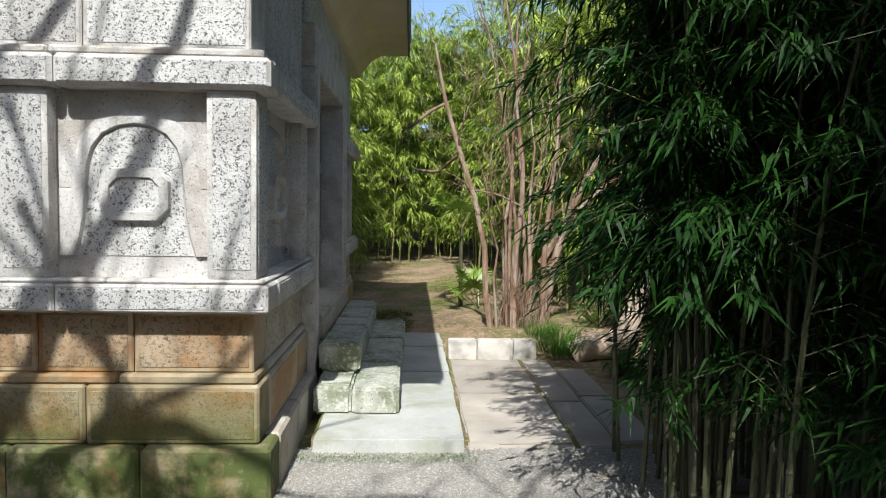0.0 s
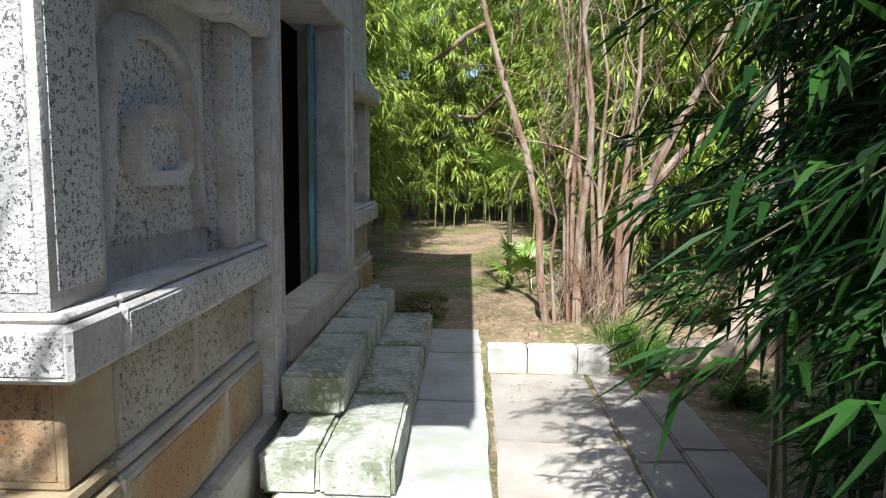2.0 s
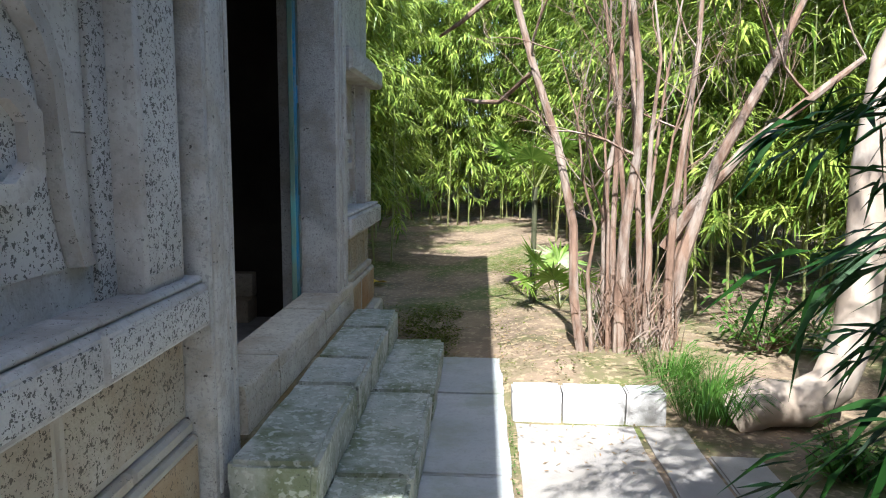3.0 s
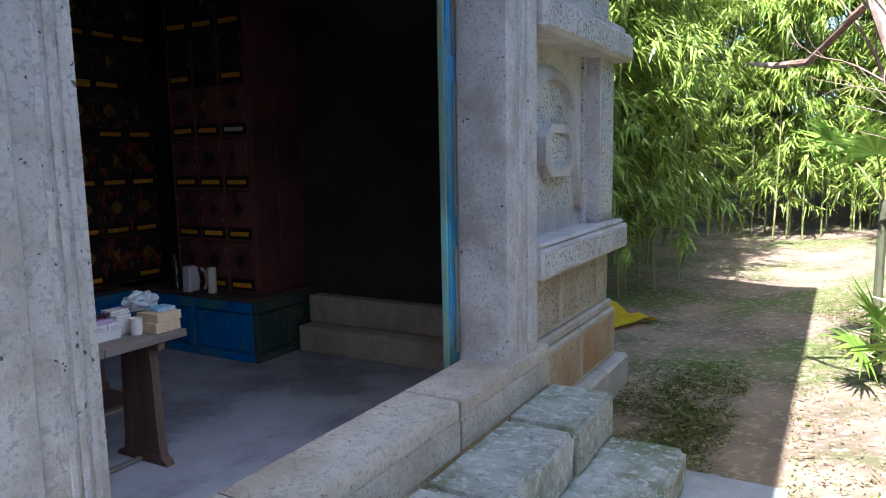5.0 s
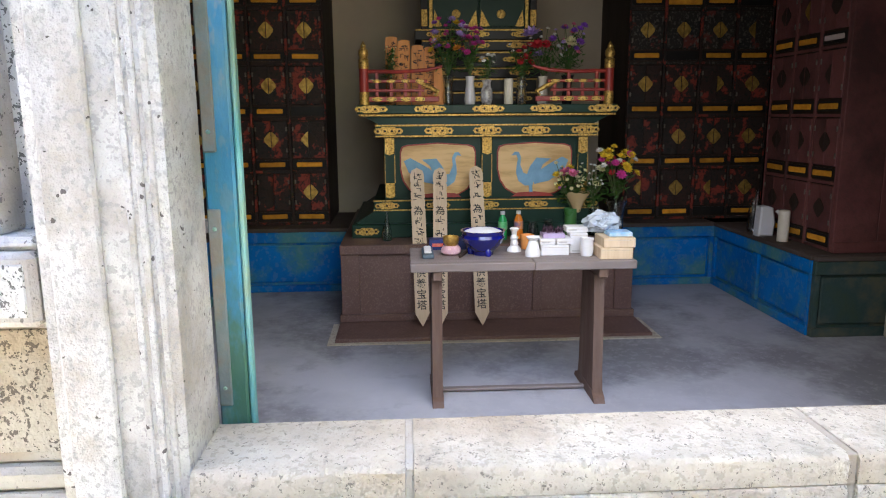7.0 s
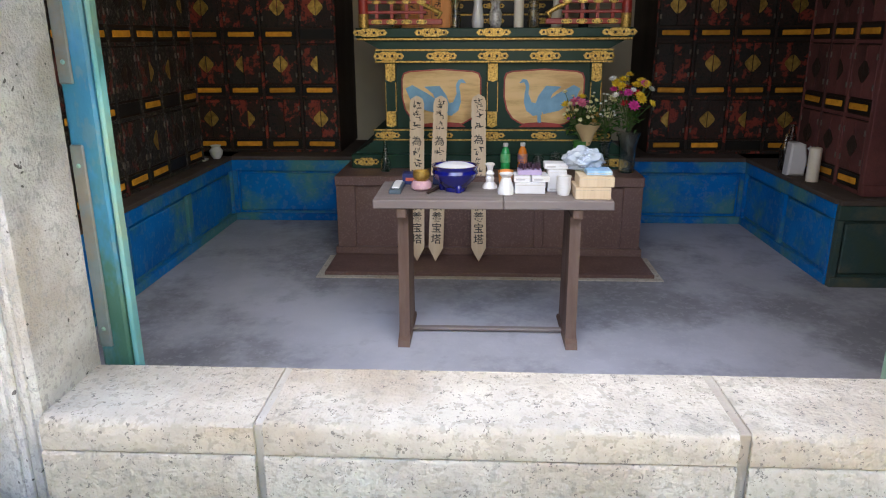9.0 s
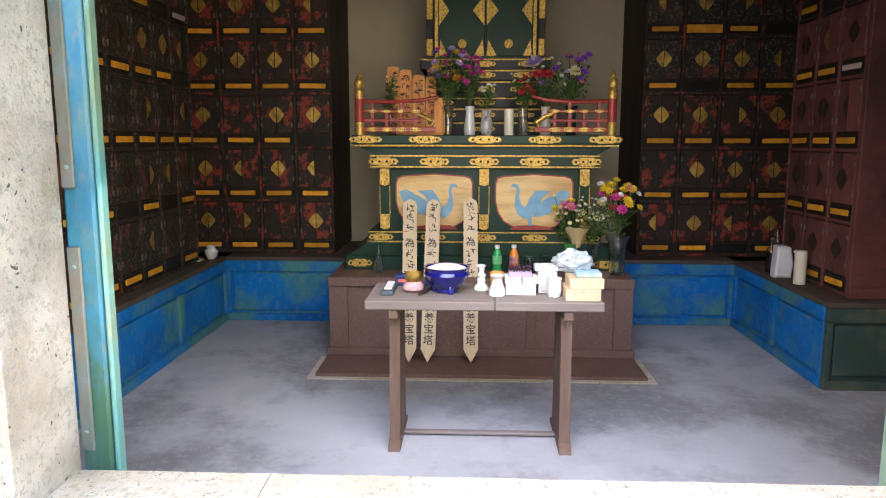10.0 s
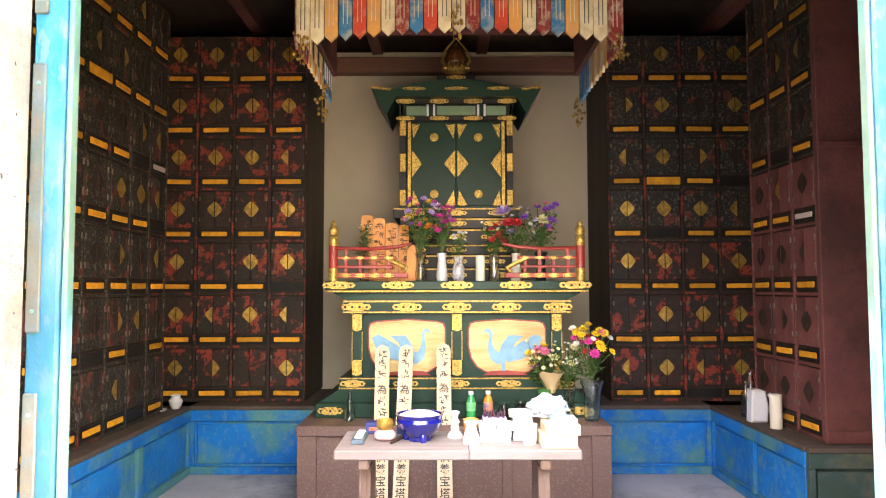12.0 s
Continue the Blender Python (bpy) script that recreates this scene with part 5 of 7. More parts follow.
def memorial_board(foot, head, width, seed):
    f, h = Vector(foot), Vector(head)
    L = (h - f).length
    tilt = math.atan2(f.x - h.x, h.z - f.z)
    roll = math.atan2(h.y - f.y, h.z - f.z)
    root = thing("memorial_board", foot, "tall pale wooden memorial board with brushed black writing", "board", "memorial boards before the altar")
    keep = AT[root.name]
    AT[root.name] = Vector((0, 0, 0))
    w = width / 2
    side = [(w * 0.99, 0.085), (w, L - 0.28), (w * 0.86, L - 0.272), (w, L - 0.262), (w, L - 0.225), (w * 0.86, L - 0.217), (w, L - 0.207), (w, L - 0.17), (w * 0.86, L - 0.162), (w, L - 0.152), (w, L - 0.115), (w * 0.86, L - 0.107), (w, L - 0.097), (w, L - 0.05), (w * 0.78, L - 0.02)]
    outline = [(0, 0)] + side + [(0, L)] + [(-a, b) for a, b in side[::-1]]
    bm = bmesh.new()
    prism(bm, outline, -0.006, 0.006, "x")
    board = part("board", bm, M["palewood"], root)
    part("writing", brush_marks(root, 0, [L - 0.06 - 0.068 * k for k in range(3)] + [L - 0.37 - 0.068 * k for k in range(5)], w * 0.48, seed), INK, root, "brushed black writing")["kind"] = "stuff"
    for text, z in (("為", L - 0.30), ("供", 0.345), ("養", 0.275), ("宝", 0.205), ("塔", 0.135)):
        c = bpy.data.curves.new("inscription", "FONT")
        c.body, c.size, c.align_x, c.align_y, c.extrude, c.offset = text, 0.066, "CENTER", "CENTER", 0.0004, 0.0006
        c.materials.append(INK)
        o = new("inscription", c)
        o.parent = root
        o.matrix_basis = Matrix(((0, 0, 1, 0.0068), (1, 0, 0, 0), (0, 1, 0, z), (0, 0, 0, 1)))
    AT[root.name] = keep
    root.matrix_basis = Matrix.Translation(foot) @ Matrix.Rotation(-roll, 4, "X") @ Matrix.Rotation(-tilt, 4, "Y")


memorial_board((-3.62, 6.925, 0.114), (-4.01, 6.905, 1.10), 0.092, 1)
memorial_board((-3.62, 7.04, 0.114), (-4.01, 7.06, 1.10), 0.092, 2)
memorial_board((-3.62, 7.31, 0.114), (-4.01, 7.30, 1.11), 0.092, 3)


def single(name, bm, m, label, category, group="", smooth=False, at=None):
    ob = part(name, bm, m, None, "", smooth)
    return tagged(ob, label, category, group)


def turned(name, loc, prof, m, label, category, group="", segs=24):
    root = thing(name, loc, label, category, group)
    part("body", lathe(bmesh.new(), prof, loc, segs), m, root, "", True)
    return root


TZ = 0.786
# bowl of ash
bowl = thing("incense_bowl", (-2.60, 7.195, TZ), "deep cobalt blue glazed incense bowl filled with ash", "bowl")
part("glazed_bowl", lathe(bmesh.new(), [(0.05, 0.0), (0.052, 0.018), (0.06, 0.024), (0.09, 0.055), (0.105, 0.085), (0.10, 0.10), (0.108, 0.118), (0.098, 0.118), (0.09, 0.10), (0.085, 0.095)], (-2.60, 7.195, TZ), 32), M["cobalt"], bowl, "", True)
part("ash_bed", lathe(bmesh.new(), [(0.094, 0.098), (0.09, 0.112), (0.06, 0.124), (0.02, 0.128)], (-2.60, 7.195, TZ), 28), M["ash"], bowl, "white incense ash", True)
for a in (0.3, 2.4, 4.5):
    part("foot", lathe(bmesh.new(), [(0.014, 0.0), (0.018, 0.02), (0.012, 0.035)], (-2.60 + 0.06 * math.cos(a), 7.195 + 0.06 * math.sin(a), TZ), 10), M["cobalt"], bowl, "", True)
bell = thing("bell_bowl", (-2.60, 7.04, TZ), "small brass bell bowl on a pink cushion", "bell")
part("cushion", lathe(bmesh.new(), [(0.032, 0.0), (0.047, 0.012), (0.048, 0.03), (0.036, 0.046)], (-2.60, 7.04, TZ), 24), surf("pink_brocade", (0.55, 0.33, 0.34), (0.42, 0.24, 0.28), 30, 0.8, bump=0.4, speck=(0.65, 0.5, 0.4), speck_amt=0.5), bell, "faded pink cushion", True)
part("bowl", lathe(bmesh.new(), [(0.026, 0.046), (0.037, 0.058), (0.039, 0.075), (0.037, 0.09), (0.033, 0.09), (0.03, 0.06)], (-2.60, 7.04, TZ), 24), M["brass"], bell, "aged brass bowl", True)
single("bell_striker", tube(bmesh.new(), [(-2.50, 7.075, TZ + 0.008), (-2.62, 7.115, TZ + 0.008)], [0.006, 0.008], 8), M["darkwood"], "short dark wooden bell striker", "striker", smooth=True)
tray = thing("incense_tray", (-2.60, 6.925, TZ), "small slate-blue open tray on the table", "tray")
part("tray_base", box(bmesh.new(), -2.70, -2.50, 6.90, 6.955, TZ, TZ + 0.02, bevel=0.003), surf("slate_blue_card", (0.06, 0.09, 0.11), (0.05, 0.07, 0.09), 8, 0.6, bump=0.1), tray)
part("tray_filling", box(bmesh.new(), -2.69, -2.53, 6.91, 6.945, TZ + 0.02, TZ + 0.028, bevel=0.003), M["ash"], tray)
mb = thing("match_box", (-2.75, 6.98, TZ), "dark blue box with a red band", "box")
part("box_body", box(bmesh.new(), -2.79, -2.72, 6.94, 7.035, TZ, TZ + 0.052, bevel=0.002), surf("navy_card", (0.01, 0.02, 0.12), (0.012, 0.022, 0.10), 8, 0.5, bump=0.05), mb)
part("red_band", box(bmesh.new(), -2.7198, -2.7188, 6.955, 7.01, TZ + 0.017, TZ + 0.033), M["redpaint"], mb, "red printed band")
mb2 = thing("match_box", (-2.76, 7.10, TZ), "small navy box behind the bell", "box")
part("box_body", box(bmesh.new(), -2.80, -2.72, 7.085, 7.125, TZ, TZ + 0.045, bevel=0.002), bpy.data.materials["navy_card"], mb2)
# white vessels
turned("candlestick", (-2.66, 7.355, TZ), [(0.036, 0), (0.034, 0.012), (0.018, 0.03), (0.021, 0.045), (0.016, 0.055), (0.022, 0.068), (0.012, 0.082), (0.016, 0.10), (0.024, 0.112), (0.015, 0.118)], M["white"], "white glazed turned candlestick", "candlestick")
turned("incense_stand", (-2.53, 7.425, TZ), [(0.036, 0), (0.038, 0.02), (0.026, 0.055), (0.02, 0.075), (0.033, 0.092), (0.03, 0.094), (0.016, 0.08)], M["white"], "white glazed flared incense stand", "stand")
turned("water_cup", (-2.52, 7.68, TZ), [(0.027, 0), (0.033, 0.03), (0.031, 0.07), (0.034, 0.085), (0.028, 0.086), (0.026, 0.05)], M["white"], "plain white glazed cup", "cup")
turned("clay_cup", (-2.72, 7.43, TZ), [(0.03, 0), (0.036, 0.07), (0.033, 0.072), (0.03, 0.03)], M["orangewood"], "small brown clay cup", "cup")


def carton(x0, x1, y0, y1, z0, z1, m, label, bar=None):
    root = thing("carton", ((x0 + x1) / 2, (y0 + y1) / 2, z0), label, "box", "boxes on the table")
    part("box_body", box(bmesh.new(), x0, x1, y0, y1, z0, z1, bevel=0.002), m, root)
    part("lid_seam", box(bmesh.new(), x1 - 0.0005, x1 + 0.0008, y0 + 0.002, y1 - 0.002, z1 - 0.012, z1 - 0.0105), M["sillstone"], root)
    if bar:
        part("printed_bar", box(bmesh.new(), x1, x1 + 0.001, y0 + 0.01, y0 + 0.05, z0 + 0.008, z0 + 0.014), bar, root)
    return root


carton(-2.64, -2.53, 7.465, 7.60, TZ, TZ + 0.05, M["paper"], "plain white card box on the table")
carton(-2.65, -2.54, 7.46, 7.535, TZ + 0.051, TZ + 0.078, M["paper"], "small white card box with grey print", M["slab"])
carton(-2.65, -2.54, 7.54, 7.62, TZ + 0.051, TZ + 0.078, M["paper"], "small white card box with grey print", M["slab"])
carton(-2.74, -2.66, 7.60, 7.66, TZ, TZ + 0.045, M["paper"], "white card box with grey print", M["slab"])
inc = thing("incense_box", (-2.60, 7.535, TZ + 0.079), "open lilac box packed with dark incense", "box")
part("box_body", box(bmesh.new(), -2.65, -2.56, 7.48, 7.585, TZ + 0.079, TZ + 0.10, bevel=0.002), surf("lilac_card", (0.42, 0.34, 0.50), (0.38, 0.30, 0.46), 6, 0.6, bump=0.05), inc)
bm = bmesh.new()
q = random.Random(8)
for k in range(42):
    tube(bm, [(-2.645 + q.uniform(0, 0.075), 7.485 + 0.095 * k / 42, TZ + 0.10), (-2.64 + q.uniform(0, 0.07), 7.485 + 0.095 * k / 42 + q.uniform(-0.004, 0.004), TZ + 0.118 + q.uniform(0, 0.012))], 0.0025, 4)
part("incense_filling", bm, surf("dark_incense", (0.07, 0.03, 0.05), (0.05, 0.02, 0.035), 20, 0.8, bump=0.2), inc, "dark purple incense")
carton(-2.66, -2.58, 7.615, 7.70, TZ, TZ + 0.098, M["paper"], "upright white card carton", M["slab"])
carton(-2.68, -2.60, 7.60, 7.71, TZ + 0.099, TZ + 0.125, M["paper"], "flat white card box with grey print", M["slab"])
carton(-2.58, -2.42, 7.72, 7.872, TZ, TZ + 0.052, M["palewood"], "pale plain wooden box at the table's end")
carton(-2.585, -2.425, 7.735, 7.885, TZ + 0.053, TZ + 0.098, M["palewood"], "pale plain wooden box stacked on another")
carton(-2.56, -2.46, 7.77, 7.88, TZ + 0.099, TZ + 0.118, surf("blue_tissue_pack", (0.10, 0.34, 0.62), (0.55, 0.66, 0.75), 14, 0.4, bump=0.2), "flat blue and white tissue packet")
bm = bmesh.new()
bmesh.ops.create_icosphere(bm, subdivisions=4, radius=1.0)
for v in bm.verts:
    k = 1.0 + 0.35 * noise.noise(v.co * 2.3) + 0.14 * noise.noise(v.co * 6.0)
    v.co = Vector((-2.60 + v.co.x * 0.075 * k, 7.775 + v.co.y * 0.085 * k, max(TZ + 0.145 + v.co.z * 0.052 * k, TZ + 0.1)))
single("plastic_bag", bm, surf("milky_plastic", (0.62, 0.68, 0.74), (0.52, 0.60, 0.68), 10, 0.25, bump=0.5, bscale=30, trans=0.35), "crumpled milky plastic bag on the boxes", "bag", smooth=True)

# ---- on the granite platform ----
PZ = 0.623


def bottle(loc, h, col, cap, label):
    root = thing("drink_bottle", loc, label, "bottle", "drink bottles before the altar")
    s = h / 0.19
    part("bottle_body", lathe(bmesh.new(), [(0.026 * s, 0), (0.031 * s, 0.008 * s), (0.031 * s, 0.05 * s), (0.028 * s, 0.06 * s), (0.031 * s, 0.075 * s), (0.031 * s, 0.12 * s), (0.022 * s, 0.148 * s), (0.013 * s, 0.162 * s), (0.013 * s, 0.17 * s)], loc, 20), col, root, "", True)
    part("cap", lathe(bmesh.new(), [(0.016 * s, 0.168 * s), (0.016 * s, 0.188 * s), (0.014 * s, 0.19 * s)], loc, 16), cap, root, "plain screw cap")
    part("wrapper", lathe(bmesh.new(), [(0.0315 * s, 0.068 * s), (0.0322 * s, 0.07 * s), (0.0322 * s, 0.118 * s), (0.0312 * s, 0.122 * s)], loc, 20), surf("bottle_wrapper" + label[:4], tuple(min(c * 1.4 + 0.02, 0.9) for c in ((0.02, 0.32, 0.08) if "green" in label else (0.75, 0.22, 0.02))), (0.05, 0.1, 0.3) if "orange" in label else (0.3, 0.6, 0.3), 25, 0.4, bump=0.0), root, "printed wrapper", True)


bottle((-3.92, 7.475, PZ), 0.19, surf("green_drink", (0.02, 0.30, 0.08), (0.03, 0.36, 0.1), 5, 0.2, bump=0), M["white"], "green drink bottle with a white cap")
bottle((-3.94, 7.585, PZ), 0.19, surf("orange_drink", (0.80, 0.24, 0.02), (0.75, 0.2, 0.02), 5, 0.2, bump=0), M["white"], "orange drink bottle with a white cap")
turned("glass_jar", (-3.98, 7.69, PZ), [(0.035, 0), (0.037, 0.01), (0.037, 0.08), (0.028, 0.10), (0.03, 0.105), (0.026, 0.105), (0.033, 0.08), (0.032, 0.01)], M["glass"], "clear empty glass jar", "jar", "glass jars")
turned("glass_jar", (-4.0, 7.80, PZ), [(0.033, 0), (0.035, 0.01), (0.035, 0.10), (0.03, 0.12), (0.028, 0.12), (0.031, 0.1), (0.03, 0.01)], M["glass"], "clear empty glass jar", "jar", "glass jars")
turned("glass_flask", (-3.95, 6.70, PZ), [(0.03, 0), (0.034, 0.008), (0.034, 0.05), (0.02, 0.11), (0.008, 0.16), (0.006, 0.20), (0.004, 0.20), (0.005, 0.16), (0.015, 0.11), (0.028, 0.05), (0.028, 0.01)], M["glass"], "slim tapering clear glass flask", "flask")

# ---- flowers ----
PETAL = {}


def petal_mat(name, c):
    if name not in PETAL:
        PETAL[name] = leaf_mat(name + "_petal", c, tuple(min(v * 1.35 + 0.02, 0.95) for v in c), 0.6, 0.3)
    return PETAL[name]


STEM_GREEN = leaf_mat("cut_flower_leaf", (0.03, 0.10, 0.02), (0.10, 0.20, 0.04), 0.5, 0.3)
STEM = surf("flower_stem", (0.06, 0.12, 0.03), (0.10, 0.12, 0.04), 10, 0.6, bump=0.1)
COLS = {"yellow": (0.75, 0.52, 0.03), "white": (0.75, 0.74, 0.68), "magenta": (0.58, 0.05, 0.28), "purple": (0.26, 0.08, 0.50), "lilac": (0.52, 0.38, 0.70), "red": (0.45, 0.02, 0.03), "pink": (0.62, 0.16, 0.26), "cream": (0.72, 0.66, 0.38), "orange": (0.75, 0.30, 0.03), "mauve": (0.40, 0.10, 0.32)}


def flowers(vase, loc, mouth, height, spread, heads, seed, greens=40):
    """Cut flowers in a vase: stems, leaves, and blossoms by colour, each blossom two rings of petals."""
    q = random.Random(seed)
    top = Vector(loc) + Vector((0, 0, mouth))
    bm, leaves = bmesh.new(), Cloud()
    clouds = {}
    base = AT[vase.name]
    for col, size, count in heads:
        for _ in range(int(count * 1.6 + 0.5) if size < 0.07 else count):
            a, rr = q.uniform(0, 6.28), spread * math.sqrt(q.random())
            tip = top + Vector((rr * math.cos(a) * 0.7, rr * math.sin(a), height * q.uniform(0.5, 1.12)))
            mid = top.lerp(tip, 0.5) + Vector((q.uniform(-0.01, 0.01), q.uniform(-0.01, 0.01), 0.02))
            tube(bm, [top - Vector((0, 0, mouth * 0.6)), top, mid, tip], 0.0022, 4)
            cl = clouds.setdefault(col, Cloud())
            face = (tip - mid).normalized() + Vector((0.7, 0, 0.1))
            face.normalize()
            u = face.cross(Vector((0.1, 0.2, 1))).normalized()
            w = face.cross(u)
            s = size * q.uniform(0.95, 1.45)
            for ring, (lift, k) in enumerate(((0.25, 10), (0.8, 7), (1.6, 5))):
                for i in range(k):
                    t_ = 6.283 * i / k + ring * 0.4
                    d = (u * math.cos(t_) + w * math.sin(t_) + face * lift).normalized()
                    cl.blade(tip - base, d, d.cross(face).normalized(), s * (0.55 if ring == 0 else 0.45), s * 0.3, 0.05)
            for _ in range(3):
                p = top.lerp(tip, q.uniform(0.2, 0.85))
                d = Vector((q.uniform(-1, 1), q.uniform(-1, 1), q.uniform(-0.2, 0.9))).normalized()
                leaves.blade(p - base, d, d.cross(Vector((0.1, 0.2, 1))).normalized(), q.uniform(0.04, 0.085), q.uniform(0.012, 0.022), 0.2)
    for _ in range(greens):
        a, rr = q.uniform(0, 6.28), spread * 0.8 * math.sqrt(q.random())
        p = top + Vector((rr * math.cos(a) * 0.7, rr * math.sin(a), height * q.uniform(0.05, 0.8)))
        d = Vector((q.uniform(-1, 1), q.uniform(-1, 1), q.uniform(-0.3, 1))).normalized()
        leaves.blade(p - base, d, d.cross(Vector((0.1, 0.2, 1))).normalized(), q.uniform(0.04, 0.09), q.uniform(0.012, 0.024), 0.25)
    tagged(part("stem_spray", bm, STEM, vase), kind="stuff")
    under("greenery", leaves.mesh("greenery", STEM_GREEN), vase)
    for col, cl in clouds.items():
        under("blossom", cl.mesh("blossom", petal_mat(col, COLS[col])), vase)["label"] = col + " blossoms"


def vase(loc, prof, m, label):
    root = thing("flower_vase", loc, label, "vase")
    part("vase", lathe(bmesh.new(), prof, loc, 20), m, root, "", True)
    return root


GLASSV = [(0.03, 0), (0.034, 0.01), (0.036, 0.06), (0.028, 0.12), (0.034, 0.17), (0.046, 0.20), (0.042, 0.20), (0.03, 0.165), (0.024, 0.12), (0.032, 0.06), (0.028, 0.012)]
WHITEV = [(0.034, 0), (0.037, 0.008), (0.04, 0.04), (0.033, 0.10), (0.027, 0.15), (0.033, 0.195), (0.029, 0.195), (0.02, 0.15)]
BIGV = [(0.045, 0), (0.05, 0.01), (0.052, 0.10), (0.05, 0.15), (0.064, 0.22), (0.078, 0.25), (0.072, 0.25), (0.058, 0.215), (0.045, 0.15), (0.047, 0.10), (0.044, 0.015)]
SZ = 1.516
v = vase((-4.35, 7.14, SZ), GLASSV, M["glass"], "cut-glass vase of tall mixed purple and white flowers")
flowers(v, (-4.35, 7.14, SZ), 0.20, 0.34, 0.13, [("lilac", 0.045, 6), ("magenta", 0.035, 7), ("yellow", 0.05, 3), ("white", 0.085, 1), ("purple", 0.04, 5)], 1, 70)
v = vase((-4.30, 7.29, SZ), WHITEV, M["white"], "white ceramic vase of magenta and orange flowers")
flowers(v, (-4.30, 7.29, SZ), 0.19, 0.30, 0.09, [("magenta", 0.045, 9), ("mauve", 0.04, 6), ("orange", 0.06, 2)], 2, 30)
v = vase((-4.28, 7.405, SZ), [(0.03, 0), (0.04, 0.03), (0.041, 0.09), (0.03, 0.12), (0.026, 0.14), (0.036, 0.17), (0.032, 0.17), (0.02, 0.14)], surf("patterned_glaze", (0.74, 0.73, 0.70), (0.12, 0.10, 0.10), 28, 0.3, bump=0.0), "black and white patterned vase in clear wrapping")
flowers(v, (-4.28, 7.405, SZ), 0.17, 0.16, 0.06, [("white", 0.03, 5)], 3, 24)
turned("candle", (-4.26, 7.555, SZ), [(0.031, 0), (0.032, 0.004), (0.032, 0.172), (0.028, 0.176), (0.004, 0.172)], M["wax"], "thick plain ivory candle", "candle")
v = vase((-4.33, 7.655, SZ), [(0.036, 0), (0.04, 0.01), (0.036, 0.10), (0.032, 0.17), (0.036, 0.19), (0.032, 0.19), (0.03, 0.1)], M["glass"], "clear glass vase with dark red blossom")
flowers(v, (-4.33, 7.655, SZ), 0.17, 0.22, 0.10, [("red", 0.045, 7), ("white", 0.022, 6)], 4, 60)
v = vase((-4.34, 7.81, SZ), WHITEV, M["wax"], "cream ceramic vase of large lilac and red flowers")
flowers(v, (-4.34, 7.81, SZ), 0.19, 0.30, 0.13, [("lilac", 0.11, 2), ("red", 0.07, 2), ("white", 0.03, 5)], 5, 70)
v = vase((-4.34, 7.985, SZ), GLASSV, surf("dark_glass", (0.03, 0.03, 0.035), (0.02, 0.02, 0.025), 4, 0.15, bump=0), "dark vase of purple, cream and pink flowers")
flowers(v, (-4.34, 7.985, SZ), 0.19, 0.32, 0.13, [("purple", 0.055, 5), ("cream", 0.085, 2), ("pink", 0.03, 6), ("lilac", 0.03, 4)], 6, 80)
v = vase((-4.40, 6.74, SZ), GLASSV, M["glass"], "small glass vase of dry greenery")
flowers(v, (-4.40, 6.74, SZ), 0.18, 0.2, 0.05, [("cream", 0.014, 6)], 7, 30)
v = vase((-3.95, 8.25, PZ), BIGV, M["glass"], "large ribbed clear glass vase of yellow and pink carnations")
flowers(v, (-3.95, 8.25, PZ), 0.25, 0.32, 0.13, [("yellow", 0.055, 9), ("magenta", 0.055, 3), ("white", 0.045, 3), ("red", 0.05, 2)], 8, 60)
v = vase((-4.03, 8.12, PZ), GLASSV, M["glass"], "glass vase of faded cream chrysanthemums")
flowers(v, (-4.03, 8.12, PZ), 0.20, 0.28, 0.10, [("cream", 0.08, 4), ("white", 0.02, 8)], 9, 60)
v = vase((-4.03, 7.96, PZ), [(0.035, 0), (0.04, 0.02), (0.042, 0.14), (0.05, 0.19), (0.045, 0.19), (0.036, 0.1)], surf("green_vase_glaze", (0.05, 0.17, 0.04), (0.07, 0.2, 0.05), 8, 0.3, bump=0), "green vase of wrapped dried flowers")
flowers(v, (-4.03, 7.96, PZ), 0.19, 0.28, 0.12, [("pink", 0.07, 2), ("cream", 0.026, 14), ("yellow", 0.05, 2), ("mauve", 0.022, 8)], 10, 40)
bm = bmesh.new()
lathe(bm, [(0.02, 0.0), (0.05, 0.07), (0.09, 0.13), (0.087, 0.13), (0.046, 0.07), (0.016, 0.004)], (-4.02, 8.0, PZ + 0.17), 18)
for q_ in bm.verts:
    q_.co += Vector((noise.noise(q_.co * 22), noise.noise(q_.co * 25), noise.noise(q_.co * 27))) * 0.014
part("wrapping_paper", bm, surf("tan_paper", (0.55, 0.40, 0.20), (0.48, 0.34, 0.16), 6, 0.8, bump=0.2), v, "crumpled tan wrapping paper", True)


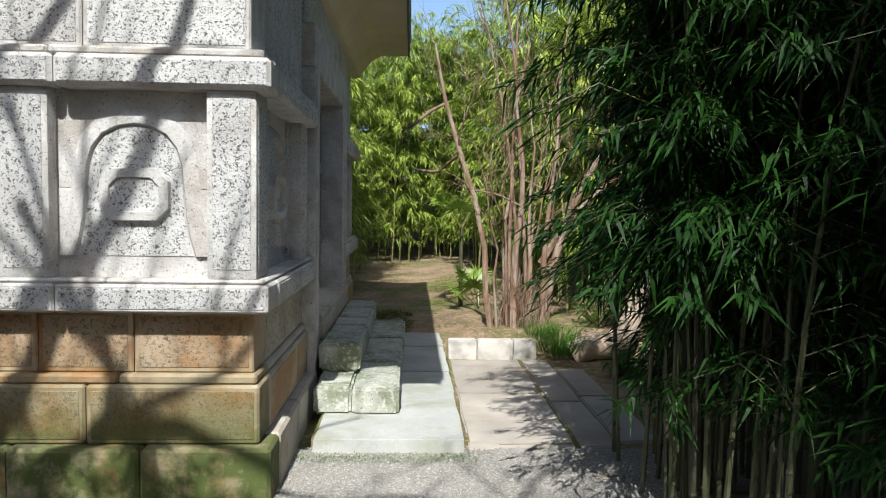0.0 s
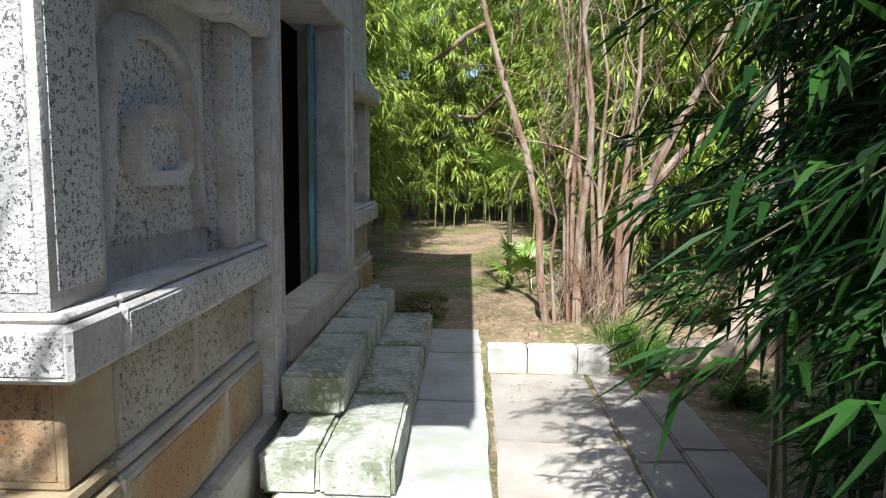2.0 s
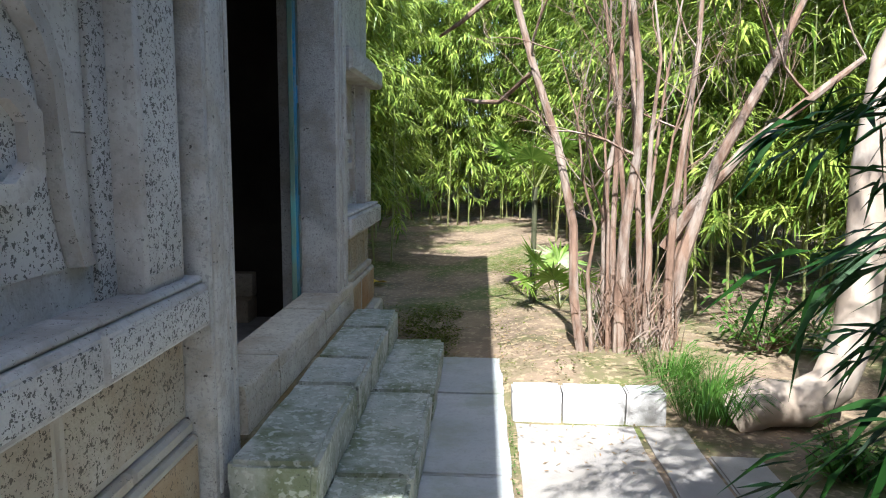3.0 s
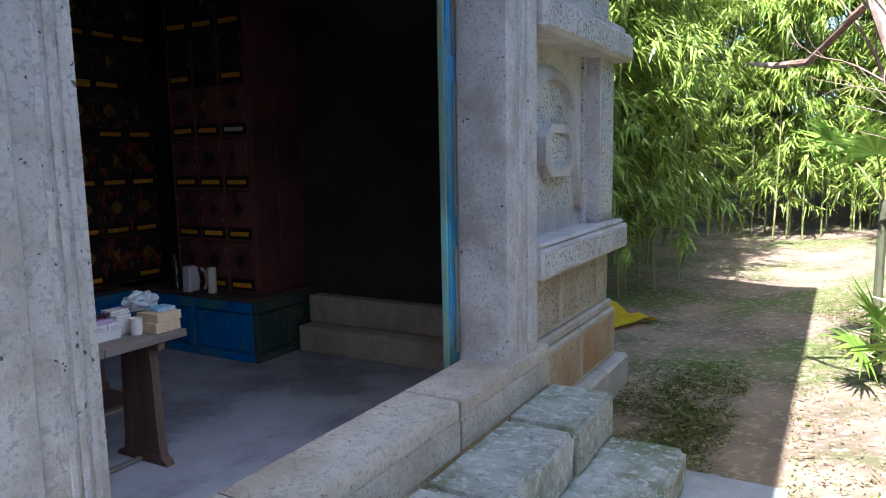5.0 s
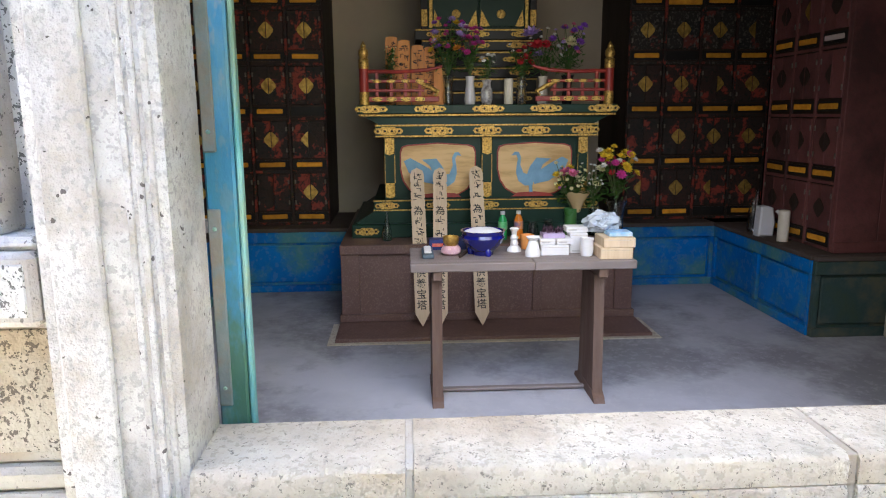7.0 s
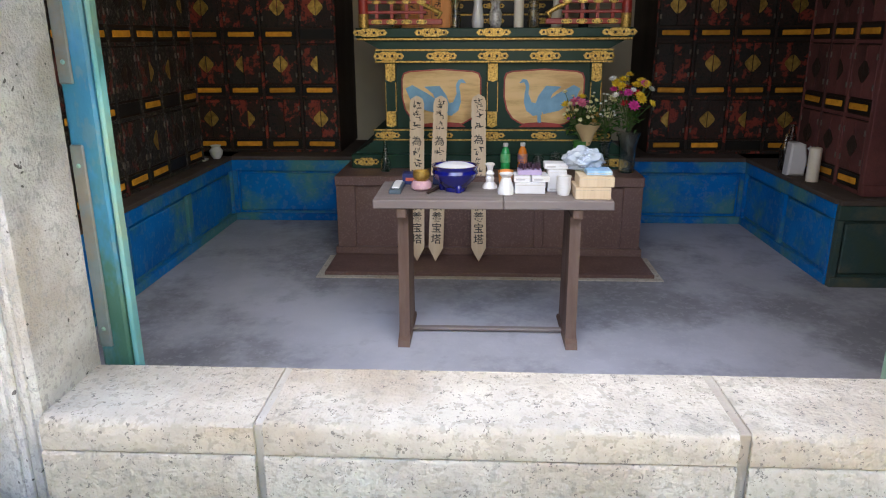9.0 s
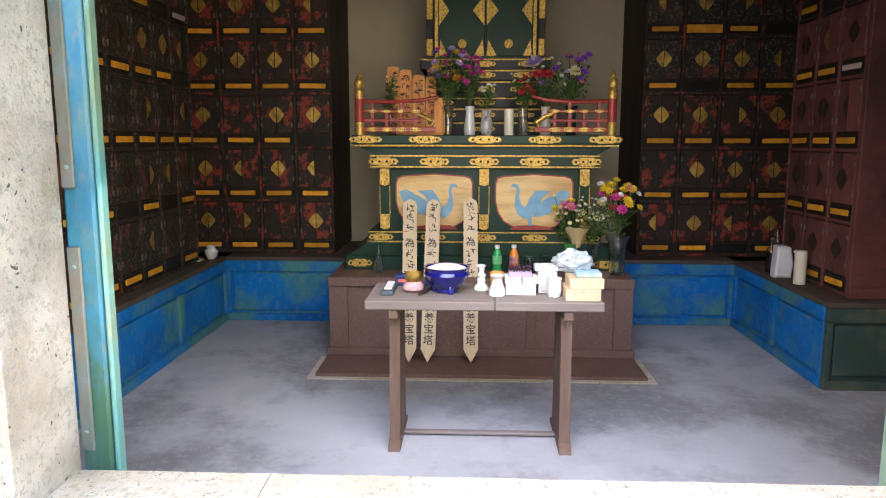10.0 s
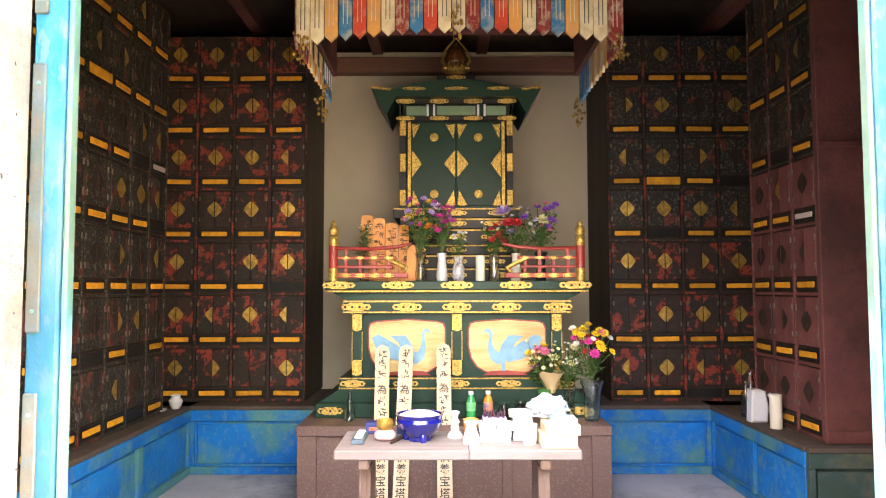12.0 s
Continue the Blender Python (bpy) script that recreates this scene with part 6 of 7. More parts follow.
# ---- orange memorial tablets on the shelf ----
for k, (y, h, w, x, lean) in enumerate(((6.745, 0.485, 0.09, -4.52, 0), (6.835, 0.46, 0.088, -4.50, 1), (6.93, 0.42, 0.09, -4.46, -1), (7.015, 0.41, 0.075, -4.48, -2))):
    root = thing("memorial_tablet", (x, y, SZ), "short orange cedar tablet with brushed black writing", "tablet", "cedar tablets on the altar")
    bm = bmesh.new()
    prism(bm, [(y - w / 2, SZ), (y + w / 2, SZ), (y + w / 2, SZ + h - 0.03), (y + w * 0.42, SZ + h - 0.02), (y + w / 2, SZ + h - 0.01), (y + w * 0.2, SZ + h), (y - w * 0.2, SZ + h), (y - w / 2, SZ + h - 0.01), (y - w * 0.42, SZ + h - 0.02), (y - w / 2, SZ + h - 0.03)], x - 0.006, x + 0.006, "x")
    part("board", bm, M["orangewood"], root)
    bm = brush_marks(root, 0, [SZ + h - 0.06 - 0.062 * i for i in range(int(h / 0.07))], w * 0.28, 50 + k)
    bmesh.ops.translate(bm, verts=bm.verts, vec=(x, y, 0))
    part("writing", bm, INK, root, "brushed black writing")["kind"] = "stuff"
bm = bmesh.new()
prism(bm, [(7.03, SZ), (7.12, SZ), (7.10, SZ + 0.26), (7.05, SZ + 0.26)], -4.40, -4.39, "x")
single("leaning_tablet", bm, M["orangewood"], "plain orange cedar tablet behind the vases", "tablet")

# ---- on the ledges ----
LZ = 0.591
turned("glass_flask", (-4.25, 5.25, LZ), [(0.026, 0), (0.03, 0.01), (0.03, 0.13), (0.022, 0.2), (0.02, 0.26), (0.016, 0.26), (0.02, 0.13)], M["glass"], "tall cloudy glass bottle on the ledge", "flask")
turned("small_vase", (-4.6, 5.34, LZ), [(0.025, 0), (0.045, 0.03), (0.05, 0.06), (0.03, 0.085), (0.04, 0.10), (0.034, 0.10), (0.02, 0.08)], M["white"], "small squat pale vase on the ledge", "vase")
single("small_dish", lathe(bmesh.new(), [(0.02, 0), (0.05, 0.012), (0.055, 0.02), (0.05, 0.02), (0.02, 0.006)], (-4.45, 5.28, LZ), 20), M["white"], "shallow pale dish on the ledge", "dish", smooth=True)
jug = thing("white_jug", (-4.08, 9.36, LZ), "tall white plastic jug with a hollow handle", "jug")
bm = bmesh.new()
prism(bm, [(9.30, LZ), (9.41, LZ), (9.42, LZ + 0.1), (9.40, LZ + 0.2), (9.36, LZ + 0.215), (9.31, LZ + 0.21)], -4.11, -4.03, "x", bevel=0.012)
part("jug_body", bm, M["white"], jug, "", True)
part("handle", tube(bmesh.new(), [(-4.0, 9.40, LZ + 0.19), (-3.98, 9.43, LZ + 0.15), (-3.98, 9.44, LZ + 0.06), (-4.0, 9.43, LZ + 0.01)], 0.013, 10), M["white"], jug, "", True)
turned("candle", (-3.85, 9.375, LZ), [(0.036, 0), (0.037, 0.004), (0.037, 0.205), (0.032, 0.21), (0.004, 0.205)], M["wax"], "thick ivory candle on the blue ledge", "candle")
turned("clear_bottle", (-4.25, 9.36, LZ), [(0.03, 0), (0.034, 0.01), (0.034, 0.15), (0.014, 0.20), (0.014, 0.24), (0.011, 0.24), (0.03, 0.14)], M["glass"], "clear empty plastic bottle on the ledge", "bottle", "clear bottles on the ledge")
turned("clear_bottle", (-4.36, 9.44, LZ), [(0.03, 0), (0.034, 0.01), (0.034, 0.19), (0.014, 0.25), (0.014, 0.29), (0.011, 0.29), (0.03, 0.18)], M["glass"], "tall clear empty plastic bottle on the ledge", "bottle", "clear bottles on the ledge")

# ---- plants ----
def bamboo(seed, loc, height, low, spread, leaf, skin, label, group, reach=1.0, fans=5, big=1.0):
    """One bamboo: jointed bending culm, thin branches at the joints, leaves in hanging fans."""
    r = random.Random(seed)
    root = thing("bamboo", loc, label, "bamboo", group)
    bm = bmesh.new()
    az, bend = r.uniform(0, 6.28), r.uniform(0.05, spread)
    pts, rad = [], []
    n = int(height / 0.3)
    for i in range(n + 1):
        h = height * i / n
        k = (h / height) ** 2.2 * bend * height
        pts.append(Vector((math.cos(az) * k, math.sin(az) * k, h - 0.08)))
        rad.append(max(0.017 * (1 - 0.8 * h / height), 0.004))
    way, thick = [], []
    for k, (p, q) in enumerate(zip(pts, rad)):
        ring = 0 < k < n * 0.75
        for dz, swell in (((-0.014, 1.0), (0.0, 1.35), (0.014, 1.0)) if ring else ((0.0, 1.0),)):
            way.append(p + Vector(loc) + Vector((0, 0, dz)))
            thick.append(q * swell)
    tube(bm, way, thick, 5)
    twigs = bmesh.new()
    cloud = Cloud()
    for i in range(n):
        h = height * i / n
        if h < low:
            continue
        for _ in range(r.choice((2, 2, 3))):
            a = r.uniform(0, 6.28)
            L = r.uniform(0.35, 0.85) * (1.0 - 0.45 * max(h / height - 0.5, 0)) * reach
            start = pts[i].lerp(pts[i + 1], r.random())
            out = Vector((math.cos(a), math.sin(a), r.uniform(0.2, 0.8))).normalized()
            b1 = start + out * L * 0.55
            b2 = b1 + Vector((out.x, out.y, out.z - 0.8)).normalized() * L * 0.5
            tube(twigs, [q + Vector(loc) for q in (start, b1, b2)], [0.004, 0.003, 0.0015], 3)
            for k in range(fans):
                u = (k + 1) / fans
                q = start.lerp(b1, u * 2) if u < 0.5 else b1.lerp(b2, u * 2 - 1)
                for _ in range(r.choice((3, 4, 5, 6))):
                    d = Vector((out.x + r.uniform(-0.9, 0.9), out.y + r.uniform(-0.9, 0.9), r.uniform(-1.0, 0.25))).normalized()
                    side = d.cross(Vector((r.uniform(-0.5, 0.5), r.uniform(-0.5, 0.5), 1))).normalized()
                    cloud.blade(q + Vector((r.uniform(-1, 1), r.uniform(-1, 1), r.uniform(-1, 1))) * 0.04, d, side, r.uniform(0.10, 0.19) * big, r.uniform(0.014, 0.024) * big, r.uniform(0.1, 0.5))
    part("culm", bm, skin, root)
    tagged(part("twig_spray", twigs, skin, root), kind="stuff")
    tagged(under("foliage", cloud.mesh("foliage", leaf), root), kind="stuff")
    return root


def grove(protos, spots, seed):
    r = random.Random(seed)
    for i, (x, y) in enumerate(spots):
        src = protos[i % len(protos)]
        copy_thing(src, pose(x, y, ground_z(x, y), r.uniform(-3, 3), r.uniform(-3, 3), r.uniform(0, 360)))


def spots_in(n, x0, x1, y0, y1, seed, keep=lambda x, y: True):
    r = random.Random(seed)
    out = []
    while len(out) < n:
        x, y = r.uniform(x0, x1), r.uniform(y0, y1)
        if keep(x, y):
            out.append((x, y))
    return out


def thicket(name, protos, spots, seed, label):
    """Far bamboo that nobody could count, joined into one mesh from the same plants."""
    r = random.Random(seed)
    chunks = []
    for src in protos:
        for o in src.children:
            me = o.data
            v = np.empty(len(me.vertices) * 3, np.float32)
            me.vertices.foreach_get("co", v)
            chunks.append((src, v.reshape(-1, 3), [tuple(p.vertices) for p in me.polygons], 1 if o.name.startswith("foliage") else 0))
    verts, faces, slots, base = [], [], [], 0
    for i, (x, y) in enumerate(spots):
        a, src = r.uniform(0, 6.28), protos[i % len(protos)]
        rot = np.array(((math.cos(a), -math.sin(a), 0), (math.sin(a), math.cos(a), 0), (0, 0, 1)), np.float32)
        for owner, v, f, slot in chunks:
            if owner is src:
                verts.append(v @ rot.T + np.array((x, y, ground_z(x, y)), np.float32))
                faces += [tuple(k + base for k in p) for p in f]
                slots += [slot] * len(f)
                base += len(v)
    me = bpy.data.meshes.new(name)
    me.from_pydata(np.concatenate(verts).tolist(), [], faces)
    by_name = {o.name.split(".")[0]: o.data.materials[0] for o in protos[0].children}
    me.materials.append(by_name["culm"])
    me.materials.append(by_name["foliage"])
    me.polygons.foreach_set("material_index", slots)
    return tagged(new(name, me), label, "bamboo thicket", kind="stuff")


near_label = "tall bamboo with dense shade-darkened leaves beside the path"
near_protos = [bamboo(20 + i, (1.75 + 0.42 * i, 3.1 + 0.5 * (i % 3), -0.1), 3.8 + 0.12 * i, 0.5, 0.16, LEAF_SHADED, M["culmdark"], near_label, "dark bamboo beside the path", 0.85, 6) for i in range(5)]
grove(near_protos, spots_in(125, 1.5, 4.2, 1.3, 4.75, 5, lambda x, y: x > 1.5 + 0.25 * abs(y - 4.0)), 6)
# tall plants added out of view, to cast shade on the grove
tall_label = "very tall unseen bamboo added behind the path's start for shade"
tall_protos = [bamboo(40 + i, (2.4 + 0.7 * i, -0.9 - 0.4 * i, -0.1), 7.6 + 0.4 * i, 1.6, 0.14, LEAF_SHADED, M["culmdark"], tall_label, "tall bamboo behind", 1.1) for i in range(3)]
# canopy added above the grove to block sun and sky
thicket("bamboo_thicket", tall_protos, spots_in(34, 2.4, 5.5, 1.4, 5.2, 55), 56, "very tall bamboo added over the grove to shade it")
edge_protos = [bamboo(30 + i, (1.6 + 0.1 * i, 3.9 + 0.35 * i, -0.1), 3.7 + 0.12 * i, 1.1, 0.2, LEAF_SHADED, M["culmdark"], near_label, "dark bamboo beside the path", 1.2, 8, 1.05) for i in range(3)]
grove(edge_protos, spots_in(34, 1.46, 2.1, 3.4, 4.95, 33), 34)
thicket("bamboo_thicket", near_protos, spots_in(80, 2.6, 5.0, 4.75, 6.9, 51, lambda x, y: x > 2.6 + 0.5 * (y - 4.75)), 52, "dense shade-darkened bamboo along the paving")
# bamboo shortened to let the sun past onto the curved trunk
low_protos = [bamboo(70 + i, (2.15 + 0.4 * i, 4.9 + 0.15 * i, -0.1), 2.3 + 0.15 * i, 0.4, 0.16, LEAF_SHADED, M["culmdark"], "low bamboo with shade-darkened leaves at the grove's edge", "low bamboo at the grove edge", 0.8, 5) for i in range(3)]
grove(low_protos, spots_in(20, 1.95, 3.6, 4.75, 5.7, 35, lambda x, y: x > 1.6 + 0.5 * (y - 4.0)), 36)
# added outside the view; its shadow covers the wall foot and the ground
thicket("bamboo_thicket", near_protos, spots_in(80, -6.0, -1.6, -0.2, 1.0, 37), 38, "unseen bamboo added beside the path's start to shade the wall foot")
# unseen sun blocker, added to keep the grove's right side dim
thicket("bamboo_thicket", tall_protos, spots_in(95, 1.7, 6.5, -2.5, 1.2, 7, lambda x, y: x > 1.75 + 0.5 * max(y, 0)), 8, "very tall unseen bamboo added to shade the grove")
# added behind the view to cut sky fill on the south wall
thicket("bamboo_thicket", tall_protos, spots_in(85, -8.0, 1.2, -6.0, -2.4, 27), 28, "very tall unseen bamboo added to shut out sky light")
# grove's backdrop, extended past the view to shut out low sky light
thicket("bamboo_thicket", near_protos, spots_in(120, 4.2, 9.0, -3.0, 7.0, 15), 16, "dense shade-darkened bamboo thicket beyond the path")
far_label = "sunlit bamboo with yellow-green leaves at the edge of the clearing"
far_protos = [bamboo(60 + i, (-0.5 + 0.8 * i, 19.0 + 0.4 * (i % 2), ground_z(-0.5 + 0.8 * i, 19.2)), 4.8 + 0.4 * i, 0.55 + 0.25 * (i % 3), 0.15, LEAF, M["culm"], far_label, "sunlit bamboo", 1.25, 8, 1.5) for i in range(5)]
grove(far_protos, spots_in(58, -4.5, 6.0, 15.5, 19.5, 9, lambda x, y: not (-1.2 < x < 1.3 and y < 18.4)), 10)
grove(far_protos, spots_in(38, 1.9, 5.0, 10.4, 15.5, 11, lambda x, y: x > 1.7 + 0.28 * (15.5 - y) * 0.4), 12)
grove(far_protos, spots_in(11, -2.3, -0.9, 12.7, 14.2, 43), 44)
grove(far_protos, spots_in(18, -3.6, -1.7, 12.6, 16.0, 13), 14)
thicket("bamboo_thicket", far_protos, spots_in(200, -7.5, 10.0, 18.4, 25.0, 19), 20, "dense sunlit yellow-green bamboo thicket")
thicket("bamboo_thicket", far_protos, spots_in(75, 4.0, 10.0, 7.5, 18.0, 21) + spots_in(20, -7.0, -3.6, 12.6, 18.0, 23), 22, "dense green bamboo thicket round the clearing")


def limb(bm, r, start, d, length, radius, depth, wob=0.25, up=0.15):
    """A bent limb that forks into thinner ones."""
    pts, rad, p = [start.copy()], [radius], start.copy()
    k = 5
    for i in range(k):
        d = (d + Vector((r.uniform(-wob, wob), r.uniform(-wob, wob), r.uniform(-wob, wob) + up * 0.3))).normalized()
        p = p + d * length / k
        pts.append(p.copy())
        rad.append(max(radius * (1 - 0.62 * (i + 1) / k), 0.0018))
    tube(bm, pts, rad, 7 if radius > 0.02 else 4)
    if depth:
        for _ in range(r.choice((3, 3, 4))):
            i = r.randrange(2, k + 1)
            nd = (d + Vector((r.uniform(-1, 1), r.uniform(-1, 1), r.uniform(-0.3, 0.8))) * 0.8).normalized()
            limb(bm, r, pts[i], nd, length * r.uniform(0.45, 0.7), rad[i] * 0.62, depth - 1, wob, up)


# leaning many-stemmed shrub behind the kerb
shrub = thing("shrub_tree", (1.35, 9.15, ground_z(1.35, 9.15) - 0.02), "bare many-stemmed tree with peeling pale bark", "tree")
r = random.Random(31)


def stem(way, radii, twigs, seed):
    q = random.Random(seed)
    bm = bmesh.new()
    tube(bm, way, radii, 8)
    for i in range(2, len(way)):
        for _ in range(twigs if i > 2 else 0):
            a = Vector(way[i])
            limb(bm, q, a, Vector((q.uniform(-1, 1), q.uniform(-1, 1), q.uniform(0.2, 1.2))).normalized(), q.uniform(0.5, 1.1), max(radii[i] * 0.4, 0.006), 2)
    part("stem", bm, M["bark"], shrub, smooth=True)


stem([(1.08, 9.1, 0.0), (1.0, 9.12, 0.5), (0.98, 9.15, 1.1), (0.84, 9.18, 1.75), (0.62, 9.2, 2.4), (0.43, 9.2, 3.05), (0.30, 9.15, 3.7)], [0.045, 0.04, 0.036, 0.033, 0.03, 0.024, 0.015], 1, 1)
stem([(0.43, 9.2, 2.95), (0.25, 9.25, 2.86), (0.05, 9.3, 2.7), (-0.12, 9.35, 2.6)], [0.02, 0.026, 0.02, 0.01], 0, 2)
stem([(0.05, 9.9, 2.15), (0.2, 9.85, 2.12), (0.38, 9.6, 2.1), (0.62, 9.25, 2.3)], [0.008, 0.018, 0.02, 0.02], 0, 22)
stem([(1.75, 9.3, 0.9), (1.95, 9.25, 1.25), (2.35, 9.2, 1.75), (2.75, 9.1, 2.1), (3.1, 9.05, 2.4)], [0.05, 0.045, 0.04, 0.035, 0.02], 1, 3)
stem([(1.8, 9.25, 0.1), (1.88, 9.25, 0.8), (2.1, 9.2, 1.6), (2.5, 9.2, 2.4), (2.75, 9.2, 3.0)], [0.06, 0.055, 0.045, 0.035, 0.02], 1, 4)
for i in range(9):
    bx, by = 1.14 + 0.66 * r.random(), 9.0 + 0.4 * r.random()
    lx, ly = (bx - 1.45) * r.uniform(0.8, 2.0) + r.uniform(-0.25, 0.25), r.uniform(-0.2, 0.3)
    h = r.uniform(2.2, 4.2)
    way = [(bx + lx * (u ** 1.4) + 0.30 * u * noise.noise((i * 3.1, u * 3.2, 0)), by + ly * u + 0.10 * noise.noise((i * 7.7, u * 2, 4)), h * u) for u in (0.0, 0.15, 0.3, 0.45, 0.6, 0.8, 1.0)]
    q = (0.016, 0.04, 0.022, 0.034, 0.014, 0.046, 0.02, 0.03, 0.018)[i]
    stem(way, [q * 1.3, q * 1.05, q * 0.9, q * 0.75, q * 0.6, q * 0.4, q * 0.2], 1, 40 + i)
for i in range(3):
    bx, by = 1.15 + 0.6 * r.random(), 9.1 + 0.5 * r.random()
    lean, h = r.uniform(-0.9, 0.7), r.uniform(4.4, 6.0)
    way = [(bx + lean * u * u + 0.12 * noise.noise((i * 5.3, u * 2.2, 8)), by + 0.4 * u, h * u) for u in (0.0, 0.2, 0.45, 0.62, 0.8, 1.0)]
    stem(way, [0.028, 0.024, 0.02, 0.016, 0.011, 0.005], 1, 60 + i)
bm = bmesh.new()
for i in range(260):
    a, h0 = r.uniform(0, 6.28), r.uniform(-0.05, 0.5)
    p = Vector((1.48 + 0.42 * math.cos(a) * r.random(), 9.15 + 0.3 * math.sin(a) * r.random(), h0))
    d = Vector((r.uniform(-0.5, 0.5), r.uniform(-0.5, 0.3), r.uniform(0.4, 1.4)))
    tube(bm, [p, p + d * 0.2, p + d * 0.36 + Vector((r.uniform(-0.06, 0.06), r.uniform(-0.06, 0.06), -0.03))], [0.006, 0.004, 0.002], 3)
part("dry_shoot_tangle", bm, M["bark"], shrub, "tangle of dry shoots round the foot")["kind"] = "stuff"

# thick curved trunk lying over the bank
bm = bmesh.new()
tube(bm, [(1.92, 8.05, -0.06), (2.10, 8.02, 0.06), (2.34, 8.0, 0.06), (2.53, 8.0, 0.2), (2.64, 8.0, 0.55), (2.69, 8.05, 1.0), (2.72, 8.15, 1.6), (2.85, 8.3, 2.3), (3.2, 8.5, 3.0)], [0.15, 0.165, 0.155, 0.14, 0.13, 0.12, 0.105, 0.085, 0.06], 14)
curved = tagged(part("curved_trunk", bm, M["smoothbark"], smooth=True, angle=80), "thick smooth pale trunk curving up from the bank", "tree trunk")

# bare trees behind the start, whose limbs shade the wall
for k, (tx, ty, h) in enumerate(((-3.0, 0.3, 4.6), (-1.5, -2.4, 4.8))):
    bm = bmesh.new()
    q = random.Random(90 + k)
    tree = thing("bare_tree", (tx, ty, -0.1), "tall bare tree with forking limbs", "tree", "bare trees behind")
    tube(bm, [(tx, ty, -0.15), (tx + 0.1, ty, 1.5), (tx, ty + 0.1, 3.0), (tx + 0.1, ty + 0.2, h)], [0.16, 0.13, 0.11, 0.09], 8)
    part("trunk", bm, M["bark"], tree, smooth=True)
    for j in range(7):
        bm = bmesh.new()
        a = j * 0.9 + q.random()
        limb(bm, q, Vector((tx + 0.1, ty + 0.2, h - 0.15 * j)), Vector((math.cos(a) * 0.8, math.sin(a) * 0.6 + 0.3, 0.9)).normalized(), q.uniform(2.4, 3.6), 0.095, 3, 0.3)
        part("limb", bm, M["bark"], tree, smooth=True)


def fan_palm(loc, leaves, seed, label):
    q = random.Random(seed)
    root = thing("fan_palm", loc, label, "palm")
    for a, tilt, ln in leaves:
        out = Vector((math.cos(radians(a)) * math.cos(radians(tilt)), math.sin(radians(a)) * math.cos(radians(tilt)), math.sin(radians(tilt))))
        base = Vector(loc)
        hub = base + out * ln
        bm = tube(bmesh.new(), [base, base.lerp(hub, 0.5) + Vector((0, 0, 0.04)), hub], [0.008, 0.007, 0.006], 5)
        stalk = part("leaf_stalk", bm, M["culm"], root)
        cl = Cloud()
        up = Vector((0, 0, 1))
        side = out.cross(up).normalized()
        lift = side.cross(out).normalized()
        for i in range(22):
            w = radians(-125 + 250 * i / 21)
            d = (out * math.cos(w) + side * math.sin(w) + lift * 0.12).normalized()
            cl.blade(hub - base + Vector((0, 0, 0)), d, d.cross(lift).normalized(), q.uniform(0.30, 0.42), 0.032, q.uniform(0.1, 0.35))
        under("leaf_fan", cl.mesh("leaf_fan", LEAF_PALM), root)
    return root


fan_palm((1.05, 10.5, 0.12), [(200, 60, 0.55), (250, 50, 0.45), (300, 45, 0.42), (165, 35, 0.42), (90, 60, 0.5)], 1, "low green fan palm beside the earth path")
fan_palm((0.8, 10.9, 1.3), [(200, 50, 0.5), (260, 40, 0.5), (320, 50, 0.5), (140, 45, 0.5), (20, 60, 0.5)], 2, "taller green fan palm among the shrub stems")
part("palm_trunk", tube(bmesh.new(), [(0.8, 10.9, 0.0), (0.8, 10.9, 0.7), (0.8, 10.9, 1.32)], [0.035, 0.03, 0.028], 8), M["culmdark"], bpy.data.objects["fan_palm.001"])


def tuft(name, loc, count, radius, height, leaf, label, category, seed, width=0.008):
    q = random.Random(seed)
    cl = Cloud()
    for _ in range(count):
        a, rr = q.uniform(0, 6.28), radius * q.random() ** 0.6 * 0.5
        p = Vector((rr * math.cos(a), rr * math.sin(a), 0))
        d = Vector((math.cos(a) * q.uniform(0.1, 0.8), math.sin(a) * q.uniform(0.1, 0.8), 1)).normalized()
        L = height * q.uniform(0.5, 1.1)
        knee = p + d * L * 0.6
        cl.blade(p, d, d.cross(Vector((0.3, 0.2, 1))).normalized(), L * 0.75, width, 0.0)
        cl.blade(knee, Vector((d.x * 2.2, d.y * 2.2, d.z * 0.4)).normalized(), d.cross(Vector((0.3, 0.2, 1))).normalized(), L * 0.55, width, 0.4)
    ob = new(name, cl.mesh(name, leaf))
    ob.location = loc
    AT[ob.name] = Vector(loc)
    return tagged(ob, label, category)


tuft("grass_tuft", (1.78, 8.12, -0.10), 420, 0.42, 0.52, LEAF_GRASS, "dense tuft of long green grass beside the kerb", "grass", 3, 0.010)
tuft("grass_tuft", (1.62, 8.5, 0.05), 200, 0.35, 0.35, LEAF_GRASS, "small tuft of green grass at the shrub's foot", "grass", 4, 0.009)


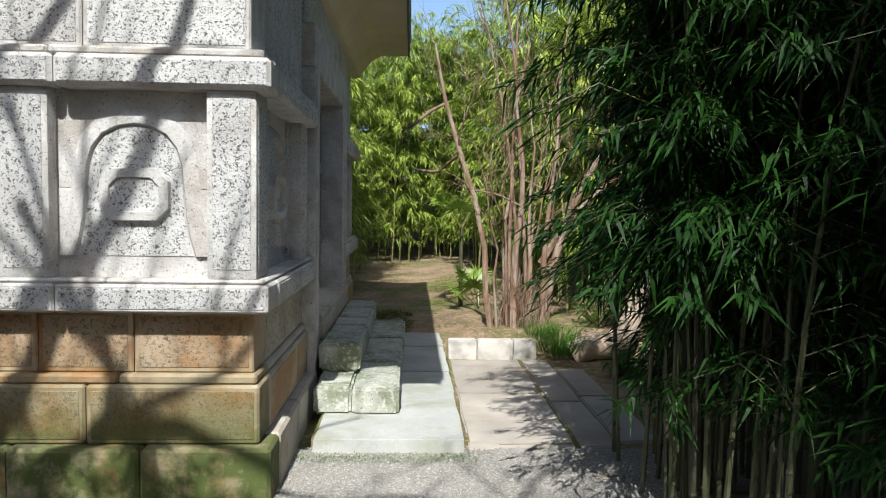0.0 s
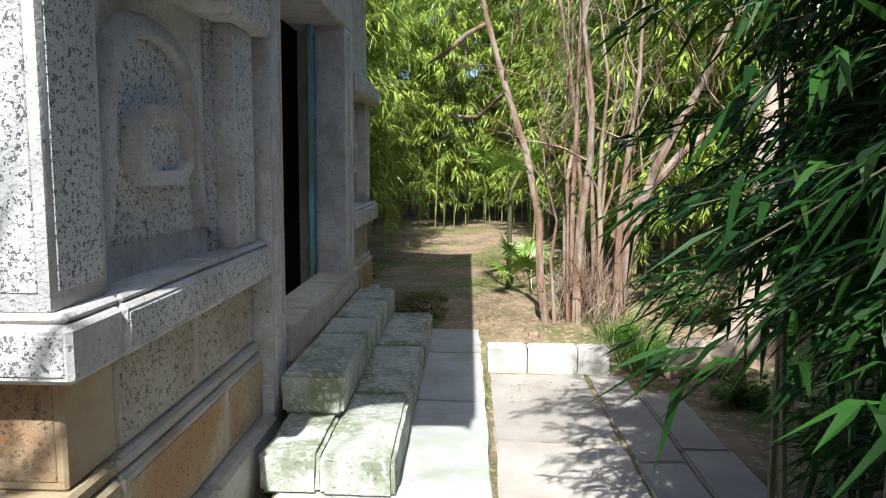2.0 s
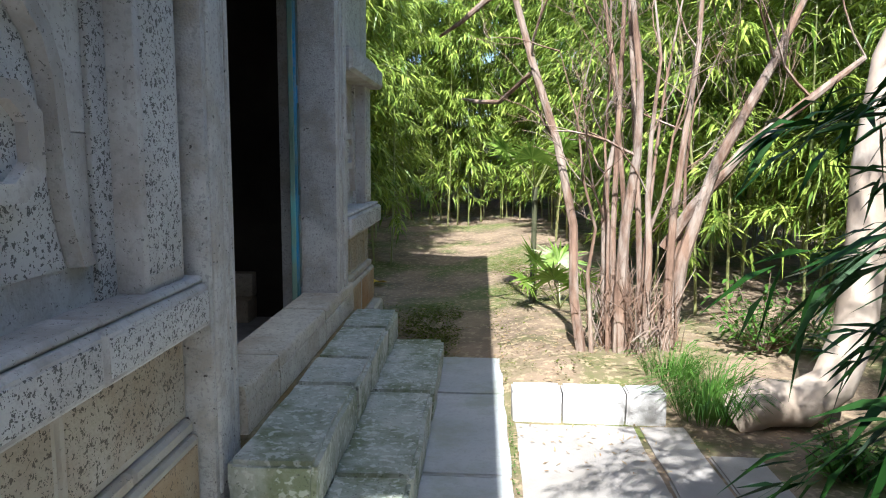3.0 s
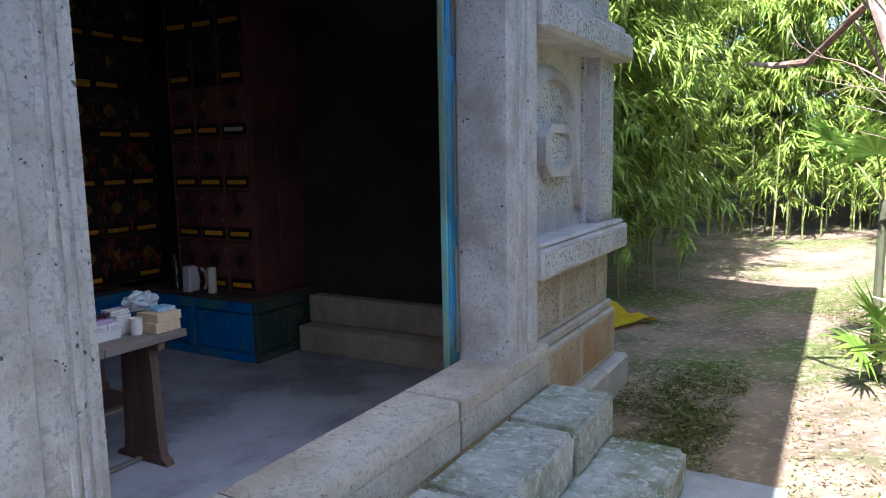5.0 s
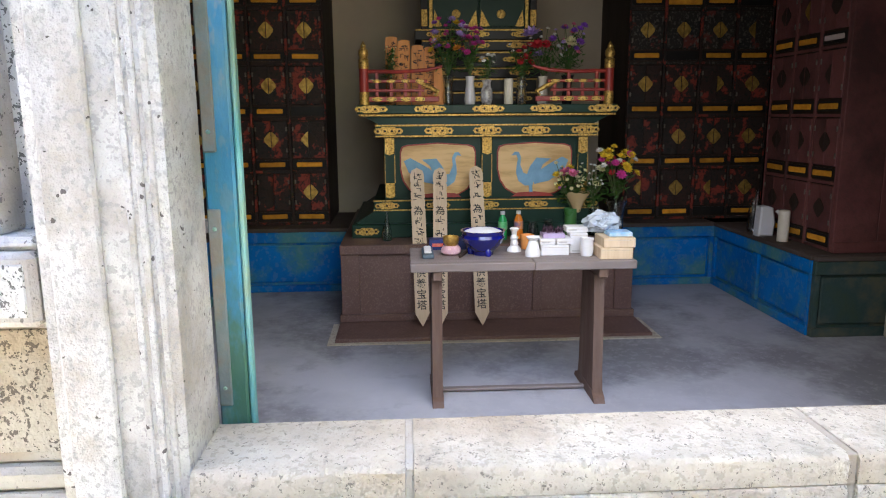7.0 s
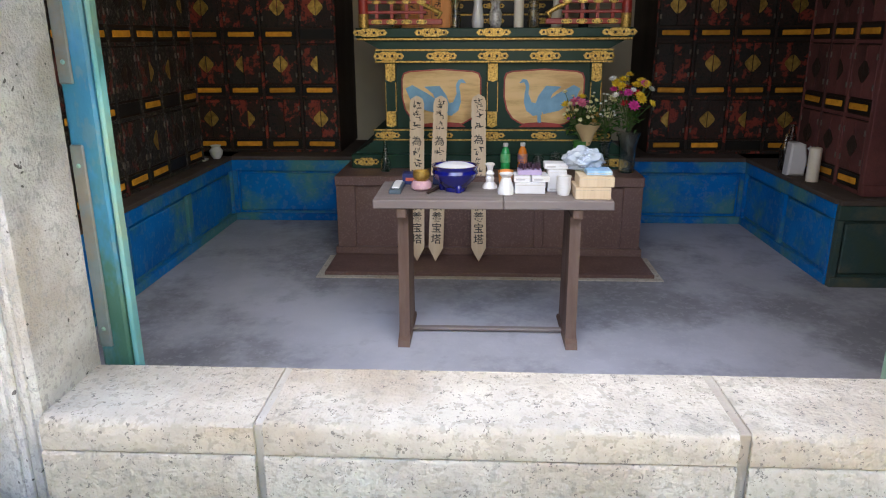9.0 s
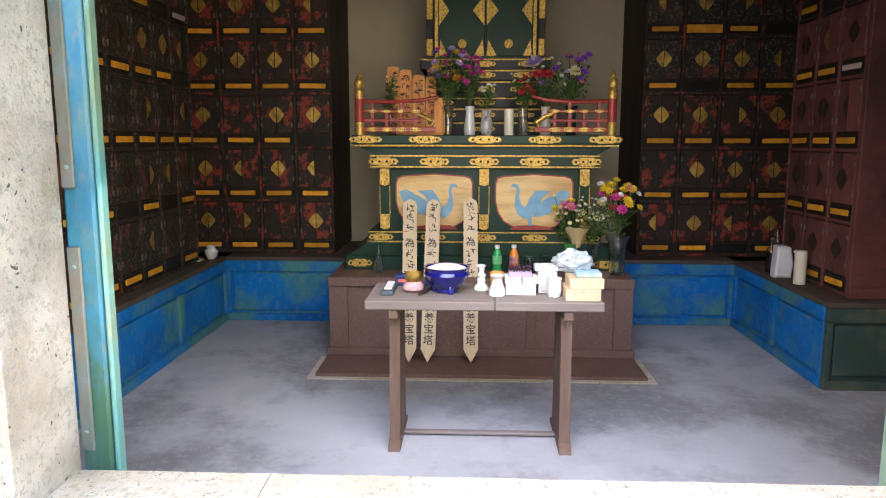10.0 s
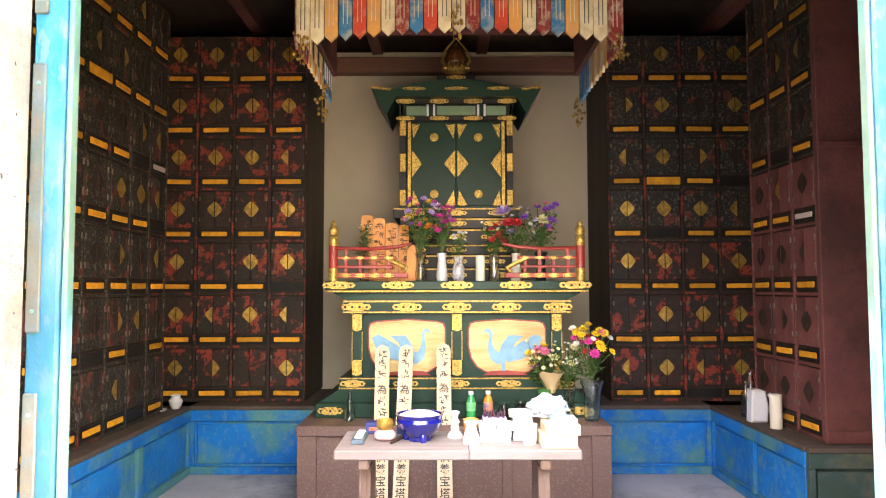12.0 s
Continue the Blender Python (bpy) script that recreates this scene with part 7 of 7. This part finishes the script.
def leafy_bush(loc, size, count, seed, label):
    q = random.Random(seed)
    root = thing("leafy_bush", loc, label, "bush")
    bm, cl = bmesh.new(), Cloud()
    for _ in range(count):
        d = Vector((q.uniform(-1, 1), q.uniform(-1, 1), q.uniform(0.3, 1.3))).normalized()
        L = size * q.uniform(0.5, 1.0)
        tube(bm, [Vector(loc), Vector(loc) + d * L], [0.005, 0.002], 3)
        for k in range(9):
            p = d * L * (0.35 + 0.65 * k / 8)
            e = Vector((q.uniform(-1, 1), q.uniform(-1, 1), q.uniform(-0.3, 0.6))).normalized()
            cl.blade(p, e, e.cross(Vector((0.2, 0.1, 1))).normalized(), q.uniform(0.06, 0.11), q.uniform(0.03, 0.05), 0.2)
    part("stem_spray", bm, M["bark"], root)
    under("foliage", cl.mesh("foliage", LEAF_GRASS), root)


leafy_bush((2.55, 9.2, 0.05), 0.75, 60, 5, "low broad-leaved green bush behind the curved trunk")
leafy_bush((3.1, 9.0, 0.05), 0.7, 50, 6, "low broad-leaved green bush on the bank")
leafy_bush((2.3, 7.3, -0.12), 0.35, 40, 7, "low green weeds beside the paving")
leafy_bush((2.7, 6.6, -0.12), 0.4, 40, 8, "low green weeds under the bamboo")

cl = Cloud()
q = random.Random(77)
for i in range(7600):
    x, y = q.uniform(-3.0, 3.2), 9.1 + 11 * q.random() ** 1.4
    if i % 12 == 0:
        x, y = q.uniform(0.4, 2.6), q.uniform(7.2, 9.6)
    a = q.uniform(0, 6.28)
    cl.blade(Vector((x, y, ground_z(x, y) + 0.012)), Vector((math.cos(a), math.sin(a), q.uniform(-0.05, 0.25))).normalized(), Vector((-math.sin(a), math.cos(a), q.uniform(-0.4, 0.4))).normalized(), q.uniform(0.025, 0.065), q.uniform(0.007, 0.014))
tagged(new("fallen_leaves", cl.mesh("fallen_leaves", LEAF_DRY)), "dry brown bamboo leaves lying on the earth", "leaves", kind="stuff")

bm = bmesh.new()
sheet = []
for v in range(9):
    row = []
    for u in range(11):
        a, b = u / 10, v / 8
        x, y = -1.55 + 0.58 * a * (1 - 0.6 * b), 12.55 - 0.55 * b - 0.12 * a
        fold = 0.05 * abs(math.sin(7.0 * a + 3.0 * b)) + 0.04 * abs(noise.noise((a * 6, b * 6, 2)))
        row.append(bm.verts.new((x, y, ground_z(x, y) + 0.015 + fold + 0.14 * max(0.0, 1 - 2.2 * a) * (1 - b))))
    sheet.append(row)
for r0, r1 in zip(sheet, sheet[1:]):
    for i in range(10):
        bm.faces.new((r0[i], r0[i + 1], r1[i + 1], r1[i]))
bmesh.ops.solidify(bm, geom=bm.faces[:], thickness=0.006)
tagged(part("plastic_sheet", bm, M["yellow"], smooth=True), "crumpled yellow plastic sheet lying on the earth", "plastic sheet")
net = thing("net_fence", (5.2, 11.0, 0.0), "green net fence between metal posts", "fence")
part("net", boxes((4.3, 6.4, 10.99, 11.0, 0.9, 2.3)), M["netgreen"], net)
for px in (4.3, 5.35, 6.4):
    part("post", lathe(bmesh.new(), [(0.025, -0.2), (0.025, 2.4)], (px, 11.04, 0.0), 8), M["culmdark"], net)

# moss and weeds along the slab edges
cl = Cloud()
q = random.Random(5)
for i in range(1300):
    if i % 3:
        x, y = q.uniform(-0.75, 0.5), q.gauss(4.80, 0.06)
    else:
        x, y = q.gauss(0.445, 0.012), 4.95 + 3.1 * q.random()
    a = q.uniform(0, 6.28)
    d = Vector((math.cos(a), math.sin(a), q.uniform(0.3, 2.0))).normalized()
    cl.blade(Vector((x, y, ground_z(x, y) + 0.01)), d, d.cross(Vector((0.2, 0.1, 1))).normalized(), q.uniform(0.01, 0.028), q.uniform(0.004, 0.01), 0.2)
tagged(new("edge_moss", cl.mesh("edge_moss", LEAF_GRASS)), "low moss and weeds along the slab edges", "moss", kind="stuff")

# moss cushions on the trodden earth
cl = Cloud()
q = random.Random(8)
for cx, cy, sx, sy, n in ((-0.27, 10.2, 0.34, 0.42, 11000), (0.75, 12.2, 0.16, 0.7, 6000), (0.52, 13.6, 0.25, 0.4, 1400), (-0.1, 9.5, 0.22, 0.2, 900), (0.6, 8.75, 0.25, 0.2, 600)):
    for _ in range(n):
        x, y = q.gauss(cx, sx), q.gauss(cy, sy)
        if noise.noise((x * 2.2, y * 2.2, 5.0)) + 0.5 * noise.noise((x * 9.0, y * 9.0, 1.0)) < q.uniform(-0.6, 0.45):
            continue
        a = q.uniform(0, 6.28)
        d = Vector((math.cos(a), math.sin(a), q.uniform(0.1, 0.9))).normalized()
        cl.blade(Vector((x, y, ground_z(x, y) + 0.004)), d, d.cross(Vector((0.2, 0.1, 1))).normalized(), q.uniform(0.012, 0.03), q.uniform(0.012, 0.022), 0.2)
tagged(new("moss_cushions", cl.mesh("moss_cushions", LEAF_MOSS)), "low yellow-green moss cushions on the trodden earth", "moss", kind="stuff")
